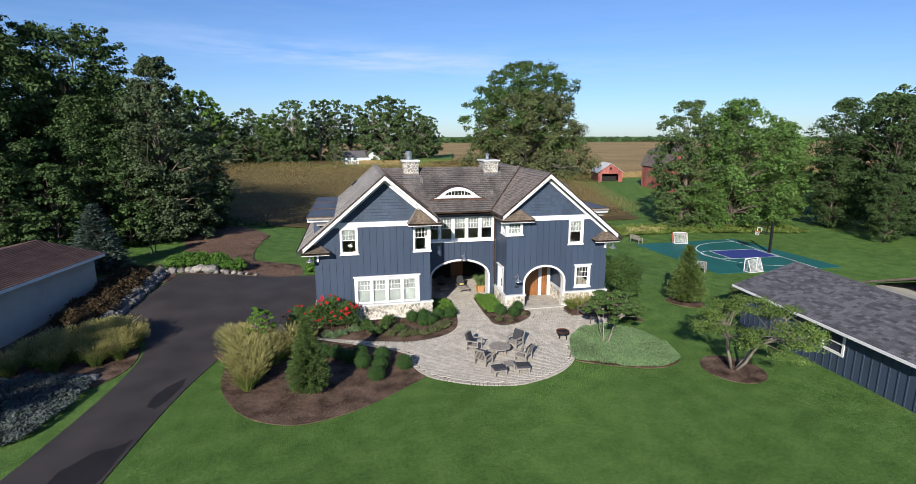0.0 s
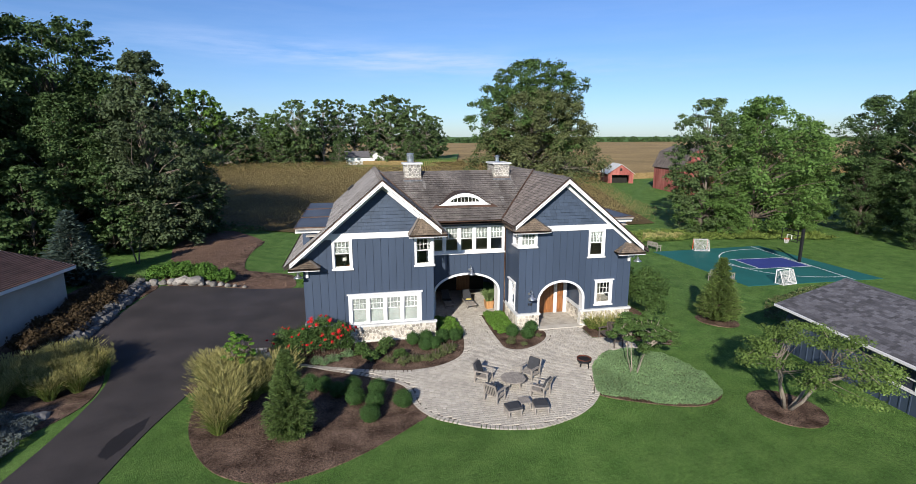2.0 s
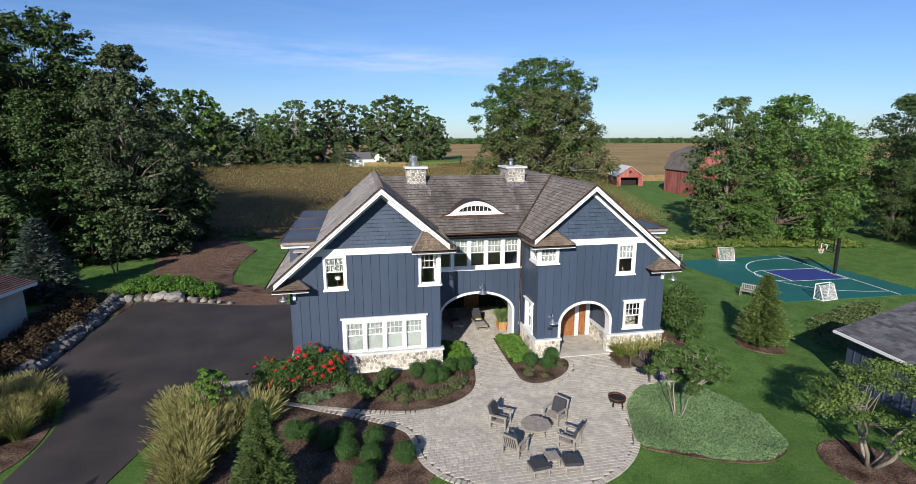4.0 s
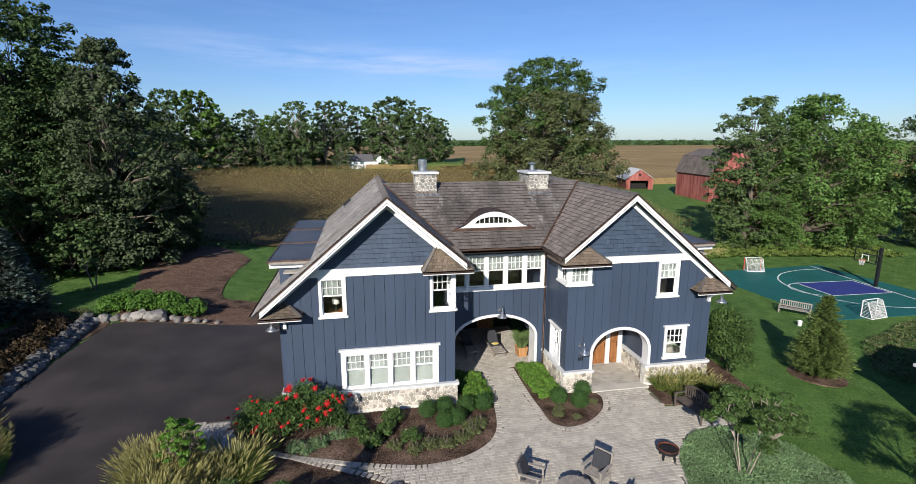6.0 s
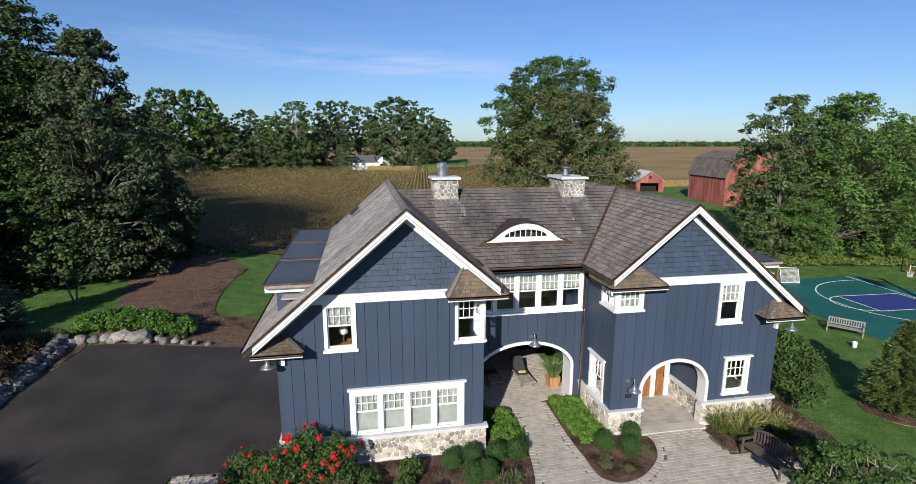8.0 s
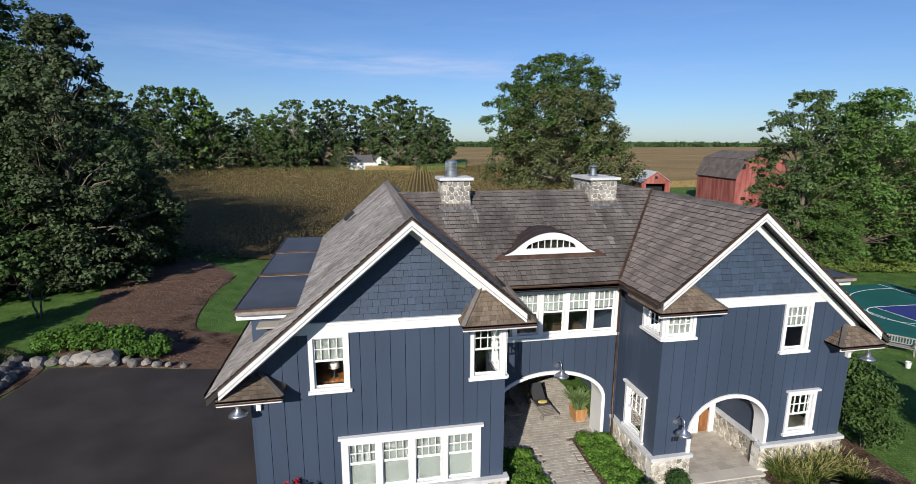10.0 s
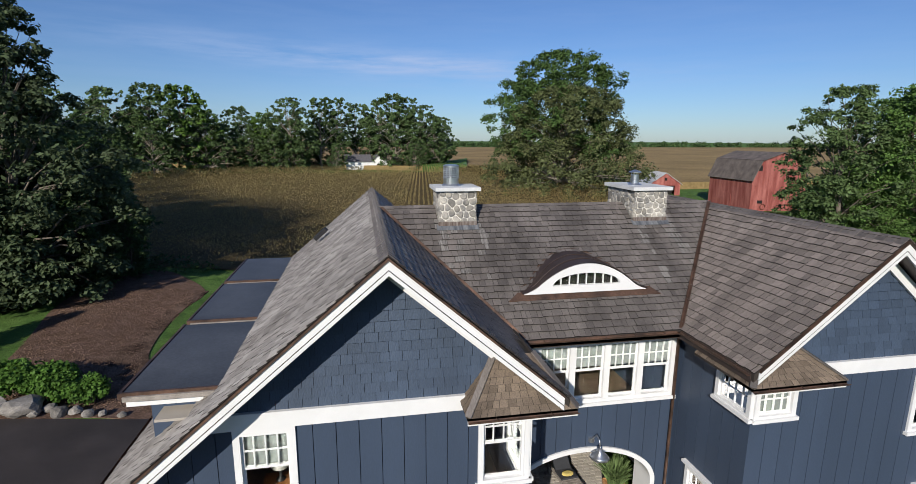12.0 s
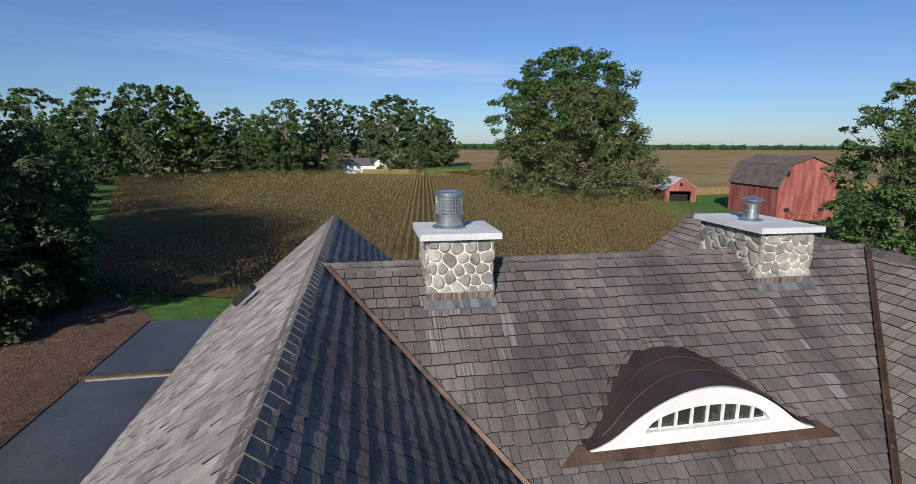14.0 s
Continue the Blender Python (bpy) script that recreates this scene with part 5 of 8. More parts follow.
part("gutter", half_gutter((17.71, RAKE_R + .3, EAVE_Z - .02), (17.71, YB, EAVE_Z - .02)), "copper", roof_r)
part("fascia", Mesh().box(IN_R - .02, IN_R + .03, RAKE_R + .1, GUT_Y + .5, 6.2, 6.36), "brown_metal", roof_r)
part("downspout", Mesh().tube([(9.5, GUT_Y, 6.38), (9.6, YC - .1, 6.1), (9.6, YC - .07, 1.3), (9.55, YC - .25, 1.1), (9.5, YC - .3, .2)], [.045] * 5, 8), "copper", house, "copper downspout in the corner", smooth=True)


def pent(corner_x, corner_y, w_front, side, z0, rise, over, label, tip=None):
    """A small hipped return roof that wraps a wall corner: w_front along the front wall, then along the side wall."""
    sx = side                                    # 1: the side wall is at the right of the front
    x_in, x_out = corner_x - sx * w_front, corner_x + sx * over
    yf = corner_y - over
    top_z = z0 + rise
    tip = min(w_front * .55, .55) if tip is None else tip
    p = [Vector((x_in - sx * .35, yf, z0)), Vector((x_out, yf, z0)), Vector((x_out, corner_y + 1.3, z0)),
         Vector((x_in + sx * tip, corner_y, top_z)), Vector((corner_x, corner_y, top_z)), Vector((corner_x, corner_y + 1.3, top_z)), Vector((x_in - sx * .35, corner_y, z0))]
    base = Mesh()
    base.prism([p[0], p[1], p[4], p[3]], (0, 0, -.05)).prism([p[1], p[2], p[5], p[4]], (0, 0, -.05)).prism([p[0], p[3], p[6]], (0, 0, -.05))
    base.prism([p[0], p[1], Vector((x_out, corner_y, z0)), p[6]], (0, 0, -.06))
    roof = part("pent_roof", base, "roof_base", house, label)
    pieces = []

    def face_pieces(a, b, c, d):
        run = ((c - b).length + (d - a).length) / 2
        n = (b - a).cross(d - a).normalized()
        if n.z < 0:
            n = -n
        rows_n = max(2, round(run / .165))
        for r in range(rows_n):
            t0, t1 = r / rows_n, min(1, (r + 1.1) / rows_n)
            e0, e1 = a.lerp(d, t0), b.lerp(c, t0)
            f0, f1 = a.lerp(d, t1), b.lerp(c, t1)
            ln = (e1 - e0).length
            u = 0.0
            while u < ln - .02:
                u2 = min(ln, u + random.uniform(.11, .22))
                k0, k1 = u / ln + .004 / ln, u2 / ln - .004 / ln
                q = [e0.lerp(e1, k0), e0.lerp(e1, k1), f0.lerp(f1, k1), f0.lerp(f1, k0)]
                pieces.append((q[0], q[1], q[2], q[3], q[0] + n * .024, q[1] + n * .024, q[2] + n * .006, q[3] + n * .006))
                u = u2
    face_pieces(p[0], p[1], p[4], p[3])
    face_pieces(p[1], p[2], p[5], p[4])
    face_pieces(p[6], p[0], p[3], p[3] + Vector((0, .001, 0)))
    lay(roof, pieces, lambda q: True, "roof_tan", "roof_tan_piece")
    for a, b in ((p[1], p[4]), (p[0], p[3])):
        part("hip_cap", Mesh().beam(a + Vector((0, 0, .035)), b + Vector((0, 0, .035)), .13, .03), "roof_piece", roof)
    part("gutter", half_gutter(p[0] + Vector((0, -.05, -.02)), p[1] + Vector((0, -.05, -.02)), .055), "copper", roof)
    part("fascia", Mesh().box(min(x_in - sx * .35, x_out), max(x_in - sx * .35, x_out), yf, yf + .03, z0 - .14, z0 - .06), "trim", roof)
    return roof


pent(WL[1], YF, 1.05, 1, 6.14, .86, .68, "little hipped cedar roof over a corner window", .28)
pent(WR[0], YF, 1.35, -1, 6.10, .66, .55, "little hipped cedar roof over a corner window")
pent(WL[0], YF, 0.55, -1, 4.58, .40, .70, "little hipped cedar return roof at the eave corner")
pent(WR[1], YF, 0.75, 1, 4.58, .50, .62, "little hipped cedar return roof at the eave corner")
for x in (WL[0] + .18, WR[1] - .12):
    part("bracket", Mesh().box(x - .06, x + .06, YF - .12, YF, 3.95, 4.5).box(x - .05, x + .05, YF - .45, YF - .1, 4.38, 4.5).prism([(x - .05, YF - .1, 4.38), (x - .05, YF - .4, 4.38), (x - .05, YF - .1, 4.1)], (.1, 0, 0)), "trim", house, "white scrolled eave bracket")

# flat-roofed dormers along the outer slopes
for side, rx, rz, s in ((-1, RL[0], RL[1], SL), (1, RR[0], RR[1], SR)):
    for k, (ya, yb) in enumerate(((31.95, 35.4), (35.65, 39.0), (39.25, 42.4))):
        z = 6.58
        x_in, x_out = rx + side * (rz - z) / s, rx + side * 4.65
        a, b = sorted((x_in, x_out))
        d = part("flat_dormer", Mesh().box(min(x_in - side * .3, x_out - side * .35), max(x_in - side * .3, x_out - side * .35), ya + .25, yb - .2, 5.0, z - .32), "siding", house, "dormer with a dark flat metal roof")
        part("flat_roof", Mesh().box(a - (.15 if side > 0 else 0), b + (.15 if side < 0 else 0), ya, yb, z - .05, z), "flatroof", d, "dark grey flat roof panel")
        part("fascia", Mesh().box(a, b, ya + .03, yb - .03, z - .17, z - .05).box(min(x_out, x_in), max(x_in, x_out), ya + .12, yb - .1, z - .32, z - .17), "trim", d)
        part("end_trim", Mesh().box(a + .04, b - .04, ya - .10, ya - .052, z - .12, z - .03), "teak", d)
        part("edge", Mesh().box(a, b, ya - .05, ya, z - .08, z + .03).box(min(x_out, x_out + side * .05), max(x_out, x_out + side * .05), ya - .05, yb, z - .08, z + .02), "copper", d)
part("roof_vent", Mesh().prism([(0.05, 39.6, 7.72), (0.42, 39.6, 8.05), (0.42, 39.9, 8.05), (0.05, 39.9, 7.72)], (-.09, 0, .10)), "iron", roof_l, "small black roof vent")

# stair turret behind the right wing
tx, ty = 17.2, 43.5
oct_ = lambda r, z: [(tx + r * math.cos(math.pi / 8 + k * math.pi / 4), ty + r * math.sin(math.pi / 8 + k * math.pi / 4), z) for k in range(8)]
turret = part("turret", Mesh().tube_rings([oct_(1.5, 0), oct_(1.5, 6.7)]), "white_wall", house, "small white-trimmed turret")
part("turret_roof", Mesh().tube_rings([oct_(1.95, 6.7), oct_(1.95, 6.85), oct_(.12, 8.2)]), "roof", turret, "faceted dark turret roof")


def barn_lamp(at, out, up_from=None):
    """A gooseneck barn lamp: wall plate, bent arm, bell shade; at is the place on the wall."""
    lamp = part("wall_lamp", Mesh().lathe((at[0], at[1] - .02, at[2]), [(.085, -.06), (.085, .06)], 14), "galv", house, "galvanised gooseneck barn lamp")
    x, y, z = at
    part("arm", Mesh().tube([(x, y, z), (x, y - .14, z + .12), (x, y - .32, z + .30), (x, y - .48, z + .24), (x, y - .52, z + .04)], [.02] * 5, 8), "galv", lamp, smooth=True)
    part("shade", Mesh().lathe((x, y - .52, z - .2), [(.25, 0), (.2, .06), (.08, .14), (.065, .25), (.0, .25)], 20), "galv", lamp, smooth=True)


barn_lamp((10.38, YF, 2.25), -1)
barn_lamp((7.35, YC, 3.22), -1)
barn_lamp((-2.6, YF + .1, 4.25), -1)
barn_lamp((17.0, YF + .1, 4.2), -1)
num = Mesh()
for k in range(3):
    num.box(10.33 + k * .09, 10.40 + k * .09, YF - .012, YF, 1.50, 1.65)
part("number_plate_bars", num, "iron", house, "dark bars beside the entrance")

# ---- fields and farm ----


def corn_field():
    """Rows of dry standing corn behind the house."""
    def inside(x, y):
        left = -15.0 - 0.42 * (y - 65)
        left = np.where(y > 120, -38.0 - 0.4 * (y - 120), left)
        right = np.where(y < 112, 41 + 0.28 * (y - 66), np.where(y < 140, 54 + 0.1 * (y - 112), 57.0))
        front = np.where(x < 10, 65.5, 66.0 + 0.05 * (x - 10))
        back = np.where(x < 24, 196.0, 205.0)
        return (x > left) & (x < right) & (y > front) & (y < back)
    xs = np.arange(-92, 62, 0.76)
    parts_v = []
    for y0, y1, step, k, size in ((65, 100, 0.34, 9, 0.23), (100, 145, 0.55, 6, 0.34), (145, 206, 1.0, 5, 0.52)):
        gx, gy = np.meshgrid(xs, np.arange(y0, y1, step))
        gx = gx.ravel() + 0.117 * (gy.ravel() - 65) + rng.normal(scale=.045, size=gx.size)
        gy = gy.ravel() + rng.normal(scale=.1, size=gy.size)
        ok = inside(gx, gy)
        gx, gy = np.repeat(gx[ok], k), np.repeat(gy[ok], k)
        n = len(gx)
        hz = rng.uniform(0.5, 2.35, n)
        hz[::k] = rng.uniform(1.9, 2.5, len(hz[::k]))
        a = rng.uniform(0, 2 * math.pi, n)
        d = np.stack([np.cos(a) * .42, np.sin(a), rng.uniform(-.6, .6, n)], 1)
        s = np.stack([-np.sin(a) * .3, np.cos(a) * .3, rng.uniform(.5, 1.0, n)], 1)
        c = np.stack([gx, gy, hz], 1) + d * 0.10
        L = size * rng.uniform(.6, 1.2, n)[:, None]
        parts_v.append(np.stack([c - d * L * .5, c - s * L * .16, c + d * L * .5, c + s * L * .3], 1).reshape(-1, 3))
    v = np.concatenate(parts_v)
    v[:, 2] += np.array([height(x, y) for x, y in v[:, :2]])
    tagged(new("corn_plants", fast_mesh("corn_plants", v, np.arange(len(v)).reshape(-1, 4), "corn")), "rows of tall dry yellow-brown corn", "corn", kind="stuff")


corn_field()
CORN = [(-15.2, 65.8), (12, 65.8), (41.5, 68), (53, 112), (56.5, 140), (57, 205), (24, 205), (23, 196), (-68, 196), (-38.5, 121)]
# flat sheet that darkens the row gaps by its colour
sheet("corn_understorey", CORN, "corn_floor_shade", 0.10, "flat dark sheet under the corn, shade between the rows put into its colour", "corn field", 6.0, edge=False)
sheet("far_field", [(-70, 235), (24, 206), (57, 206), (57, 140), (62, 128), (300, 150), (900, 300), (900, 780), (-300, 640)], "field", 1.6, "wide tan field of ripe corn reaching the horizon", "field", 60.0)
sheet("green_strip", [(24, 196.5), (38, 198), (53, 270), (40, 240), (23, 215)], "lawn", 2.2, "strip of green grass beside the far house", "grass", 20.0)


def gambrel_barn():
    b = thing("barn", "old weathered red barn with a gambrel roof", "barn", (64.2, 95.4, 0), rz=-4)
    w, d, ez = 9.6, 11.5, 5.0
    prof = [(0, ez), (1.3, 7.9), (w / 2, 9.2), (w - 1.3, 7.9), (w, ez)]
    part("wall", Mesh().prism([(0, 0, -.3), (w, 0, -.3), (w, 0, ez)] + [(p[0], 0, p[1]) for p in reversed(prof[:-1])], (0, d, 0)), "barn", b, world_coords=False)
    for i in range(4):
        a, c = prof[i], prof[i + 1]
        nx, nz = -(c[1] - a[1]), c[0] - a[0]
        ln = math.hypot(nx, nz)
        nx, nz = nx / ln * .12, nz / ln * .12
        ext = .45 if i in (0, 3) else 0.0
        ux, uz = (a[0] - c[0]) / ln, (a[1] - c[1]) / ln
        a2 = (a[0] + ux * ext, a[1] + uz * ext) if i == 0 else a
        c2 = (c[0] - ux * ext, c[1] - uz * ext) if i == 3 else c
        part("roof", Mesh().prism([(a2[0], -.35, a2[1] + .03), (c2[0], -.35, c2[1] + .03), (c2[0] + nx, -.35, c2[1] + nz + .03), (a2[0] + nx, -.35, a2[1] + nz + .03)], (0, d + .7, 0)), "barn_roof", b, world_coords=False)
    for k in range(22):
        part("batten", Mesh().box(.2 + k * .43, .26 + k * .43, -.03, 0, 0, ez - .1 if k in (0, 21) else ez + .0), "barn", b, world_coords=False)
    door = part("sliding_door", Mesh().box(2.9, 5.6, -.09, -.02, .4, 3.0), "barn", b, world_coords=False)
    # near-black boxes paint the dim inside behind the openings
    part("window", Mesh().box(1.2, 2.1, -.05, .02, 1.0, 1.5), "dark", b, "dark low window", world_coords=False)
    part("window", Mesh().box(6.9, 7.8, -.05, .02, 1.0, 1.5), "dark", b, "dark low window", world_coords=False)
    part("hay_door", Mesh().box(.9, 1.5, -.06, .02, 6.3, 7.2), "dark", b, world_coords=False)
    for x in (2.2, 6.6):
        part("wheel_ornament", Mesh().tube([(x + .45 * math.cos(t), -.12, .45 + .45 * math.sin(t)) for t in np.linspace(0, 2 * math.pi, 17)], [.05] * 17, 6), "rust", b, world_coords=False)
    part("side_door", Mesh().box(-.06, .02, 5.0, 7.4, 0, 2.3), "barn", b, world_coords=False)


def red_shed():
    s = thing("shed", "small red shed with a pale tin roof and an open front", "shed", (60.2, 118.5, 0), rz=-14)
    w, d, ez, az = 6.0, 8.0, 2.4, 4.5
    part("wall", Mesh().prism([(0, 0, 0), (.9, 0, 0), (.9, 0, 2.0), (4.9, 0, 2.0), (4.9, 0, 0), (w, 0, 0), (w, 0, ez), (w / 2, 0, az), (0, 0, ez)], (0, .15, 0)).box(0, .15, .15, d, 0, ez).box(w - .15, w, .15, d, 0, ez).box(0, w, d, d + .1, 0, ez), "barn", s, world_coords=False)
    for x0, x1 in ((-.35, w / 2), (w + .35, w / 2)):
        z0 = ez - .35 * (az - ez) / (w / 2)
        part("roof", Mesh().prism([(x0, -.3, z0 + .05), (x1, -.3, az + .05), (x1, d + .3, az + .05), (x0, d + .3, z0 + .05)], (0, 0, .07)), "tin", s, world_coords=False)
    # near-black panel paints the shade within the open front
    part("opening", Mesh().box(.9, 4.9, 1.5, 1.55, 0, 2.0), "dark", s, world_coords=False)
    part("loft_window", Mesh().box(2.75, 3.25, -.04, .02, 3.0, 3.6), "dark", s, world_coords=False)


def white_house():
    h = thing("farmhouse", "low white house with a grey roof under tall trees", "house", (-3.5, 212, 0), rz=6)
    part("wall", Mesh().box(0, 15, 0, 8, 0, 3.0).prism([(9, 0, 3.0), (15, 0, 3.0), (12, 0, 5.4)], (0, 7.5, 0)), "white_wall", h, world_coords=False)
    part("roof", Mesh().prism([(-.5, -.5, 2.95), (9.3, -.5, 2.95), (9.3, 4, 5.3), (-.5, 4, 5.3)], (0, 0, .15)).prism([(-.5, 8.5, 2.95), (9.3, 8.5, 2.95), (9.3, 4, 5.3), (-.5, 4, 5.3)], (0, 0, .15)).prism([(8.5, -.4, 2.75), (12, -.4, 5.45), (12, 8, 5.45), (8.5, 8, 2.75)], (0, 0, .15)).prism([(15.5, -.4, 2.75), (12, -.4, 5.45), (12, 8, 5.45), (15.5, 8, 2.75)], (0, 0, .15)), "garage_roof", h, world_coords=False)
    part("garage_door", Mesh().box(3.2, 8.2, -.06, .02, 0, 2.3), "trim", h, world_coords=False)
    part("window", Mesh().box(11, 12.6, -.05, .02, 1.0, 2.2), "dark", h, world_coords=False)


gambrel_barn()
red_shed()
white_house()

# ---- outbuildings ----


def low_garage():
    """Navy garage with a grey shingle roof; local x to the right, y away along its length."""
    g = thing("garage", "low navy board-and-batten garage with a grey shingle roof", "garage", (22.8, 15.3, -0.12), rz=-5.0)
    L, W, ez, rz_ = 11.6, 7.2, 2.35, 3.52
    wall = part("wall", Mesh().box(.03, .2, 0, L, -.4, ez).box(.03, W, L - .2, L, -.4, ez).box(.03, W, 0, .2, -.4, ez).box(W - .2, W, 0, L, -.4, ez).prism([(.1, L - .1, ez), (W - .1, L - .1, ez), (W / 2, L - .1, rz_ - .1)], (0, .1, 0)), "gap", g, world_coords=False)
    n = int(L / .42)
    for i in range(n):
        y = i * L / n
        if 4.15 < y + .2 < 5.3:
            part("board", Mesh().box(0, .031, y + .008, y + L / n - .008, -.4, .95), "siding", wall, world_coords=False)
            part("board", Mesh().box(0, .031, y + .008, y + L / n - .008, 2.0, ez), "siding", wall, world_coords=False)
        else:
            part("board", Mesh().box(0, .031, y + .008, y + L / n - .008, -.4, ez), "siding", wall, world_coords=False)
    for i in range(1, n):
        y = i * L / n
        for z0, z1 in (((-.4, .9), (2.05, ez)) if 4.02 < y < 5.4 else ((-.4, ez),)):
            part("batten", Mesh().box(-.028, .004, y - .028, y + .028, z0, z1), "siding", wall, world_coords=False)
    win = part("window", Mesh().box(-.05, .1, 4.05, 4.17, .9, 2.05).box(-.05, .1, 5.25, 5.37, .9, 2.05).box(-.05, .1, 4.17, 5.25, 1.93, 2.05).box(-.05, .1, 4.17, 5.25, .9, 1.02).box(-.03, .06, 4.17, 5.25, 1.45, 1.5), "trim", g, "white framed window", world_coords=False)
    part("pane", Mesh().box(.05, .06, 4.17, 5.25, 1.0, 1.95), "glass", win, world_coords=False)
    part("corner_trim", Mesh().box(-.03, .12, -.03, .12, -.4, ez), "trim", g, world_coords=False)
    ov = .42
    ze = ez - ov * (rz_ - ez) / (W / 2)
    roofs = []
    for x0, sgn in ((-ov, 1), (W + ov, -1)):
        r = part("roof", Mesh().prism([(x0, -.4, ze), (W / 2, -.4, rz_), (W / 2, L + .4, rz_), (x0, L + .4, ze)], (0, 0, .08)), "garage_roof", g, world_coords=False)
        roofs.append((r, x0))
    r, x0 = roofs[0]
    run = math.hypot(W / 2 + ov, rz_ - ze)
    rows = int(run / .2)
    vs = []
    for k in range(rows):
        t0, t1 = k / rows, (k + 1.05) / rows
        xa, za, xb, zb = x0 + (W / 2 - x0) * t0, ze + (rz_ - ze) * t0 + .08, x0 + (W / 2 - x0) * t1, ze + (rz_ - ze) * t1 + .08
        y = -.4 - random.uniform(0, .3)
        while y < L + .4:
            y2 = y + random.uniform(.18, .36)
            a, b = max(y, -.4), min(y2, L + .4)
            if b > a:
                vs.append([(xa, a, za), (xa, b, za), (xb, b, zb), (xb, a, zb), (xa, a, za + .018), (xa, b, za + .018), (xb, b, zb + .004), (xb, a, zb + .004)])
            y = y2
    v = np.array(vs).reshape(-1, 3)
    f = (np.array([(7, 6, 5, 4), (4, 5, 1, 0), (5, 6, 2, 1), (7, 4, 0, 3)])[None] + 8 * np.arange(len(vs))[:, None, None]).reshape(-1, 4)
    part("shingles", fast_mesh("shingles", v, f, "garage_tab"), "garage_tab", r, world_coords=False, kind="stuff")
    part("ridge_cap", Mesh().box(W / 2 - .12, W / 2 + .12, -.4, L + .4, rz_ + .06, rz_ + .10), "garage_roof", g, world_coords=False)
    part("gutter", Mesh().box(-ov - .1, -ov, -.4, L + .4, ze - .05, ze + .06), "trim", g, "white eave gutter", world_coords=False)
    part("rake", Mesh().prism([(-ov, L + .4, ze - .1), (W / 2, L + .4, rz_ - .1), (W / 2, L + .4, rz_ + .03), (-ov, L + .4, ze + .03)], (0, .03, 0)), "trim", g, world_coords=False)
    part("downspout", Mesh().tube([(-.45, -.3, ze - .05), (-.1, -.1, ze - .3), (-.08, -.1, .1), (-.3, -.1, .02)], [.04] * 4, 6), "trim", g, world_coords=False)


low_garage()


def back_house():
    g = thing("cottage", "low building with a tan shingle roof behind the garage", "house", (31.5, 16.5, -0.4), rz=-5)
    part("wall", Mesh().box(0, 9, 0, 9, 0, 2.6), "beige", g, world_coords=False)
    part("roof", Mesh().prism([(-.5, -.5, 2.5), (9.5, -.5, 2.5), (9.5, 4.5, 4.3), (-.5, 4.5, 4.3)], (0, 0, .12)).prism([(-.5, 9.5, 2.5), (9.5, 9.5, 2.5), (9.5, 4.5, 4.3), (-.5, 4.5, 4.3)], (0, 0, .12)), "tan_roof", g, world_coords=False)


back_house()


def left_garage():
    """Beige garage with a red-brown ribbed roof; its eave runs along the left bed."""
    g = thing("garage", "low beige garage with a red-brown ribbed roof", "garage", (-17.2, 39.5, 0.55), rz=-8.7)
    L, W, ez, rz_ = 20.0, 9.0, 2.75, 3.75
    part("wall", Mesh().box(-W + .5, -.5, -L + .4, -.4, -.4, ez + .1), "beige", g, world_coords=False)
    part("gable", Mesh().prism([(-W + .5, -.6, ez), (-.5, -.6, ez), (-W / 2, -.6, rz_ - .1)], (0, .2, 0)), "beige", g, world_coords=False)
    roof = part("roof", Mesh().prism([(0, 0, ez), (-W / 2, 0, rz_), (-W / 2, -L, rz_), (0, -L, ez)], (0, 0, .08)).prism([(-W, 0, ez), (-W / 2, 0, rz_), (-W / 2, -L, rz_), (-W, -L, ez)], (0, 0, .08)), "red_roof", g, "red-brown ribbed roof", world_coords=False)
    n = 22
    for k in range(n):
        t = k / n
        x, z = -W / 2 * t, ez + (rz_ - ez) * t + .08
        part("rib", Mesh().box(x - .045, x + .045, -L, 0, z - .02, z + .045), "red_roof", roof, world_coords=False)
    part("fascia", Mesh().box(-.0, .05, -L, 0, ez - .12, ez + .07).prism([(0, 0, ez - .12), (-W / 2, 0, rz_ - .12), (-W / 2, 0, rz_ + .08), (0, 0, ez + .08)], (0, .04, 0)), "trim", g, world_coords=False)


left_garage()

# ---- ball court ----
part_court = [o for o in bpy.data.objects if o.name == "court"][0]


def strip(name, pts, w, material, lift):
    mb = Mesh()
    for a, b in zip(pts, pts[1:]):
        d = Vector((b[0] - a[0], b[1] - a[1], 0)).normalized()
        s = Vector((-d.y, d.x, 0)) * w / 2
        mb.add([(a[0] + s.x, a[1] + s.y, height(*a) + lift), (a[0] - s.x, a[1] - s.y, height(*a) + lift), (b[0] - s.x, b[1] - s.y, height(*b) + lift), (b[0] + s.x, b[1] + s.y, height(*b) + lift)], [(0, 1, 2, 3)])
    return part(name, mb, material, part_court)


KEY = [(37.1, 43.6), (42.45, 43.4), (42.6, 46.95), (37.2, 47.2)]
kb = Mesh().add([(x, y, height(x, y) + .036) for x, y in KEY], [(0, 1, 2, 3)])
part("key_area", kb, "court_blue", part_court, "blue painted key")
strip("line", KEY + KEY[:1], .09, "line", .042)
strip("line", [(43.45, 52.2), (42.25, 38.75)], .09, "line", .043)
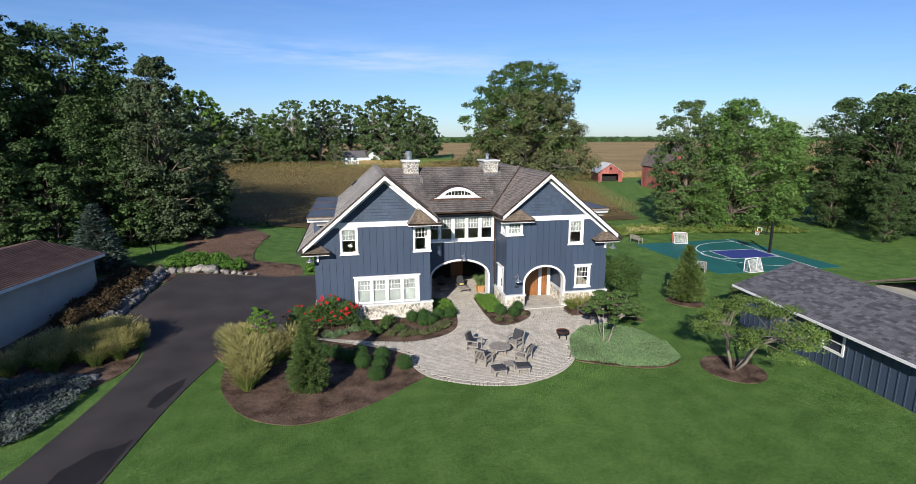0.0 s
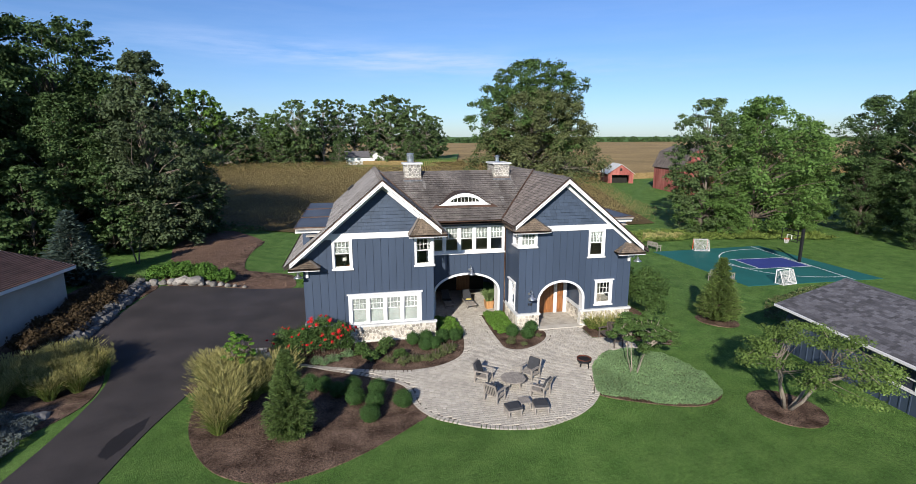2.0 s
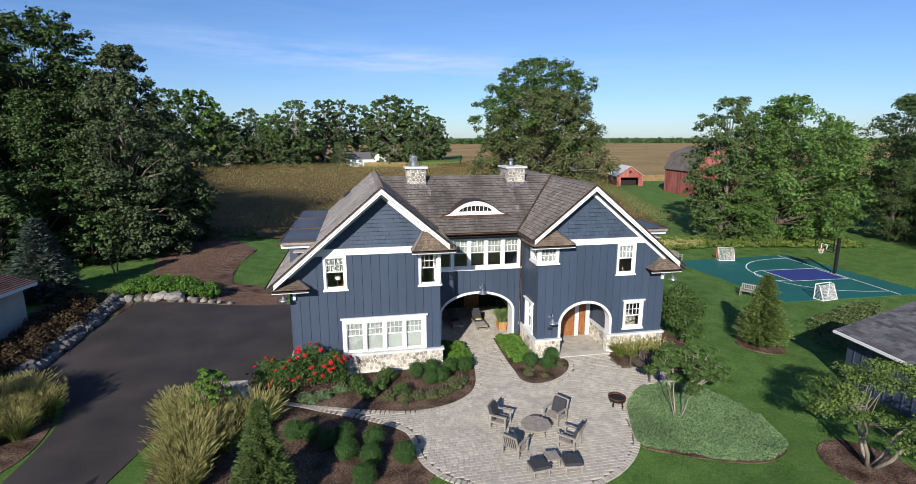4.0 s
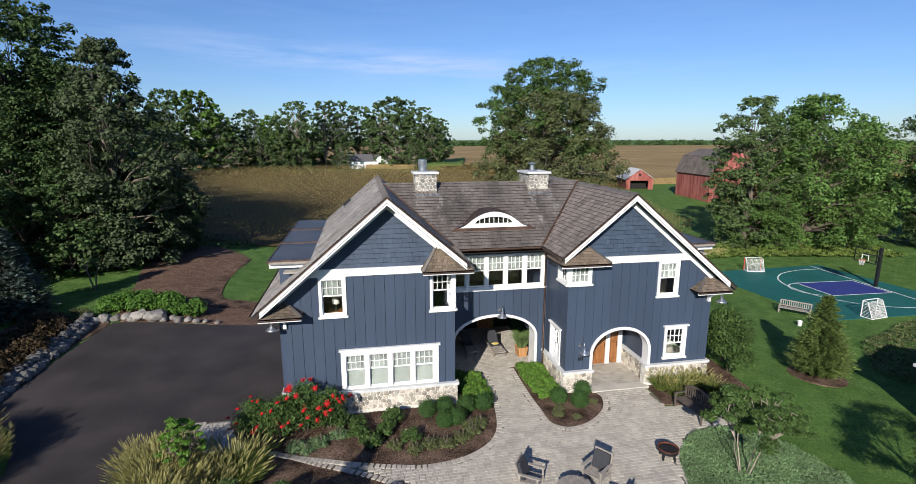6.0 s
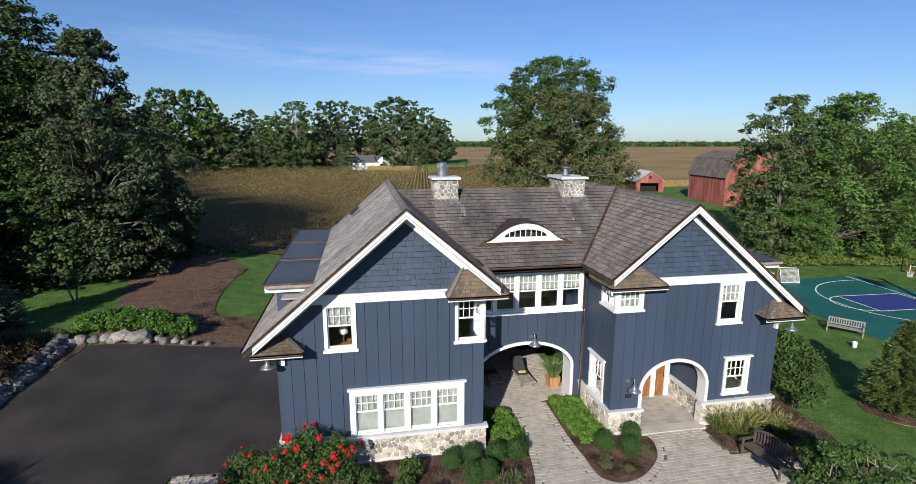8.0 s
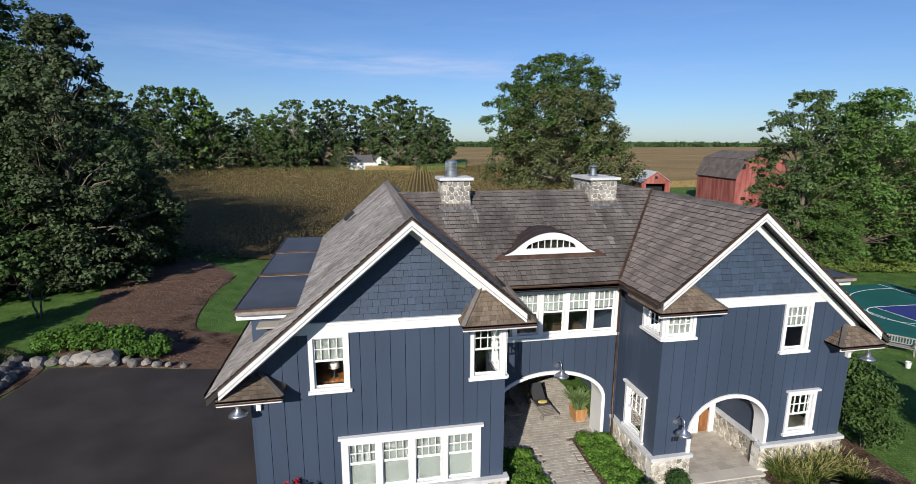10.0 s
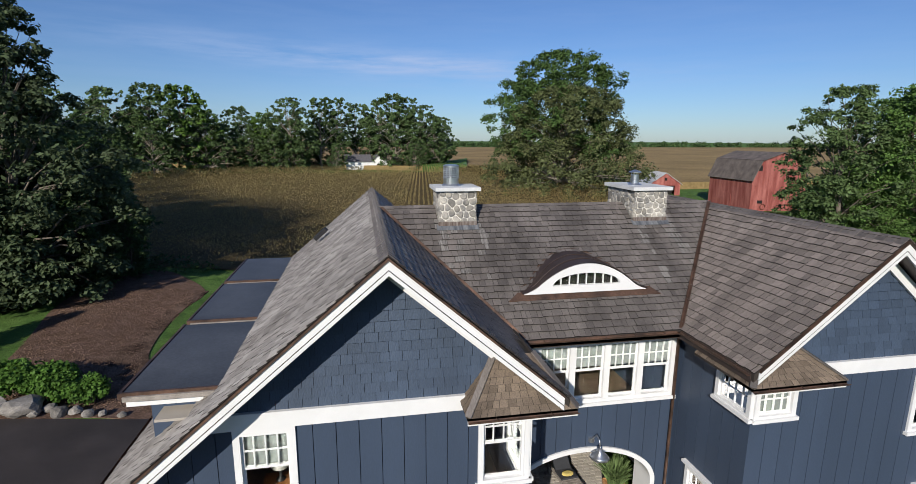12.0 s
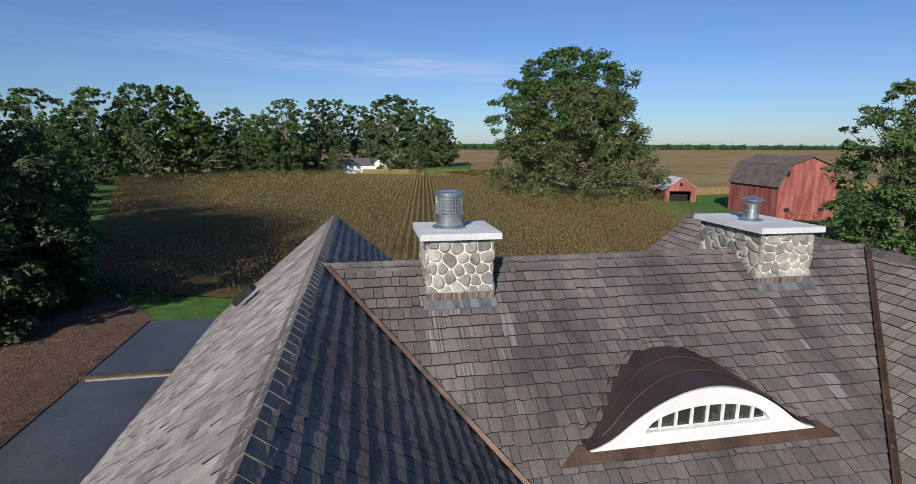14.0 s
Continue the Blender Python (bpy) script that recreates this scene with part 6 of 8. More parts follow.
ARC = curve([(43.3, 50.9), (41.0, 50.9), (38.4, 50.1), (36.4, 48.2), (35.7, 45.6), (36.2, 43.0), (37.9, 41.0), (40.0, 40.1), (42.3, 39.7)], False)
strip("line", ARC, .09, "line", .041)
strip("line", [(37.15 + 1.75 * math.cos(a), 45.4 + 1.75 * math.sin(a)) for a in np.linspace(math.pi / 2, math.pi * 1.5, 15)], .09, "line", .044)
hz = height(42.8, 45.1)
hoop = thing("basketball_hoop", "black basketball hoop on a square post with a glass backboard", "basketball hoop", (42.85, 45.1, hz))
part("post", Mesh().box(42.74, 42.96, 45.0, 45.2, hz, hz + 3.3), "iron", hoop)
part("arm", Mesh().beam((42.75, 44.9, hz + 2.6), (41.35, 44.8, hz + 2.9), .06, .08).beam((42.75, 45.3, hz + 2.6), (41.35, 45.3, hz + 2.9), .06, .08).beam((42.75, 45.1, hz + 2.1), (41.35, 45.05, hz + 2.5), .06, .08), "iron", hoop)
part("backboard", Mesh().box(41.3, 41.32, 44.15, 45.95, hz + 2.25, hz + 3.3), "glass", hoop, "clear backboard")
part("backboard_frame", Mesh().box(41.28, 41.34, 44.10, 44.16, hz + 2.2, hz + 3.35).box(41.28, 41.34, 45.94, 46.0, hz + 2.2, hz + 3.35).box(41.28, 41.34, 44.16, 45.94, hz + 2.2, hz + 2.26).box(41.28, 41.34, 44.16, 45.94, hz + 3.29, hz + 3.35), "iron", hoop)
part("target_square", Mesh().box(41.275, 41.3, 44.75, 45.35, hz + 2.78, hz + 2.82).box(41.275, 41.3, 44.75, 44.8, hz + 2.4, hz + 2.8).box(41.275, 41.3, 45.3, 45.35, hz + 2.4, hz + 2.8), "line", hoop)
rim_c = (41.02, 45.05, hz + 2.42)
part("rim", Mesh().tube([(rim_c[0] + .23 * math.cos(a), rim_c[1] + .23 * math.sin(a), rim_c[2]) for a in np.linspace(0, 2 * math.pi, 19)], [.016] * 19, 6), "red", hoop)
nm = Mesh()
for a in np.linspace(0, 2 * math.pi, 13)[:-1]:
    for s in (-1, 1):
        nm.beam((rim_c[0] + .23 * math.cos(a), rim_c[1] + .23 * math.sin(a), rim_c[2]), (rim_c[0] + .13 * math.cos(a + s * .5), rim_c[1] + .13 * math.sin(a + s * .5), rim_c[2] - .42), .012, .012)
part("net", nm, "net", hoop)


def goal(x, y, rz, paint, label):
    z = height(x, y) + .03
    g = thing("hockey_goal", label, "goal", (x, y, z), "goals on the court", rz=rz)
    fr = Mesh()
    for s in (-.75, .75):
        part("goal_post", Mesh().tube([(s, 0, 0), (s, 0, 1.15)], [.035, .035], 8), paint, g, world_coords=False)
        fr.tube([(s, .75, .02), (s, 0, .02)], [.03, .03], 6).tube([(s, .75, .02), (s, .3, 1.12), (s, 0, 1.15)], [.025] * 3, 6)
    fr.tube([(-.75, 0, 1.15), (.75, 0, 1.15)], [.035, .035], 6).tube([(-.75, .75, .02), (.75, .75, .02)], [.03, .03], 6)
    part("goal_frame", fr, "trim", g, world_coords=False)
    nt = Mesh()
    for k in range(21):
        s = -.74 + 1.48 * k / 20
        nt.beam((s, .74, .03), (s, .28, 1.1), .014, .014)
    for k in range(12):
        t = k / 11
        nt.beam((-.74, .74 - .46 * t, .03 + 1.07 * t), (.74, .74 - .46 * t, .03 + 1.07 * t), .014, .014)
        for s in (-.75, .75):
            nt.beam((s, .74 - .46 * t, .03 + 1.07 * t), (s, .02, .03 + 1.07 * t), .014, .014)
    part("goal_net", nt, "net", g, world_coords=False)


bucket = thing("bucket", "small white plastic bucket on the grass beside the court", "bucket", (29.0, 38.4, height(29.0, 38.4)))
part("body", Mesh().lathe((0, 0, 0), [(.11, 0), (.14, .32), (.15, .33), (.15, .35), (.13, .35), (.10, .03), (.0, .03)], 16), "trim", bucket, world_coords=False)
part("handle", Mesh().tube([(.145 * math.cos(a), 0, .34 + .12 * math.sin(a)) for a in np.linspace(0, math.pi, 9)], [.006] * 9, 5), "iron", bucket, world_coords=False)
goal(36.85, 51.9, 165, "red", "small hockey goal with red posts and a white net")
goal(35.5, 39.35, 188, "trim", "small white hockey goal with a white net")


def slat_bench(x, y, z, rz, L, label, material="teak", arch=0.0):
    """A garden bench with slatted seat and back; its front faces local -y."""
    b = thing("bench", label, "bench", (x, y, z), "garden benches", rz=rz)
    for sx in (-L / 2, L / 2 - .06):
        part("leg", Mesh().box(sx, sx + .06, -.28, -.22, 0, .62), material, b, world_coords=False)
        part("leg", Mesh().box(sx, sx + .06, .22, .28, 0, .9), material, b, world_coords=False)
        part("armrest", Mesh().box(sx - .01, sx + .07, -.32, .26, .62, .66), material, b, world_coords=False)
    for k in range(5):
        part("seat_slat", Mesh().box(-L / 2, L / 2, -.28 + k * .105, -.19 + k * .105, .40, .43), material, b, world_coords=False)
    rise = lambda u: arch * (1 - (2 * u / L) ** 2)
    rail = Mesh()
    for k in range(12):
        u0, u1 = -L / 2 + L * k / 12, -L / 2 + L * (k + 1) / 12
        rail.prism([(u0, .23, .84 + rise(u0)), (u1, .23, .84 + rise(u1)), (u1, .23, .92 + rise(u1)), (u0, .23, .92 + rise(u0))], (0, .04, 0))
    part("back_rail", rail, material, b, world_coords=False)
    part("back_rail", Mesh().box(-L / 2, L / 2, .23, .27, .48, .54), material, b, world_coords=False)
    n = int(L / .12)
    for k in range(n):
        s = -L / 2 + (k + .5) * L / n
        part("back_slat", Mesh().box(s - .025, s + .025, .235, .265, .54, .85 + rise(s)), material, b, world_coords=False)
    return b


slat_bench(30.55, 40.45, height(30.55, 40.45), -52, 1.9, "weathered grey teak bench beside the sports court")
slat_bench(32.0, 52.9, height(32, 52.9), 100, 1.5, "weathered grey teak bench at the court corner")
slat_bench(14.22, 28.6, 0.03, -86, 1.65, "dark weathered bench with an arched back on the terrace edge", "teak_dark", .22)

# ---- plants ----


def leaf_cloud(centres, radii, count, size, squash=1.0, shell=0.55, aspect=0.55, droop=0.0, loose=0.0):
    """Many small leaves, as pointed quads, scattered in the outer part of blobs. Arrays for fast_mesh."""
    centres, radii = np.asarray(centres, float), np.asarray(radii, float)
    wts = radii ** 2
    pick = rng.choice(len(centres), count, p=wts / wts.sum())
    d = rng.normal(size=(count, 3))
    d /= np.linalg.norm(d, axis=1)[:, None]
    r = radii[pick] * (shell + (1 - shell) * rng.random(count) ** 0.6) * rng.uniform(0.85, 1.12, count)
    if loose:
        r = radii[pick] * np.minimum(np.abs(rng.normal(scale=loose, size=count)) + .12, 1.9)
    c = centres[pick] + d * r[:, None] * np.array([1, 1, squash])
    nrm = d * (.6 if loose else 1.0) + rng.normal(scale=0.55, size=(count, 3)) + np.array([0, 0, 0.35])
    nrm /= np.linalg.norm(nrm, axis=1)[:, None]
    t = np.cross(nrm, rng.normal(size=(count, 3)) + np.array([0, 0, -droop * 3]))
    t /= np.linalg.norm(t, axis=1)[:, None] + 1e-9
    b = np.cross(nrm, t)
    s = size * rng.uniform(0.6, 1.35, count)[:, None]
    v = np.stack([c - b * s, c + t * s * aspect, c + b * s, c - t * s * aspect], 1).reshape(-1, 3)
    return v, np.arange(count * 4).reshape(-1, 4)


def sprays(centres, radii, count, size, aspect=0.55, flat=0.62, fill=0.3):
    """Leaves on flattened sprays: each clump is several smaller cushions, leafy on top and hollow below, so that lit tops stand over dark gaps."""
    centres, radii = np.asarray(centres, float), np.asarray(radii, float)
    n = len(centres)
    sub_d = rng.normal(size=(n, 7, 3))
    sub_d /= np.linalg.norm(sub_d, axis=2)[:, :, None]
    sub_c = centres[:, None] + sub_d * (radii * 0.72)[:, None, None] * np.array([1, 1, .6])
    sub_r = radii[:, None] * rng.uniform(.40, .74, (n, 7))
    pick = rng.choice(n, count, p=radii ** 2 / (radii ** 2).sum())
    j = rng.integers(0, 7, count)
    d = rng.normal(size=(count, 3))
    d[:, 2] = np.where(rng.random(count) < .72, np.abs(d[:, 2]), d[:, 2])
    d /= np.linalg.norm(d, axis=1)[:, None]
    r = sub_r[pick, j] * np.where(rng.random(count) < fill, rng.random(count), rng.uniform(.78, 1.12, count)) * (1 + .25 * np.abs(rng.normal(size=count)) * (rng.random(count) < .15))
    c = sub_c[pick, j] + d * r[:, None] * np.array([1, 1, flat])
    nrm = d + np.array([0, 0, .45]) + rng.normal(scale=.38, size=(count, 3))
    nrm /= np.linalg.norm(nrm, axis=1)[:, None]
    t = np.cross(nrm, rng.normal(size=(count, 3)))
    t /= np.linalg.norm(t, axis=1)[:, None] + 1e-9
    b = np.cross(nrm, t)
    s = size * rng.uniform(0.6, 1.35, count)[:, None]
    v = np.stack([c - b * s, c + t * s * aspect, c + b * s, c - t * s * aspect], 1).reshape(-1, 3)
    return v, np.arange(count * 4).reshape(-1, 4)


def crown_share(shape, f):
    """Crown radius at the share f of its height."""
    if shape == "round":
        return math.sin(math.pi * min(1, 0.16 + 0.80 * f)) ** 0.7
    if shape == "dome":
        return (1 - f ** 3.6) ** 0.5
    if shape == "tall":
        return 0.5 + 0.5 * math.sin(math.pi * (0.1 + 0.85 * f))
    if shape == "pointed":
        return min(1.0, .55 + 1.6 * f) * (1 - f) ** .75 + .07
    return 1.02 - 0.75 * f


def tree_meshes(h, spread, leaf, bark, seed, leaves=9000, size=0.22, bare=0.25, blobs=34, lean=0.0, shape="round", clump=1.0, flat=0.62, fill=0.3):
    """Trunk and crown meshes of a tree of height h and crown width spread: limbs that end in leafy clumps, with gaps between."""
    rnd = random.Random(seed)
    trunk = Mesh()
    top = h * (0.62 if shape not in ("tall", "pointed") else 0.85)
    pts = [Vector((0, 0, -0.3))]
    for i in range(1, 7):
        pts.append(Vector((lean * i / 6 + rnd.uniform(-.02, .02) * h, rnd.uniform(-.02, .02) * h, top * i / 6)))
    r0 = 0.014 * h + 0.05
    trunk.tube(pts, [r0 * (1.25 if i == 0 else 1 - 0.8 * i / 6) for i in range(7)], 8)
    # a few leading masses give the crown its uneven outline
    lobes = [(rnd.uniform(0, 6.28), rnd.uniform(.1, 1.0), rnd.uniform(.12, .34)) for _ in range(9)]
    cs, rs = [], []
    for k in range(blobs):
        f = (k + 0.5) / blobs
        prof = crown_share(shape, f)
        a = k * 2.39996 + rnd.uniform(-.6, .6)
        bulge = 1.0 + sum(w * math.cos(a - la) * math.exp(-((f - lf) / .22) ** 2) for la, lf, w in lobes)
        br = spread * rnd.choice((.05, .06, .07, .085, .11)) * clump * (0.6 + .5 * prof)
        rad = max(0.0, spread / 2 * prof * bulge - br * .6) * (rnd.random() ** 0.36)
        z = h * (bare + (1 - bare) * f)
        c = Vector((rad * math.cos(a) + lean * f, rad * math.sin(a), min(z + rnd.uniform(-.03, .03) * h, h - br * 0.7)))
        cs.append(c)
        rs.append(br)
        if k % 3 == 0:
            j = min(6, max(1, int(6 * c.z / top * 0.72)))
            s = pts[j]
            mid = s.lerp(c, 0.5) + Vector((rnd.uniform(-.03, .03) * h, rnd.uniform(-.03, .03) * h, 0.04 * h))
            q = r0 * 0.42 * (1 - 0.6 * f)
            trunk.tube([s, mid, c], [q, q * .6, q * .2], 5, False)
    v, f = sprays(cs, rs, leaves, size, flat=flat, fill=fill)
    return trunk.mesh("trunk", bark, True), fast_mesh("crown", v, f, leaf)


def tree(at, meshes, label, rz=0.0, s=1.0, group="", sz=None):
    t = thing("tree", label, "tree", at, group, rz=rz)
    part("trunk", meshes[0], "trunk", t, world_coords=False)
    part("crown", meshes[1], "leaf_mid", t, world_coords=False)
    t.scale = (s, s, sz or s)
    return t


def on(x, y, dz=0.0):
    return (x, y, height(x, y) + dz)


T_DARK = [tree_meshes(20, 13, "leaf_dark", "trunk", 11 + i, 26000, 0.17, 0.06, 190, flat=.8, fill=.42) for i in range(3)]
T_FAR = [tree_meshes(20, 14, "leaf_dark", "trunk", 15 + i, 7000, 0.38, 0.06, 130) for i in range(3)]
T_MID = [tree_meshes(18, 15, "leaf_far", "trunk_grey", 21 + i, 8500, 0.33, 0.06, 230, clump=.6, flat=.85, fill=.55) for i in range(3)]
T_TALL = [tree_meshes(20, 10, "leaf_far", "trunk_grey", 31 + i, 5500, 0.31, 0.32, 130, shape="tall", clump=.62, flat=.85, fill=.55) for i in range(2)]
T_LIGHT = [tree_meshes(16, 13, "leaf_fresh", "trunk", 41 + i, 32000, 0.15, 0.02, 240, clump=.9, flat=.85, fill=.45) for i in range(2)]
T_OPEN = tree_meshes(17, 11, "leaf_open", "trunk_mid", 45, 30000, 0.15, 0.02, 190, shape="round", clump=.85, flat=.85, fill=.45)
T_YOUNG = [tree_meshes(16, 14, "leaf_light", "trunk", 47 + i, 7500, 0.33, 0.06, 190, clump=.6, flat=.85, fill=.55) for i in range(2)]
BIG = tree_meshes(22, 31, "leaf_olive", "trunk_grey", 58, 52000, 0.26, 0.0, 300, shape="dome", clump=0.6, flat=1.15)
BACK = tree_meshes(30, 32, "leaf_mid", "trunk", 64, 46000, 0.29, 0.24, 260, shape="dome", clump=0.66, flat=.75, fill=.4)
FEATHER = tree_meshes(18.3, 15.5, "leaf_grey", "trunk_mid", 71, 46000, 0.15, 0.03, 300, shape="pointed", clump=.62, flat=.85)
TOWER = [tree_meshes(24.0, 17, "leaf_dark", "trunk", 81 + i, 42000, 0.20, 0.14, 240, shape="tall", clump=.8, flat=.75, fill=.42) for i in range(2)]
tree(on(44.0, 126), BIG, "huge spreading field tree with drooping olive-green foliage among the corn")
tree(on(44.8, 132), BACK, "tall dark green field tree standing among the corn")
tree(on(-19.0, 57.4), FEATHER, "feathery grey-green tree at the corner of the wood", 20)
tree(on(-28.0, 62), TOWER[0], "very tall dark broadleaf tree at the edge of the wood", 40, .9)
tree(on(-36.5, 58), TOWER[1], "very tall dark broadleaf tree at the edge of the wood", 130)
# dark wood to the left of the drive
for i, (x, y, s, k) in enumerate([(-37, 47, 1.08, 0), (-25.3, 56, .72, 1), (-24, 61, .86, 0), (-43, 52, 1.15, 1), (-22.5, 63, 0.66, 1), (-27, 70, 0.8, 2), (-41, 38, 1.05, 0), (-47, 62, 1.1, 2), (-36, 68, 1.0, 0), (-31, 50, 0.66, 2)]):
    tree(on(x, y), (T_DARK if y < 64 and x > -42 else T_FAR)[k], "tall dark broadleaf tree at the edge of the wood", 50 * i, s, "dark wood beside the drive")
for i, (x, y, s) in enumerate([(-25.5, 50.5, .42), (-21.5, 55, .42), (-19, 57, .38), (-28, 48, .36), (-17.3, 60.5, .34), (-22.6, 59, .5)]):
    tree(on(x, y), T_FAR[i % 3], "low bushy tree in front of the wood", 80 * i, s, "undergrowth of the wood")
# unseen trees nearer than the wood, added to cast shade beside the drive
for i, (x, y, s, k) in enumerate([(-38, 13, .8, 0), (-27.7, 3.3, .8, 2)]):
    tree(on(x, y), T_FAR[k], "unseen tall tree, added to cast shade on the left beds", 95 * i, s, "trees beside the garage")
for i, (x, y, s) in enumerate([(-15.5, 63.5, .26), (-17.5, 65.5, .34), (-19.5, 69, .4), (-22, 74, .4), (-26, 80, .45), (-30, 88, .5), (-35, 97, .55), (-40, 108, .6), (-44, 120, .6), (-50, 133, .7), (-57, 146, .8), (-25, 71, .6), (-32, 78, .8), (-38, 88, .9)]):
    tree(on(x, y), T_FAR[i % 3], "bushy tree along the edge of the corn", 80 * i, s, "trees along the corn")
# trees beyond the court
for i, (x, y, s, k) in enumerate([(50.2, 60.5, 1.05, 1), (53, 65, 1.0, 0), (60, 63, 0.88, 1), (46.5, 58.8, 0.5, 1), (45.5, 62.0, .62, 0), (55, 59, .5, 0)]):
    tree(on(x, y), T_LIGHT[k], "full green tree beyond the ball court", 70 * i, s, "trees beyond the court")
for i, (x, y, s, k) in enumerate([(67, 60, 0.86, 0), (65, 51, 0.84, 1), (73, 54, 0.95, 2), (70, 44, 0.95, 1), (78, 62, 0.9, 0), (76, 47, 1.0, 2), (62, 56, .5, 1), (60, 47, .4, 2), (66, 40, .85, 0)]):
    tree(on(x, y), (T_DARK if x < 71 else T_FAR)[k], "shaded tree behind the ball court", 65 * i, s, "trees behind the court")
tree(on(43.6, 61.2), T_OPEN, "open grey-green tree beyond the ball court", 30, .98)
# tree line across the field
LINE = [(-66, 178, 25, "m"), (-58, 186, 27, "m"), (-50, 192, 27, "y"), (-44, 190, 22, "d"), (-37, 205, 22, "m"), (-76, 172, 24, "m"), (-30, 205, 20, "y"), (-21, 204, 25, "m"), (-26, 200, 17, "d"), (-12, 214, 26, "t"), (-6, 216, 26, "t"),
        (0, 226, 25, "t"), (9, 220, 26, "t"), (14, 214, 28, "m"), (19, 218, 27, "t"), (24, 214, 24, "m"), (29, 216, 20, "m"), (33, 220, 20, "t"), (-17, 203, 14, "m"), (21, 208, 12, "m"), (-86, 165, 24, "d"), (-97, 158, 25, "d"), (-82, 150, 20, "m"), (-41, 198, 16, "m"), (-33, 198, 13, "m"),
        (-9, 224, 20, "d"), (5, 228, 20, "d"), (-15, 224, 20, "d"), (-70, 200, 22, "d"), (-48, 210, 20, "d"), (-54, 176, 17, "d"), (-62, 170, 15, "m"), (-6.5, 206, 10, "m"), (28, 224, 18, "d"), (11, 232, 20, "d"), (-24, 222, 20, "d")]
for i, (x, y, h, k) in enumerate(LINE):
    src, base = {"m": (T_MID, 18), "y": (T_YOUNG, 16), "t": (T_TALL, 20), "d": (T_MID, 20)}[k]
    tree(on(x, y), src[i % len(src)], "tree in the line across the corn field", 40 * i, .97 * h / base, "tree line across the field")
# far woods on the horizon
cs, rs = [], []
for i in range(420):
    x = -700 + 2100 * i / 420 + random.uniform(-3, 3)
    y = 760 + 0.12 * x + random.uniform(-25, 25)
    r = random.uniform(4, 7)
    cs.append((x, y, random.uniform(2, 6)))
    rs.append(r)
v, f = leaf_cloud(cs, rs, 26000, 1.7, 0.9, 0.3)
tagged(new("far_woods", fast_mesh("far_woods", v, f, "leaf_dark")), "low band of dark woods along the horizon", "woods", kind="stuff")

# ---- garden plants ----


def blades(n, r, h, spread, width, tip=0.0, seed=0):
    """Arching grass blades from a tuft of radius r: arrays of quads."""
    g = np.random.default_rng(seed)
    a, a2 = g.uniform(0, 2 * math.pi, n), g.uniform(0, 2 * math.pi, n)
    rr = r * np.sqrt(g.random(n))
    base = np.stack([rr * np.cos(a), rr * np.sin(a), np.zeros(n)], 1)
    hh = h * g.uniform(.65, 1.12, n)
    out = spread * g.uniform(.15, 1.0, n)
    d = np.stack([np.cos(a + g.normal(scale=.5, size=n)), np.sin(a + g.normal(scale=.5, size=n)), np.zeros(n)], 1)
    mid = base + d * (out * .4)[:, None] + np.array([0, 0, 1]) * (hh * .68)[:, None]
    top = base + d * out[:, None] + np.array([0, 0, 1]) * hh[:, None]
    w = width * g.uniform(.6, 1.3, n)
    s = np.stack([-np.sin(a2), np.cos(a2), np.zeros(n)], 1)
    W = s * w[:, None]
    q1 = np.stack([base - W, base + W, mid + W, mid - W], 1)
    q2 = np.stack([mid - W, mid + W, top + W * .25, top - W * .25], 1)
    v = np.concatenate([q1, q2]).reshape(-1, 3)
    if tip:
        pw = s * (w * tip)[:, None]
        up = (top - mid) / np.linalg.norm(top - mid, axis=1)[:, None]
        p = np.stack([top - up * .05, top + up * .09 - pw, top + up * .22, top + up * .09 + pw], 1).reshape(-1, 3)
        return v, p
    return v, None


def quads(name, v, material):
    return fast_mesh(name, v, np.arange(len(v)).reshape(-1, 4), material)


def grass_clump_meshes(h, r, n, seed, blade="grass_green", plume="straw", heads=.6):
    """A tuft of arching blades with thin stalks that carry short bushy seed heads."""
    v, _ = blades(n, r * .38, h * .72, r * 1.15, .010, 0, seed)
    v2, p = blades(int(n * heads), r * .38, h * .95, r * 1.1, .0035, 5.5, seed + 1)
    p2 = p.reshape(-1, 4, 3)
    mid = p2.mean(1, keepdims=True)
    turned = mid + (p2 - mid)[:, :, [1, 0, 2]] * np.array([-1, 1, 1])
    turned[:, 0], turned[:, 2] = p2[:, 0], p2[:, 2]
    return quads("leaf_blades", v, blade), quads("plumes", np.concatenate([v2, p, turned.reshape(-1, 3)]), plume)


FOUNTAIN = [grass_clump_meshes(1.4, .75, 800, 100 + i) for i in range(3)]
LOWGRASS = [grass_clump_meshes(.8, .6, 700, 110 + i, "grass_green", "straw", .12) for i in range(2)]


def grass_clump(x, y, meshes, label, group, s=1.0, rz=0.0):
    t = thing("ornamental_grass", label, "grass", on(x, y, .03), group, rz=rz)
    part("leaf_blades", meshes[0], "grass_green", t, world_coords=False)
    part("plumes", meshes[1], "straw", t, "straw-coloured seed heads", world_coords=False)
    t.scale = (s, s, s)


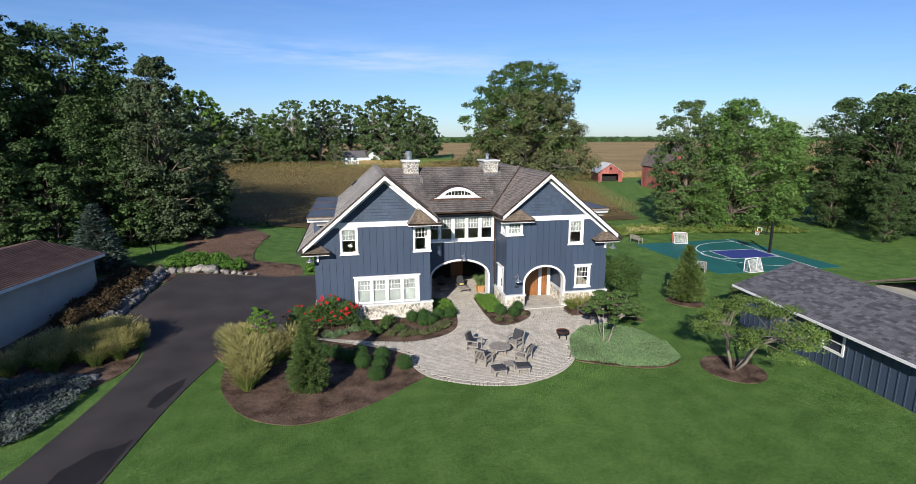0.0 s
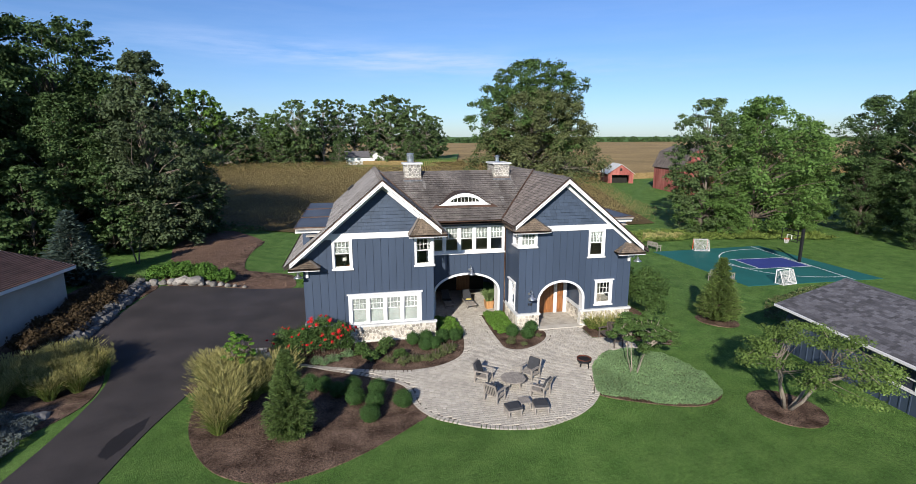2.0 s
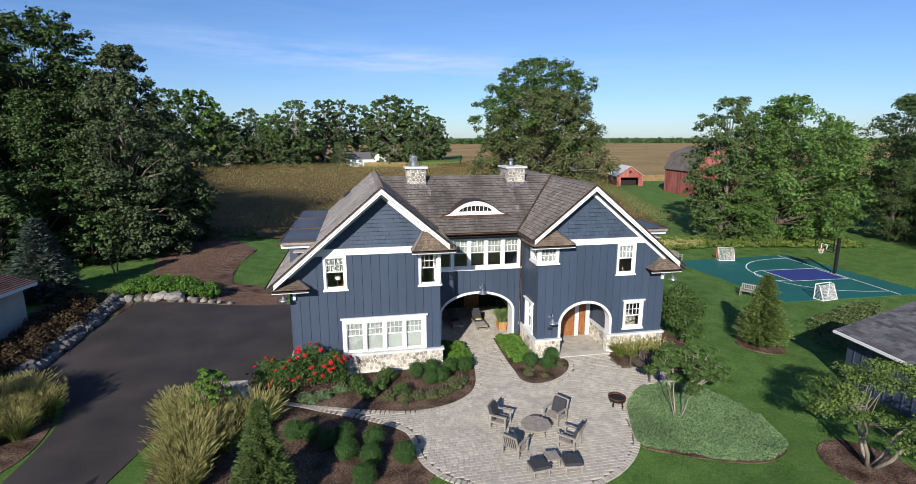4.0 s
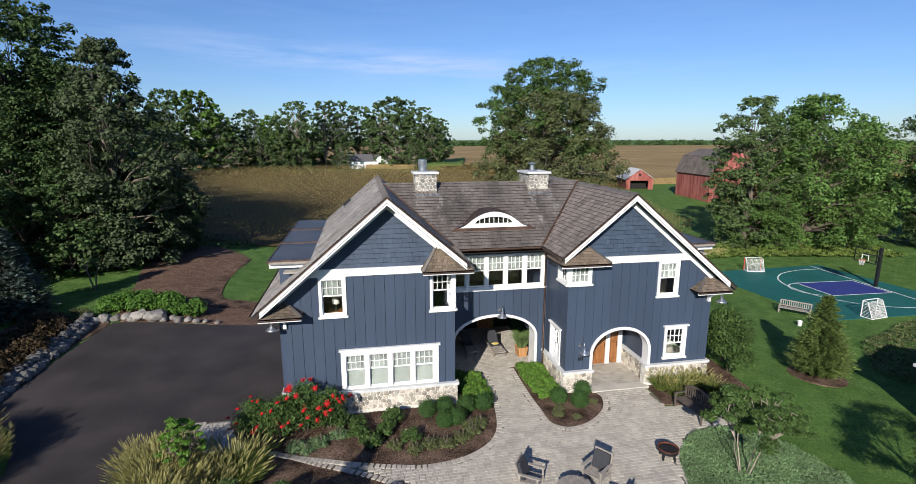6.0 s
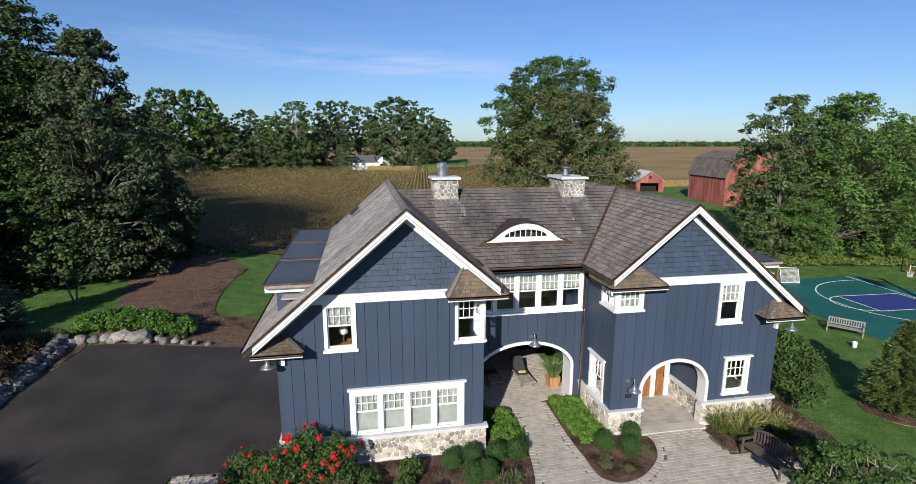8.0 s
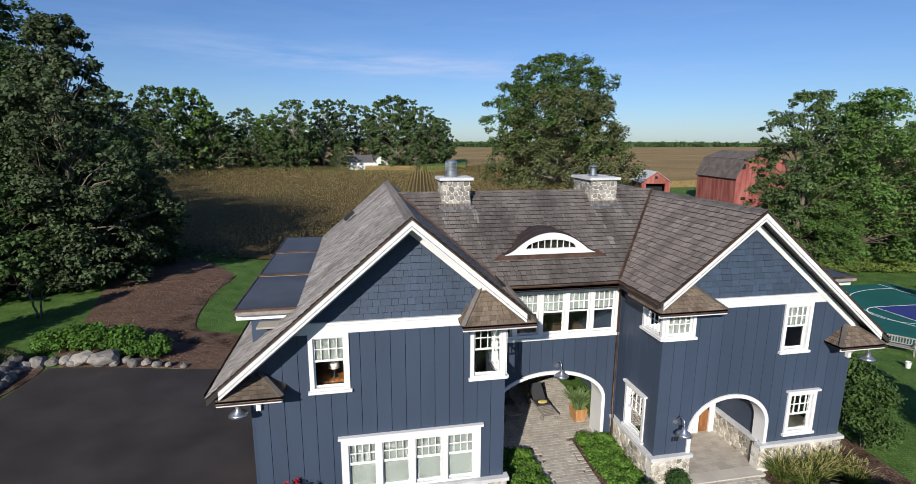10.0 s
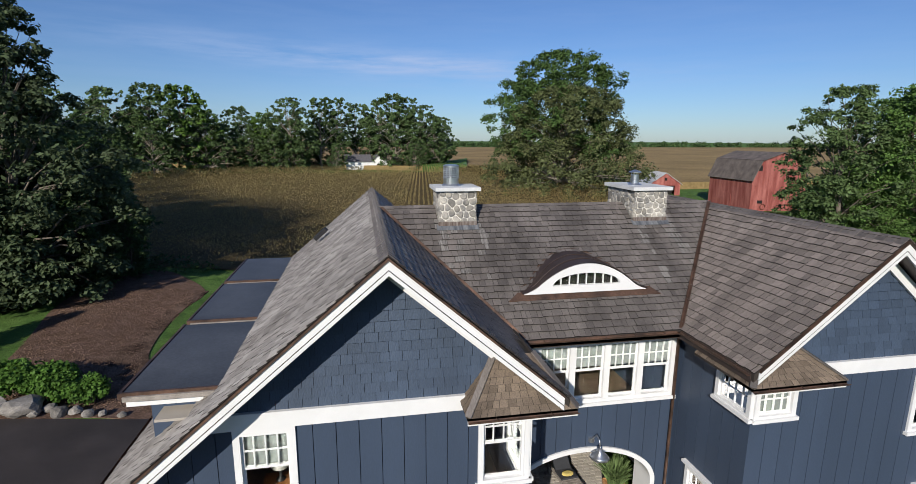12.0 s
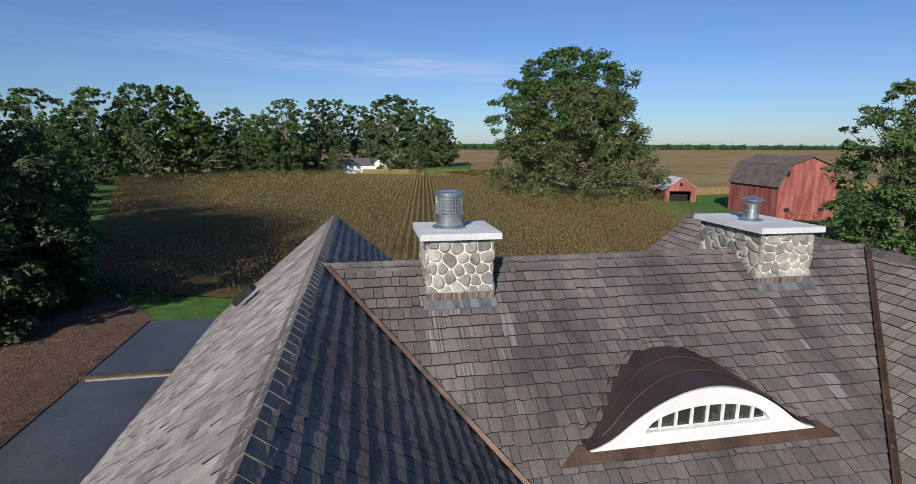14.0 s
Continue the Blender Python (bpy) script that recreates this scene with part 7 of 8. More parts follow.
for i, (x, y, s) in enumerate([(-6.6, 28.4, 1.15), (-5.8, 28.0, 1.3), (-5.0, 27.8, 1.25), (-6.3, 27.4, 1.2), (-5.5, 26.9, 1.35), (-4.8, 26.6, 1.2), (-5.6, 25.9, 1.35), (-5.0, 25.2, 1.4), (-5.5, 24.6, 1.2), (-4.9, 24.0, 1.3), (-5.0, 23.4, 1.05), (-4.2, 25.9, .95), (-4.1, 27.3, .95), (-5.8, 28.9, 1.0)]):
    grass_clump(x, y, FOUNTAIN[i % 3], "tall fountain grass with pale feathery plumes in the mulch bed", "tall grasses in the front bed", s * .72, 70 * i)
for i, (x, y, s) in enumerate([(-3.7, 28.0, .9), (-3.3, 27.2, .9), (-3.9, 26.6, .8), (-3.1, 28.4, .7)]):
    grass_clump(x, y, LOWGRASS[i % 2], "low green grass tuft beside the path", "low grasses in the front bed", s * 1.5, 50 * i)
for i, (x, y, s) in enumerate([(-16.2, 28.3, 1.0), (-15.2, 28.6, 1.1), (-14.2, 28.2, 1.0), (-13.4, 28.9, 1.1), (-12.6, 29.0, 1.0), (-12.0, 29.7, 1.0), (-12.9, 30.2, 1.1), (-13.8, 30.0, 1.1), (-14.8, 29.8, 1.0), (-15.7, 29.6, 1.0), (-12.2, 28.2, .9), (-13.0, 27.6, .9), (-14.8, 27.3, .9), (-16.6, 27.2, .9), (-14.3, 31.0, .9), (-13.4, 31.3, .9)]):
    grass_clump(x, y, FOUNTAIN[i % 3], "arching fountain grass with straw plumes beside the drive", "grasses beside the drive", s * .82, 60 * i)
for i, (x, y, s) in enumerate([(14.2, 30.9, .95), (14.9, 30.6, 1.0), (15.6, 30.7, .9), (14.5, 30.2, .8), (16.2, 30.9, .9), (16.3, 30.2, .8)]):
    grass_clump(x, y, LOWGRASS[i % 2], "low tufted grass under the stone base", "grasses beside the entrance", s, 50 * i)


def shrub_mesh(r, h, leaf, n, size, seed, blobs=14, name="foliage", shell=0.1, aspect=.6):
    rnd = random.Random(seed)
    cs, rs = [], []
    for k in range(blobs):
        a, q = k * 2.4, math.sqrt((k + .5) / blobs)
        br = r * rnd.uniform(.28, .42)
        cs.append(((r - br) * q * math.cos(a), (r - br) * q * math.sin(a), br * .5 + (h - br * 1.3) * rnd.uniform(.35, 1.0) * (1 - .5 * q * q)))
        rs.append(br)
    v, f = leaf_cloud(cs, rs, n, size, .85, shell, aspect)
    v[:, 2] = np.maximum(v[:, 2], 0.0)
    return fast_mesh(name, v, f, leaf)


def ball_mesh(r, leaf, n, size, seed):
    """A clipped ball of fine leaves with a slightly uneven surface."""
    rnd = random.Random(seed)
    cs = [(0, 0, r * .92)] + [(.12 * r * math.cos(k * 1.1), .12 * r * math.sin(k * 1.1), r * (.92 + rnd.uniform(-.1, .1))) for k in range(5)]
    v, f = leaf_cloud(cs, [r * .98] + [r * .92] * 5, n, size, .93, .55)
    v[:, 2] = np.maximum(v[:, 2], 0.0)
    return fast_mesh("foliage", v, f, leaf)


def stem_mesh(h, r=.03, n=4):
    mb = Mesh()
    for k in range(n):
        a = 6.28 * k / n
        mb.tube([(.04 * math.cos(a), .04 * math.sin(a), -.05), (.2 * h * math.cos(a), .2 * h * math.sin(a), h * .7)], [r, r * .4], 5)
    return mb.mesh("stem", "trunk")


STEM = stem_mesh(.6)


def shrub(x, y, mesh, label, group, s=1.0, rz=0.0, name="shrub", sz=None):
    t = thing(name, label, "shrub", on(x, y, .03), group, rz=rz)
    part("stem", STEM, "trunk", t, world_coords=False)
    part("foliage", mesh, "leaf_mid", t, world_coords=False)
    t.scale = (s, s, sz or s)
    return t


BALL = [ball_mesh(.42, "box_leaf", 4200, .028, i) for i in range(2)]
for i, (x, y, s) in enumerate([(-1.8, 26.2, 1.05), (-1.15, 26.0, .95), (-.55, 25.4, .95), (.1, 25.75, 1.0), (.2, 24.6, 1.05), (1.2, 25.2, 1.05), (1.05, 24.15, 1.0), (.8, 23.1, 1.0), (2.22, 24.0, 1.05)]):
    shrub(x, y, BALL[i % 2], "clipped round boxwood ball in the mulch bed", "boxwood balls in the front bed", s, 70 * i, "boxwood")
for i, (x, y, s) in enumerate([(3.35, 30.55, .95), (4.1, 30.75, .95), (5.0, 30.6, 1.0), (5.75, 30.65, 1.0), (4.45, 29.75, .95), (3.95, 29.65, .95)]):
    shrub(x, y, BALL[i % 2], "clipped round boxwood ball beside the path", "boxwood balls beside the house", s, 70 * i, "boxwood")
for i, (x, y, s) in enumerate([(9.1, 30.55, .98), (10.4, 31.0, .95), (9.85, 30.1, .98)]):
    shrub(x, y, BALL[i % 2], "clipped round boxwood ball in the island bed", "boxwood balls in the island bed", s, 70 * i, "boxwood")
BRIGHT = [shrub_mesh(.55, .52, "hosta", 2000, .05, 130 + i, 16, aspect=.6) for i in range(2)]
for i, (x, y) in enumerate([(5.3, 33.6), (5.9, 33.4), (5.4, 32.9), (5.95, 32.7), (5.45, 32.2), (6.0, 32.0), (5.5, 31.5), (5.95, 31.35)]):
    shrub(x, y, BRIGHT[i % 2], "bright green leafy perennial along the path", "leafy perennials along the paths", .95, 40 * i, "perennial")
for i, (x, y) in enumerate([(8.6, 33.9), (9.2, 33.8), (8.6, 33.2), (9.2, 33.1), (8.55, 32.5), (9.15, 32.4), (8.6, 31.8), (9.15, 31.7), (8.75, 31.2)]):
    shrub(x, y, BRIGHT[i % 2], "bright green leafy perennial along the path", "leafy perennials along the paths", .95, 40 * i, "perennial")
HYD = [shrub_mesh(.95, 1.2, "hydrangea", 3600, .065, 140 + i, 22, aspect=.7) for i in range(2)]
for i, (x, y, s) in enumerate([(-14.5, 45.1, 1.05), (-13.3, 45.4, 1.25), (-12.6, 44.9, 1.2), (-11.5, 45.2, 1.25), (-10.9, 44.6, 1.15), (-9.7, 44.4, 1.05)]):
    shrub(x, y, HYD[i % 2], "bright green hydrangea behind the boulders", "hydrangeas behind the boulders", s, 50 * i, "hydrangea")
shrub(-3.7, 44.3, HYD[0], "bright green hydrangea beside the house", "", .7, 10, "hydrangea")
BROWN = [shrub_mesh(.95, 1.0, "brown_leaf", 2200, .06, 150 + i, 16) for i in range(2)]
for i in range(20):
    x, y, s = -15.75 - (i % 2) * .95 + .2 * math.sin(i * 2.3), 32.6 + .5 * i, 1.2 + .16 * math.sin(i * 1.7)
    shrub(x, y, BROWN[i % 2], "dark bronze-leaved shrub along the garage", "bronze shrubs along the garage", s, 60 * i)
OLIVE = [shrub_mesh(.9, 1.0, "leaf_olive", 2200, .05, 160 + i, 16) for i in range(2)]
for i, (x, y, s) in enumerate([(-16.6, 42.0, 1.1), (-15.6, 43.4, .95), (-17.4, 43.4, 1.0)]):
    shrub(x, y, OLIVE[i % 2], "yellow-green shrub above the rock wall", "shrubs above the rock wall", s, 45 * i)
LOWS = [shrub_mesh(.42, .35, "leaf_olive", 900, .035, 170 + i, 10) for i in range(2)]
MIXED = [shrub_mesh(.5, .65, "leaf_mid", 900, .05, 176 + i, 10) for i in range(2)]
SILV = [shrub_mesh(.5, .38, "silver", 1100, .035, 180 + i, 10) for i in range(2)]
for i, (x, y, s, k) in enumerate([(-3.3, 29.9, .9, 0), (-2.5, 29.55, .8, 0), (-1.7, 29.2, 1.0, 2), (-.9, 29.35, 1.0, 2), (-.2, 29.7, 1.0, 2), (-1.3, 28.95, .8, 2), (.6, 29.4, 1.1, 1), (1.0, 28.8, 1.1, 1), (1.6, 29.6, 1.0, 1), (.5, 30.2, 1.0, 1), (1.9, 28.6, 1.0, 0), (2.5, 28.9, 1.0, 1), (2.6, 28.2, 1.0, 0), (3.2, 28.4, 1.1, 0), (3.8, 28.3, 1.1, 0), (4.4, 28.6, 1.1, 0), (4.9, 28.9, 1.1, 0), (5.3, 29.5, 1.1, 0), (4.9, 29.4, 1.0, 0), (1.9, 30.3, 1.2, 1), (-.3, 30.4, .9, 1),
                                      (8.7, 29.6, .8, 0), (8.9, 30.0, .7, 0), (9.4, 29.3, .6, 0), (10.6, 30.3, .6, 0)]):
    shrub(x, y, (LOWS, MIXED, SILV)[k][i % 2], ("low olive perennial mound", "leafy green perennial", "silvery ground-hugging perennial")[k] + " in the mulch bed", "perennials in the house bed", s, 50 * i, "perennial")
# rose bush with red flowers
ROSE = [shrub_mesh(.85, 1.6, "rose_leaf", 4400, .036, 190 + i, 34) for i in range(2)]
flower = Mesh()
for k in range(7):
    a = k * .9
    flower.add([(0, 0, 0), (.075 * math.cos(a) - .03 * math.sin(a), .075 * math.sin(a) + .03 * math.cos(a), .03), (.10 * math.cos(a + .3), .10 * math.sin(a + .3), .045), (.07 * math.cos(a + .7), .07 * math.sin(a + .7), .03)], [(0, 1, 2, 3)])
flower.lathe((0, 0, 0), [(.03, 0), (.045, .03), (.02, .06)], 8)
FLOWER = flower.mesh("bloom", "petal")
for i, (x, y, s) in enumerate([(-3.35, 30.35, 1.1), (-2.4, 30.2, 1.25), (-1.5, 30.45, 1.35), (-.6, 30.45, 1.2)]):
    rb = shrub(x, y, ROSE[i % 2], "rose bush with large red blooms against the house", "red roses", s, 80 * i, "rose_bush")
    rnd = random.Random(400 + i)
    for k in range(11):
        a, q = rnd.uniform(0, 6.28) if k < 4 else rnd.uniform(-2.9, -.2) - radians(80 * i), rnd.uniform(.3, .98)
        o = part("bloom", FLOWER, "petal", rb, "red rose bloom", world_coords=False)
        o.matrix_basis = pose(q * math.cos(a), q * math.sin(a), 1.62 - .85 * q * q - rnd.uniform(0, .2), rnd.uniform(0, 70), 0, rnd.uniform(150, 210)) @ Matrix.Scale(rnd.uniform(.8, 1.5), 4)
# silvery ground cover


def in_poly(px, py, poly):
    x, y = np.array([p[0] for p in poly]), np.array([p[1] for p in poly])
    inside = np.zeros(len(px), bool)
    j = len(poly) - 1
    for i in range(len(poly)):
        c = ((y[i] > py) != (y[j] > py)) & (px < (x[j] - x[i]) * (py - y[i]) / (y[j] - y[i] + 1e-12) + x[i])
        inside ^= c
        j = i
    return inside


def cover(name, poly, n, h, size, leaf, label, category="ground cover"):
    px = rng.uniform(min(p[0] for p in poly), max(p[0] for p in poly), n)
    py = rng.uniform(min(p[1] for p in poly), max(p[1] for p in poly), n)
    ok = in_poly(px, py, poly)
    px, py = px[ok], py[ok]
    hh = np.array([noise.noise(Vector((a * 1.6, b * 1.6, 3.3))) for a, b in zip(px, py)])
    cs = np.stack([px, py, np.array([height(a, b) for a, b in zip(px, py)]) + h * (.45 + .5 * hh) * rng.uniform(.5, 1.1, len(px)) + .04], 1)
    k = len(cs)
    nrm = rng.normal(scale=.5, size=(k, 3)) + np.array([0, -.1, .8])
    nrm /= np.linalg.norm(nrm, axis=1)[:, None]
    t = np.cross(nrm, rng.normal(size=(k, 3)))
    t /= np.linalg.norm(t, axis=1)[:, None]
    b = np.cross(nrm, t)
    s = size * rng.uniform(.6, 1.3, k)[:, None]
    v = np.stack([cs - b * s, cs + t * s * .45, cs + b * s, cs - t * s * .45], 1).reshape(-1, 3)
    tagged(new(name, quads(name, v, leaf)), label, category, kind="stuff")


cover("silver_carpet", EARS, 60000, .30, .045, "silver", "soft silvery-green ground cover beside the terrace")
cover("lavender_patch", curve([(-15.9, 26.6), (-13.0, 26.0), (-12.1, 25.0), (-12.2, 22.5), (-12.9, 20.6), (-15.5, 20.0), (-17.5, 23)]), 22000, .5, .07, "lavender", "grey-blue lavender bed beside the drive")
cover("meadow_strip", [(30, 56), (40, 56.5), (56, 53), (57, 57), (44, 62), (30, 62)], 26000, .7, .13, "grass_green", "rough meadow grass below the trees")
cover("dry_strip", [(33, 57), (38, 57.3), (40, 59), (35, 60)], 3500, .8, .15, "straw", "patch of dry straw-coloured grass")
cover("bank_growth", [(27.5, 28.8), (35, 34.5), (39, 37.2), (36.5, 37.6), (30, 35), (26.8, 31.5)], 9000, .45, .1, "leaf_olive", "rough brownish-green growth on the bank")
cover("wood_floor", [(-40, 50), (-25, 49.5), (-17.5, 57.5), (-15.5, 62), (-9.5, 65.5), (-20, 72), (-45, 68)], 22000, .9, .16, "leaf_dark", "dark undergrowth at the foot of the wood")


cover("mulch_chips", BED_FRONT, 26000, .03, .03, "chip", "loose bark chips and dead leaves on the mulch", "mulch")
cover("mulch_chips", BED_HOUSE, 14000, .03, .03, "chip", "loose bark chips and dead leaves on the mulch", "mulch")
cover("yard_chips", [(-13.3, 43.6), (-15.4, 50), (-16.8, 56.3), (-14.5, 60.5), (-10.2, 60), (-9.5, 57), (-9.6, 49.4), (-8.9, 47.6), (-5.8, 46.8), (-4.9, 43.3)], 34000, .035, .04, "yard_chip", "loose bark pieces over the bare yard", "mulch")


def turf():
    """Grass blades standing in the lawn round the terrace, thinning out with distance; none on beds, paving or the drive."""
    n = 260000
    px, py = rng.uniform(-13, 25, n), rng.uniform(3, 30, n)
    fade = np.clip((24.0 - px) / 6, 0, 1) * np.clip((px + 13) / 3, 0, 1) * np.clip((30 - py) / 8, 0, 1)
    ok = rng.random(n) < fade
    for poly in (DRIVE, PAVE, BED_FRONT, BED_HOUSE, EARS, BED_RIGHT):
        ok &= ~in_poly(px, py, poly)
    for cx, cy in ((18.25, 20.75), (23.0, 31.2)):
        ok &= (px - cx) ** 2 + (py - cy) ** 2 > 2.3
    px, py = px[ok], py[ok]
    k = len(px)
    hz = np.array([height(a, b) for a, b in zip(px, py)])
    a = rng.uniform(0, 2 * math.pi, k)
    h, w = rng.uniform(.028, .058, k), rng.uniform(.006, .014, k)
    lean = rng.uniform(.3, 1.3, k) * h
    c, t = np.stack([px, py, hz], 1), np.stack([np.cos(a), np.sin(a), np.zeros(k)], 1)
    side = np.stack([-np.sin(a), np.cos(a), np.zeros(k)], 1) * w[:, None]
    tip = c + t * lean[:, None] + np.array([0, 0, 1]) * h[:, None]
    mid = c + t * (lean * .4)[:, None] + np.array([0, 0, 1]) * (h * .65)[:, None]
    v = np.stack([c - side * .6, mid - side, tip, mid + side], 1).reshape(-1, 3)
    tagged(new("turf", quads("turf", v, "turf")), "short mown grass blades of the lawn", "grass", kind="stuff")


turf()


# conifers
def conifer_meshes(h, r, leaf, n, size, seed, droop=.25, full=1.0):
    """A narrow conifer: tiers of drooping branches carrying needle sprays."""
    rnd = random.Random(seed)
    g = np.random.default_rng(seed)
    mb = Mesh().tube([(0, 0, -.1), (0, 0, h * .96)], [.02 * h + .02, .01], 7)
    pts, dirs = [], []
    tiers = int(h * 8)
    for k in range(tiers):
        f = k / tiers
        z = h * (.05 + .93 * f)
        L = r * min(1.0, full * (1 - f) ** .85) * min(1.0, .72 + 2.2 * f) * rnd.uniform(.85, 1.1) + .05
        m = max(4, int(14 * (1 - f)))
        for j in range(m):
            a = 6.283 * j / m + k * 1.1 + rnd.uniform(-.2, .2)
            d = Vector((math.cos(a), math.sin(a), 0))
            e = d * L + Vector((0, 0, z - droop * L + .12 * L))
            if L > .25:
                mb.tube([(0, 0, z), tuple(e)], [.012, .004], 4, False)
            q = max(2, int(n / (tiers * 9)))
            for i in range(q):
                t = rnd.uniform(.25, 1.0)
                pts.append(Vector((0, 0, z)).lerp(e, t) + Vector((rnd.uniform(-.5, .5), rnd.uniform(-.5, .5), rnd.uniform(-.3, .5))) * (size * 1.3 + .13))
                dirs.append(d + Vector((rnd.uniform(-.7, .7), rnd.uniform(-.7, .7), rnd.uniform(-.2, .6))))
    c, d = np.array(pts), np.array(dirs)
    d /= np.linalg.norm(d, axis=1)[:, None]
    s = np.cross(d, np.array([0, 0, 1.0]) + g.normal(scale=.4, size=d.shape))
    s /= np.linalg.norm(s, axis=1)[:, None]
    L = size * g.uniform(.7, 1.4, len(c))[:, None]
    v = np.stack([c - d * L * .6, c + s * L * .26, c + d * L, c - s * L * .26], 1).reshape(-1, 3)
    return mb.mesh("trunk", "trunk"), quads("needles", v, leaf)


def conifer(x, y, meshes, label, rz=0.0):
    t = thing("spruce", label, "conifer", on(x, y), rz=rz)
    part("trunk", meshes[0], "trunk", t, world_coords=False)
    part("needles", meshes[1], "needle", t, world_coords=False)


conifer(23.0, 31.2, conifer_meshes(4.25, 1.6, "needle", 42000, .08, 201, -.05, .95), "young green spruce in a mulch ring on the lawn")
conifer(-2.2, 22.4, conifer_meshes(3.75, .93, "needle_dark", 40000, .065, 202, -.25, 1.1), "dark green young conifer in the front bed")
conifer(-20.2, 45.4, conifer_meshes(5.4, 2.6, "leaf_blue", 11000, .22, 203), "blue spruce behind the low garage")


# small spreading trees
def spread_tree_meshes(h, spread, leaf, stems, clumps, n, size, seed, lean=(0, 0), bark="trunk_mid", thick=1.0):
    rnd = random.Random(seed)
    mb = Mesh()
    tips = []
    for k in range(stems):
        a = 6.283 * k / stems + rnd.uniform(-.3, .3)
        base = Vector((.08 * math.cos(a), .08 * math.sin(a), -.1))
        mid = Vector((spread * .16 * math.cos(a), spread * .16 * math.sin(a), h * .42)) + Vector((*lean, 0)) * .4
        end = Vector((spread * .34 * math.cos(a), spread * .34 * math.sin(a), h * .72)) + Vector((*lean, 0))
        kink = lambda q: Vector((rnd.uniform(-1, 1), rnd.uniform(-1, 1), rnd.uniform(-.4, .4))) * q * spread
        mb.tube([base, base.lerp(mid, .4) + kink(.02), base.lerp(mid, .75) + kink(.025), mid, mid.lerp(end, .5) + kink(.03), end], [.075 * thick, .06 * thick, .055 * thick, .045 * thick, .03 * thick, .012], 7)
        for j in range(clumps // stems):
            b = a + rnd.uniform(-1.0, 1.0)
            q = rnd.uniform(.35, 1.0)
            e = Vector((spread / 2 * q * math.cos(b), spread / 2 * q * math.sin(b), h * (1.0 - .38 * q * q) - rnd.uniform(0, .22) * h)) + Vector((*lean, 0))
            mb.tube([mid.lerp(end, rnd.random()), e], [.022, .006], 5, False)
            tips.append(e)
    cs = np.array([tuple(t) for t in tips])
    v, f = leaf_cloud(cs, np.full(len(cs), spread * .10), n, size, .28, .1, .62)
    return mb.mesh("trunk", bark, True), fast_mesh("crown", v, f, leaf)


t = tree(on(18.25, 20.75), spread_tree_meshes(4.0, 5.4, "leaf_lime", 4, 84, 16000, .045, 301, (.5, -.6), "trunk_pale", 1.1), "small spreading tree with flat layers of leaves in a mulch ring")
t = tree(on(13.4, 24.7), spread_tree_meshes(3.3, 3.1, "leaf_mid", 4, 60, 15000, .048, 302, (.5, .3), "trunk_grey", .36), "slender multi-stemmed tree rising from the ground cover")
t = tree(on(-5.0, 27.6), spread_tree_meshes(2.7, 1.4, "hosta", 3, 48, 6000, .045, 303, (0, 0), "trunk_mid", .4), "slim bright green sapling among the grasses")
t = tree(on(-18.0, 50.5), spread_tree_meshes(2.6, 1.6, "leaf_mid", 2, 16, 900, .07, 304), "thin young tree on the grass behind the drive")
BUSH = [shrub_mesh(1.35, 3.0, "leaf_mid", 6500, .06, 210 + i, 30) for i in range(2)]
for i, (x, y, s) in enumerate([(18.5, 31.9, 1.02), (19.2, 33.2, 1.15), (18.4, 34.8, 1.0), (18.2, 36.8, 1.0)]):
    shrub(x, y, BUSH[i % 2], "tall rounded green bush against the house side", "tall bushes beside the right wing", s, 50 * i, "bush")
for i, (x, y, s) in enumerate([(16.4, 29.0, .9), (16.9, 28.0, .9), (16.2, 27.6, .8)]):
    shrub(x, y, MIXED[i % 2], "leafy green perennial behind the bench", "perennials behind the bench", s * 1.3, 40 * i, "perennial")

# ---- rocks ----


def boulder_mesh(seed, material="boulder"):
    bm = bmesh.new()
    bmesh.ops.create_icosphere(bm, subdivisions=2, radius=.5)
    for v in bm.verts:
        n = noise.noise(v.co * 2.3 + Vector((seed * 7.1, 0, 0)))
        v.co *= 1 + .38 * n
        v.co.z *= .72
        for k in range(3):
            p = Vector((math.cos(seed + k * 2.1), math.sin(seed * 1.7 + k * 2.1), .3)).normalized()
            d = v.co.dot(p) - .36
            if d > 0:
                v.co -= p * d * .85
    me = bpy.data.meshes.new("boulder")
    bm.to_mesh(me)
    bm.free()
    me.materials.append(M[material])
    return me


ROCKS = [boulder_mesh(k) for k in range(6)]
# boulders in the shade-darkened colour, for the wall along the drive
WALL_ROCKS = [boulder_mesh(k + 6, "wall_rock_shaded") for k in range(6)]


def rock(x, y, s, dz, i, group, sx=1.0, meshes=ROCKS, label="rounded pale field boulder in a low retaining row"):
    o = new("boulder", meshes[i % 6])
    o.matrix_basis = pose(x, y, height(x, y) + .28 * s + dz, 12 * math.sin(i * 3.3), 10 * math.cos(i * 2.1), 57 * i) @ Matrix.Diagonal((s * sx, s, s * .95, 1))
    tagged(o, label, "boulder", group)


k = 0
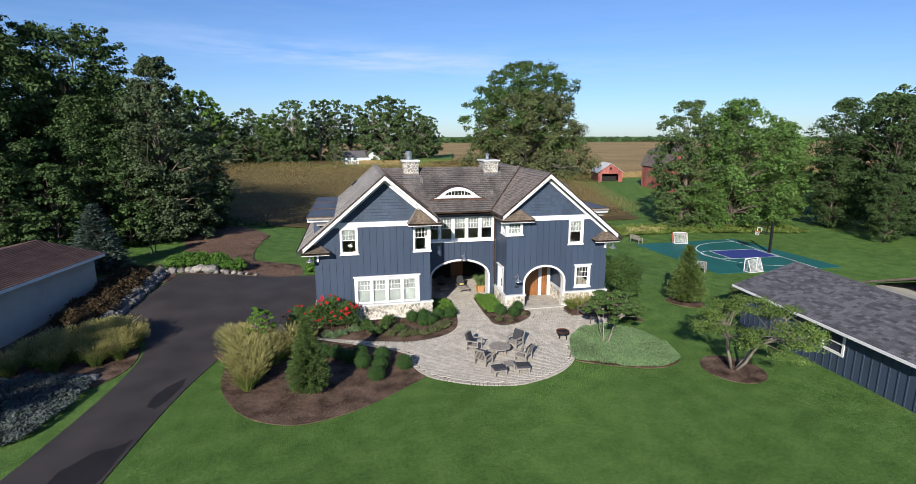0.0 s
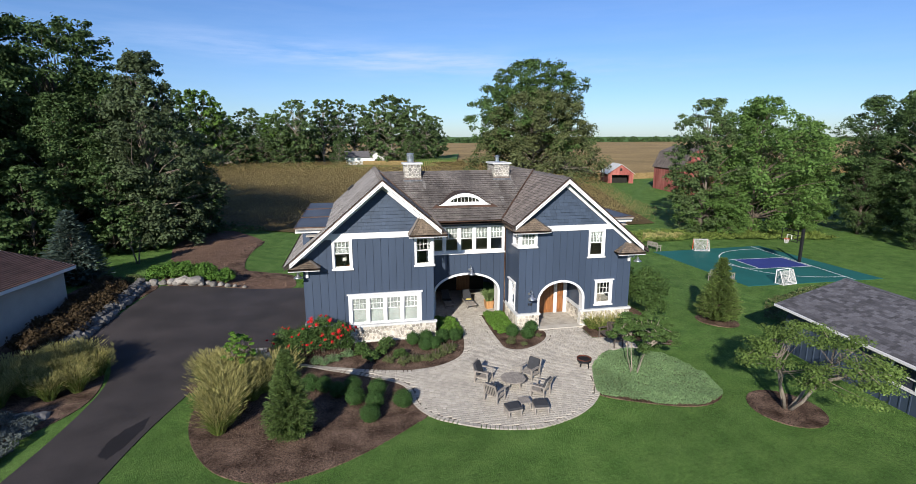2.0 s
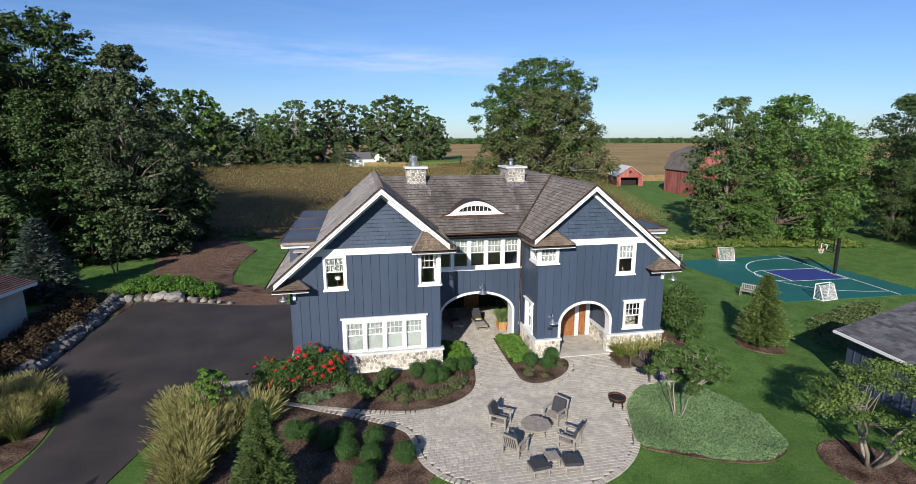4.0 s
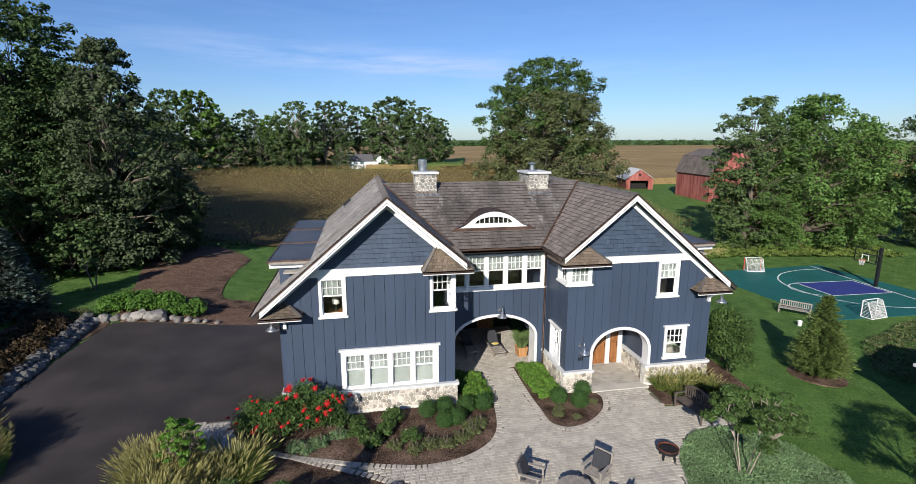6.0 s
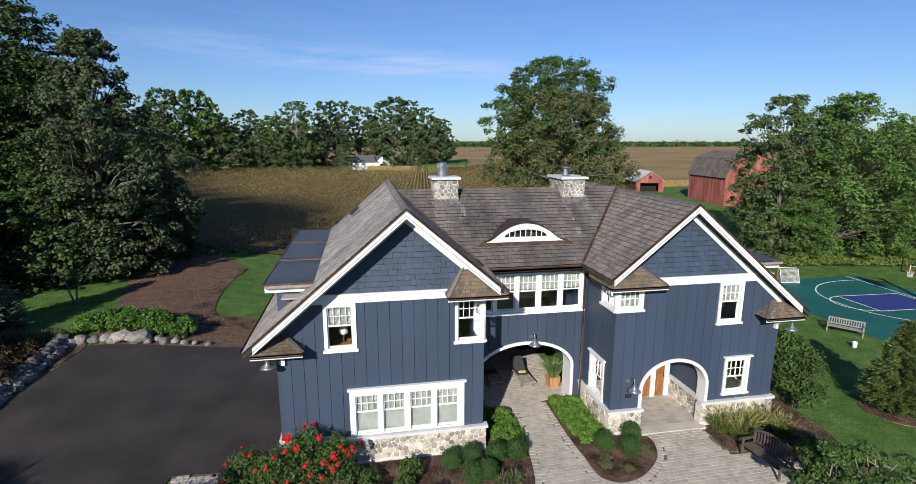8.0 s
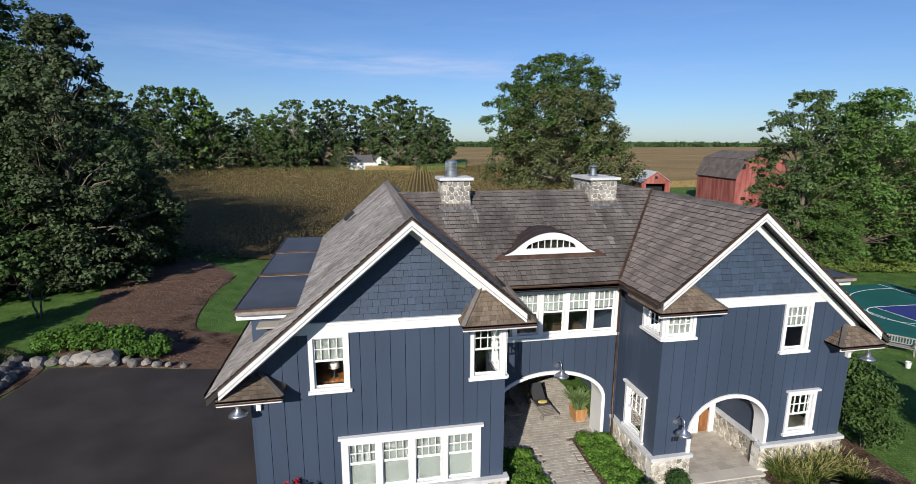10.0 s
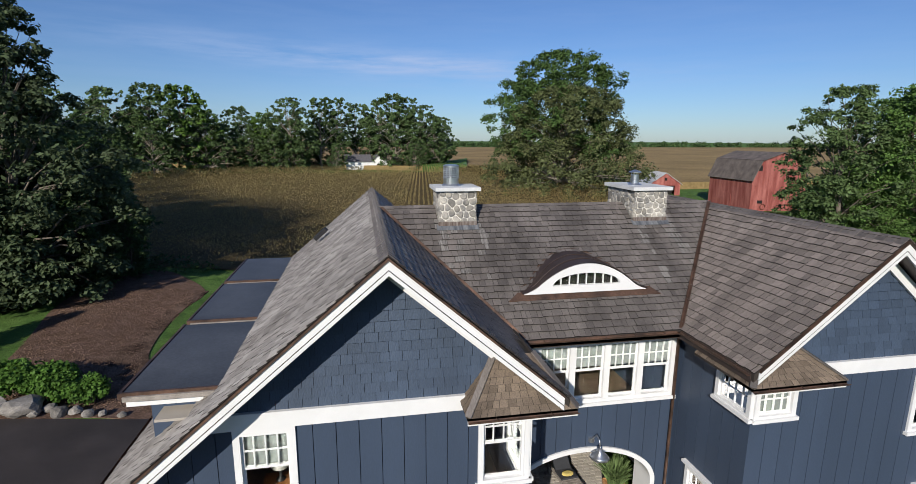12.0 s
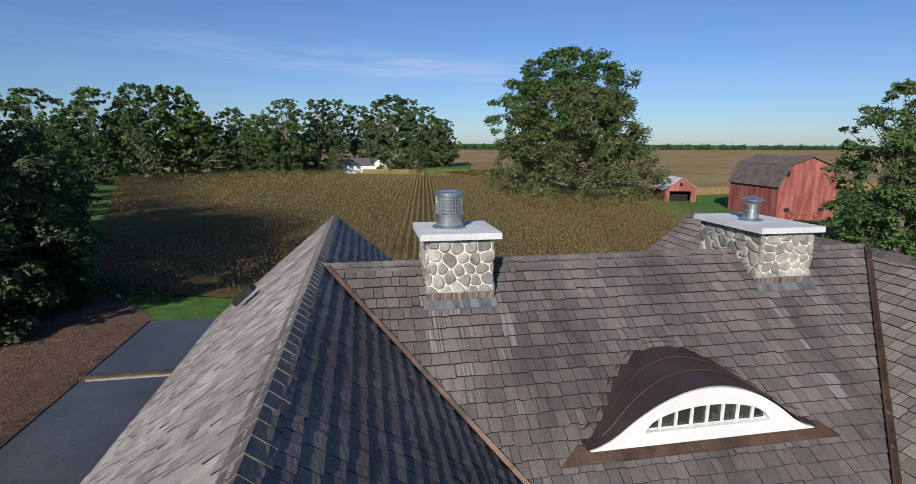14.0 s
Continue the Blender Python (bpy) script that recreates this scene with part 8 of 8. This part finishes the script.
for j, (x, y) in enumerate([(-14.2, 43.3), (-13.6, 43.35), (-13.05, 43.4), (-12.4, 43.3), (-11.4, 43.3), (-10.6, 43.5), (-10.2, 43.2), (-9.7, 43.4), (-9.2, 43.2), (-8.7, 43.25), (-11.0, 43.15), (-12.7, 43.1), (-14.6, 43.0), (-8.0, 43.2)]):
    s = (.75, .6, .7, 1.0, 1.15, .55, .6, .5, .45, .4, .55, .55, .6, .35)[j]
    rock(x, y, s, .0, j, "boulders at the end of the drive", 1.35 if s > .9 else 1.0)
for j in range(30):
    t = j / 29
    x, y = -14.75 + .35 * math.sin(t * 3.0) * (1 - t), 43.0 - 10.6 * t
    rock(x - .0, y, .54 + .22 * math.sin(j * 2.7) ** 2, -.04, j + 2, "rock wall along the drive", 1.0, WALL_ROCKS, "weathered field boulder in a dry-laid wall, grey with shade put into the colour")
    rock(x - .30, y + .18, .48 + .2 * math.cos(j * 1.9) ** 2, .24, j + 4, "rock wall along the drive", 1.0, WALL_ROCKS, "weathered field boulder in a dry-laid wall, grey with shade put into the colour")
for j, (x, y) in enumerate([(-12.7, 26.0), (-13.4, 26.1), (-14.3, 26.2), (-15.4, 26.3), (-16.4, 26.4)]):
    o = new("stepping_stone", ROCKS[j % 6])
    o.matrix_basis = pose(x, y, height(x, y) + .1, 0, 0, 40 * j) @ Matrix.Diagonal((1.1, .75, .35, 1))
    tagged(o, "flat grey stone slab edging the lavender bed", "stone", "slabs beside the drive")

# ---- terrace furniture ----


def lounge_chair(x, y, face):
    """A weathered teak club chair with a dark back cushion; it faces local -y."""
    c = thing("patio_chair", "weathered grey teak armchair with a dark grey back cushion", "chair", (x, y, .045), "chairs round the terrace table", rz=face)
    for sx in (-.36, .30):
        part("leg", Mesh().box(sx, sx + .06, -.36, -.30, 0, .56), "teak", c, world_coords=False)
        part("leg", Mesh().prism([(sx, .26, 0), (sx, .32, 0), (sx, .30, .56), (sx, .24, .56)], (.06, 0, 0)), "teak", c, world_coords=False)
        part("armrest", Mesh().box(sx - .02, sx + .08, -.40, .34, .56, .60), "teak", c, world_coords=False)
        part("side_rail", Mesh().box(sx + .01, sx + .05, -.32, .28, .26, .32), "teak", c, world_coords=False)
    for k in range(6):
        part("seat_slat", Mesh().box(-.32, .32, -.36 + k * .105, -.27 + k * .105, .31, .335), "teak", c, world_coords=False)
    part("back_frame", Mesh().prism([(-.34, .24, .33), (-.34, .28, .33), (-.34, .44, .88), (-.34, .40, .88)], (.05, 0, 0)).prism([(.29, .24, .33), (.29, .28, .33), (.29, .44, .88), (.29, .40, .88)], (.05, 0, 0)), "teak", c, world_coords=False)
    part("top_rail", Mesh().prism([(-.34, .395, .84), (-.34, .44, .84), (-.34, .46, .92), (-.34, .415, .92)], (.68, 0, 0)), "teak", c, world_coords=False)
    for k in range(7):
        s = -.27 + k * .09
        part("back_slat", Mesh().prism([(s - .02, .26, .36), (s - .02, .28, .36), (s - .02, .43, .86), (s - .02, .41, .86)], (.04, 0, 0)), "teak", c, world_coords=False)
    cu = Mesh()
    rings = []
    for t, w in ((0, .80), (.08, .98), (.5, 1.0), (.92, .98), (1.0, .82)):
        yb, zb = .10 + .20 * t, .36 + .56 * t
        rings.append([(-.29 * w, yb, zb), (.29 * w, yb, zb), (.30 * w, yb + .055, zb - .02), (.29 * w, yb + .11, zb - .04), (-.29 * w, yb + .11, zb - .04), (-.30 * w, yb + .055, zb - .02)])
    cu.tube_rings(rings)
    part("back_cushion", cu, "cushion", c, "dark grey cushion", world_coords=False)
    return c


TABLE = (7.35, 24.75)
for x, y in ((6.15, 25.6), (8.45, 25.5), (6.2, 23.75), (8.35, 23.75)):
    ang = math.degrees(math.atan2(TABLE[1] - y, TABLE[0] - x)) + 90
    lounge_chair(x, y, ang)
tab = thing("round_table", "round weathered grey teak coffee table", "table", (*TABLE, .045))
top = part("tabletop", Mesh().lathe((0, 0, .40), [(.56, 0), (.58, .02), (.58, .04), (.56, .05)], 32), "teak", tab, world_coords=False)
for k in range(9):
    s = -.5 + k * .125
    L = math.sqrt(.56 ** 2 - s ** 2)
    part("slat", Mesh().box(s - .054, s + .054, -L, L, .45, .462), "teak", top, world_coords=False)
for k in range(4):
    a = .785 + k * 1.571
    part("leg", Mesh().beam((.30 * math.cos(a), .30 * math.sin(a), .40), (.40 * math.cos(a), .40 * math.sin(a), 0), .06, .06), "teak", tab, world_coords=False)
for x, y, rz in ((6.65, 22.45, 6), (7.85, 22.45, -6)):
    o = thing("ottoman", "square teak footstool with a dark grey cushion", "footstool", (x, y, .045), "footstools on the terrace", rz=rz)
    for sx in (-.30, .25):
        for sy in (-.26, .21):
            part("leg", Mesh().box(sx, sx + .05, sy, sy + .05, 0, .32), "teak", o, world_coords=False)
    part("seat_frame", Mesh().box(-.32, .32, -.28, .28, .28, .34), "teak", o, world_coords=False)
    part("cushion", Mesh().tube_rings([[(-.30 * w, -.27 * w, z), (.30 * w, -.27 * w, z), (.30 * w, .27 * w, z), (-.30 * w, .27 * w, z)] for w, z in ((.97, .34), (1.03, .37), (1.03, .41), (.94, .44))]), "cushion", o, world_coords=False)
o = thing("side_table", "small slatted teak side table", "table", (7.28, 22.85, .045))
for k in range(6):
    part("slat", Mesh().box(-.24 + k * .082, -.175 + k * .082, -.25, .25, .36, .385), "teak", o, world_coords=False)
for sx in (-.22, .18):
    for sy in (-.22, .18):
        part("leg", Mesh().box(sx, sx + .045, sy, sy + .045, 0, .36), "teak", o, world_coords=False)
fp = thing("fire_pit", "rusty round steel fire bowl on legs", "fire pit", (11.5, 26.15, .045))
part("bowl", Mesh().lathe((0, 0, .2), [(.12, 0), (.26, .06), (.34, .18), (.37, .20), (.37, .23), (.33, .23), (.30, .16), (.1, .05), (.0, .05)], 24), "rust", fp, smooth=False, world_coords=False)
part("band", Mesh().lathe((0, 0, .26), [(.31, 0), (.355, .02), (.36, .10), (.34, .12)], 24), "iron", fp, world_coords=False)
for k in range(4):
    a = k * 1.571 + .5
    part("leg", Mesh().beam((.24 * math.cos(a), .24 * math.sin(a), .26), (.30 * math.cos(a), .30 * math.sin(a), 0), .05, .05), "iron", fp, world_coords=False)
part("handle", Mesh().tube([(-.15, 0, .42), (-.1, 0, .5), (.1, 0, .5), (.15, 0, .42)], [.012] * 4, 6), "iron", fp, world_coords=False)


def lounger(x, y, rz, towel):
    l = thing("sun_lounger", "dark teak sun lounger with a raised back on wheels", "lounger", (x, y, .045), "loungers in the passage", rz=rz)
    part("frame", Mesh().box(-.32, -.27, -.95, .95, .28, .34).box(.27, .32, -.95, .95, .28, .34).box(-.27, .27, .89, .95, .28, .34).box(-.27, .27, -.95, -.89, .28, .34), "teak", l, world_coords=False)
    for k in range(10):
        part("slat", Mesh().box(-.27, .27, -.88 + k * .11, -.80 + k * .11, .33, .35), "teak", l, world_coords=False)
    part("backrest", Mesh().prism([(-.27, .25, .36), (.27, .25, .36), (.27, .82, .82), (-.27, .82, .82)], (0, -.02, .05)), "cushion", l, world_coords=False)
    part("seat_pad", Mesh().box(-.28, .28, -.22, .28, .35, .41), "cushion", l, world_coords=False)
    for sx in (-.3, .3):
        part("leg", Mesh().box(sx - .025, sx + .025, .6, .66, 0, .3), "teak", l, world_coords=False)
        part("wheel", Mesh().tube([(sx - .02, -.7, .11), (sx + .02, -.7, .11)], [.11, .11], 14), "teak", l, world_coords=False)
    if towel:
        part("pillow", Mesh().tube_rings([[(.2 * w * math.cos(a), -.06 + .13 * w * math.sin(a), z) for a in np.linspace(0, 6.283, 11)[:-1]] for w, z in ((.6, .41), (1, .44), (1, .47), (.6, .5))]), "yellow", l, "pale yellow pillow", world_coords=False)


lounger(7.78, 36.45, 4, True)
lounger(6.35, 36.75, 4, False)
pl = thing("planter", "square cedar planter with a leafy potted plant", "planter", (9.0, 35.6, .045), rz=3)
part("box", Mesh().prism([(-.22, -.22, 0), (.22, -.22, 0), (.28, -.28, .55), (-.28, -.28, .55)], (0, .03, 0)).prism([(-.22, .22, 0), (.22, .22, 0), (.28, .28, .55), (-.28, .28, .55)], (0, -.03, 0)).prism([(-.22, -.22, 0), (-.22, .22, 0), (-.28, .28, .55), (-.28, -.28, .55)], (.03, 0, 0)).prism([(.22, -.22, 0), (.22, .22, 0), (.28, .28, .55), (.28, -.28, .55)], (-.03, 0, 0)).box(-.24, .24, -.24, .24, .4, .5), "planter", pl, world_coords=False)
v, _ = blades(620, .2, .68, .5, .02, 0, 77)
o = part("plant", quads("plant", v + np.array([0, 0, .5]), "planter_leaf"), "planter_leaf", pl, world_coords=False)

# ---- inside the rooms ----
ch = thing("armchair", "white upholstered tub chair behind the upper windows", "chair", (6.2, 35.3, 3.4), rz=200)
part("seat", Mesh().lathe((0, 0, 0), [(.30, 0), (.36, .08), (.36, .38), (.30, .44), (.0, .44)], 20), "cushion_white", ch, smooth=True, world_coords=False)
part("backrest", Mesh().tube([(.36 * math.cos(a), .36 * math.sin(a), .52 + .12 * math.sin(a)) for a in np.linspace(-.4, 3.54, 13)], [.09] * 13, 8), "cushion_white", ch, smooth=True, world_coords=False)
lamp = thing("table_lamp", "table lamp with a white drum shade behind the window", "lamp", (-.22, 32.35, 4.28))
part("base", Mesh().lathe((0, 0, 0), [(.09, 0), (.09, .02), (.025, .05), (.035, .2), (.02, .34), (.0, .34)], 14), "iron", lamp, smooth=True, world_coords=False)
part("shade", Mesh().lathe((0, 0, .3), [(.17, 0), (.13, .24), (.125, .24), (.165, 0)], 18), "cushion_white", lamp, smooth=True, world_coords=False)
desk = thing("side_table", "small light-brown wooden table behind the window", "table", (-.2, 32.35, 3.4))
part("tabletop", Mesh().box(-.35, .35, -.25, .25, .82, .87), "wood_door", desk, world_coords=False)
for sx in (-.32, .27):
    for sy in (-.22, .17):
        part("leg", Mesh().box(sx, sx + .05, sy, sy + .05, 0, .82), "wood_door", desk, world_coords=False)

# ---- pavers ----


def paver_mesh(l, w, h=.055):
    e = .011
    return Mesh().tube_rings([[(-l / 2, -w / 2, 0), (l / 2, -w / 2, 0), (l / 2, w / 2, 0), (-l / 2, w / 2, 0)], [(-l / 2, -w / 2, h - e), (l / 2, -w / 2, h - e), (l / 2, w / 2, h - e), (-l / 2, w / 2, h - e)], [(-l / 2 + e, -w / 2 + e, h), (l / 2 - e, -w / 2 + e, h), (l / 2 - e, w / 2 - e, h), (-l / 2 + e, w / 2 - e, h)]])


def lay_pavers():
    rnd = random.Random(5)
    P = [paver_mesh(l, .145).mesh("paver", "paver") for l in (.145, .19, .225)]
    lens = (.145, .19, .225)
    xs, ys, ks = [], [], []
    y = 21.3
    r = 0
    while y < 40:
        x = -6.5 + (r % 2) * .1 + rnd.uniform(0, .1)
        while x < 16:
            k = rnd.choices((0, 1, 2), (.25, .45, .3))[0]
            xs.append(x + lens[k] / 2)
            ys.append(y)
            ks.append(k)
            x += lens[k] + .013
        y += .157
        r += 1
    px, py, ks = np.array(xs), np.array(ys), np.array(ks)
    ok = in_poly(px, py, PAVE) & (py > 21.4)
    for dx, dy in ((.1, 0), (-.1, 0), (0, .07), (0, -.07)):
        ok &= in_poly(px + dx, py + dy, PAVE)
    # lines of the border courses
    rim = curve([(12.75, 27.05), (11.85, 26.05), (11.35, 24.5), (10.85, 23.35), (9.95, 22.42), (8.88, 21.8), (7.5, 21.4), (6.4, 21.5), (5.4, 21.78), (4.35, 22.3), (3.42, 22.97), (2.82, 24.05), (2.5, 25.85), (1.1, 27.0), (-.85, 28.1), (-2.45, 29.0), (-4.3, 29.5), (-5.9, 29.6)], False, 30)
    inner = curve([(-4.45, 31.0), (-3.95, 29.95), (-2.75, 29.1), (-.55, 28.2), (1.6, 27.5), (3.2, 27.25), (4.85, 27.7), (5.98, 28.95), (6.48, 31.6), (6.52, 34.0)], False, 30)
    isl = curve([(8.05, 34.3), (8.0, 31.6), (8.05, 30.2), (8.12, 29.1), (8.75, 28.58), (9.75, 28.78), (10.8, 29.62), (11.27, 30.6), (11.2, 31.2)], False, 30)
    for line in (rim, inner, isl):
        for q in line[::3]:
            ok &= (px - q[0]) ** 2 + (py - q[1]) ** 2 > .135 ** 2
    pav = [o for o in bpy.data.objects if o.name == "pavement"][0]
    near = ok & (px > 3.6) & (px < 11.0) & (py < 23.6)
    made, joined = 0, []
    for i in np.nonzero(ok)[0]:
        lift = .018 + rnd.uniform(-.003, .004)
        if near[i] and made < 300:
            o = new("paver", P[ks[i]])
            o.parent = pav
            o.matrix_basis = pose(px[i], py[i], lift, 0, 0, rnd.uniform(-.6, .6))
            made += 1
        else:
            joined.append((px[i], py[i], lift, ks[i]))
    base = [np.array(paver_mesh(l, .145).v) for l in lens]
    faces = np.array([f for f in paver_mesh(.2, .145).f])
    v = np.concatenate([base[k] + np.array([x, y_, z]) for x, y_, z, k in joined])
    f = (faces[None] + 12 * np.arange(len(joined))[:, None, None]).reshape(-1, 4)
    part("pavers", fast_mesh("pavers", v, f, "paver_joined"), "paver_joined", pav, "pale grey-buff concrete pavers", kind="stuff")
    # a border course along the terrace rim
    edge, acc, last = [], 0.0, rim[0]
    for p in rim[1:]:
        acc += math.hypot(p[0] - last[0], p[1] - last[1])
        if acc >= .155:
            edge.append((p, math.degrees(math.atan2(p[1] - last[1], p[0] - last[0]))))
            acc = 0.0
        last = p
    B = paver_mesh(.148, .22).mesh("border_paver", "paver")
    for (x, y_), a in edge[:300]:
        o = new("border_paver", B)
        o.parent = pav
        o.matrix_basis = pose(x, y_, .0175, 0, 0, a)
    for line in (inner, isl):
        acc, last, cnt = 0.0, line[0], 0
        for p in line[1:]:
            acc += math.hypot(p[0] - last[0], p[1] - last[1])
            if acc >= .155 and cnt < 150:
                o = new("border_paver", B)
                o.parent = pav
                o.matrix_basis = pose(p[0], p[1], .0175, 0, 0, math.degrees(math.atan2(p[1] - last[1], p[0] - last[0])))
                acc, cnt = 0.0, cnt + 1
            last = p


lay_pavers()
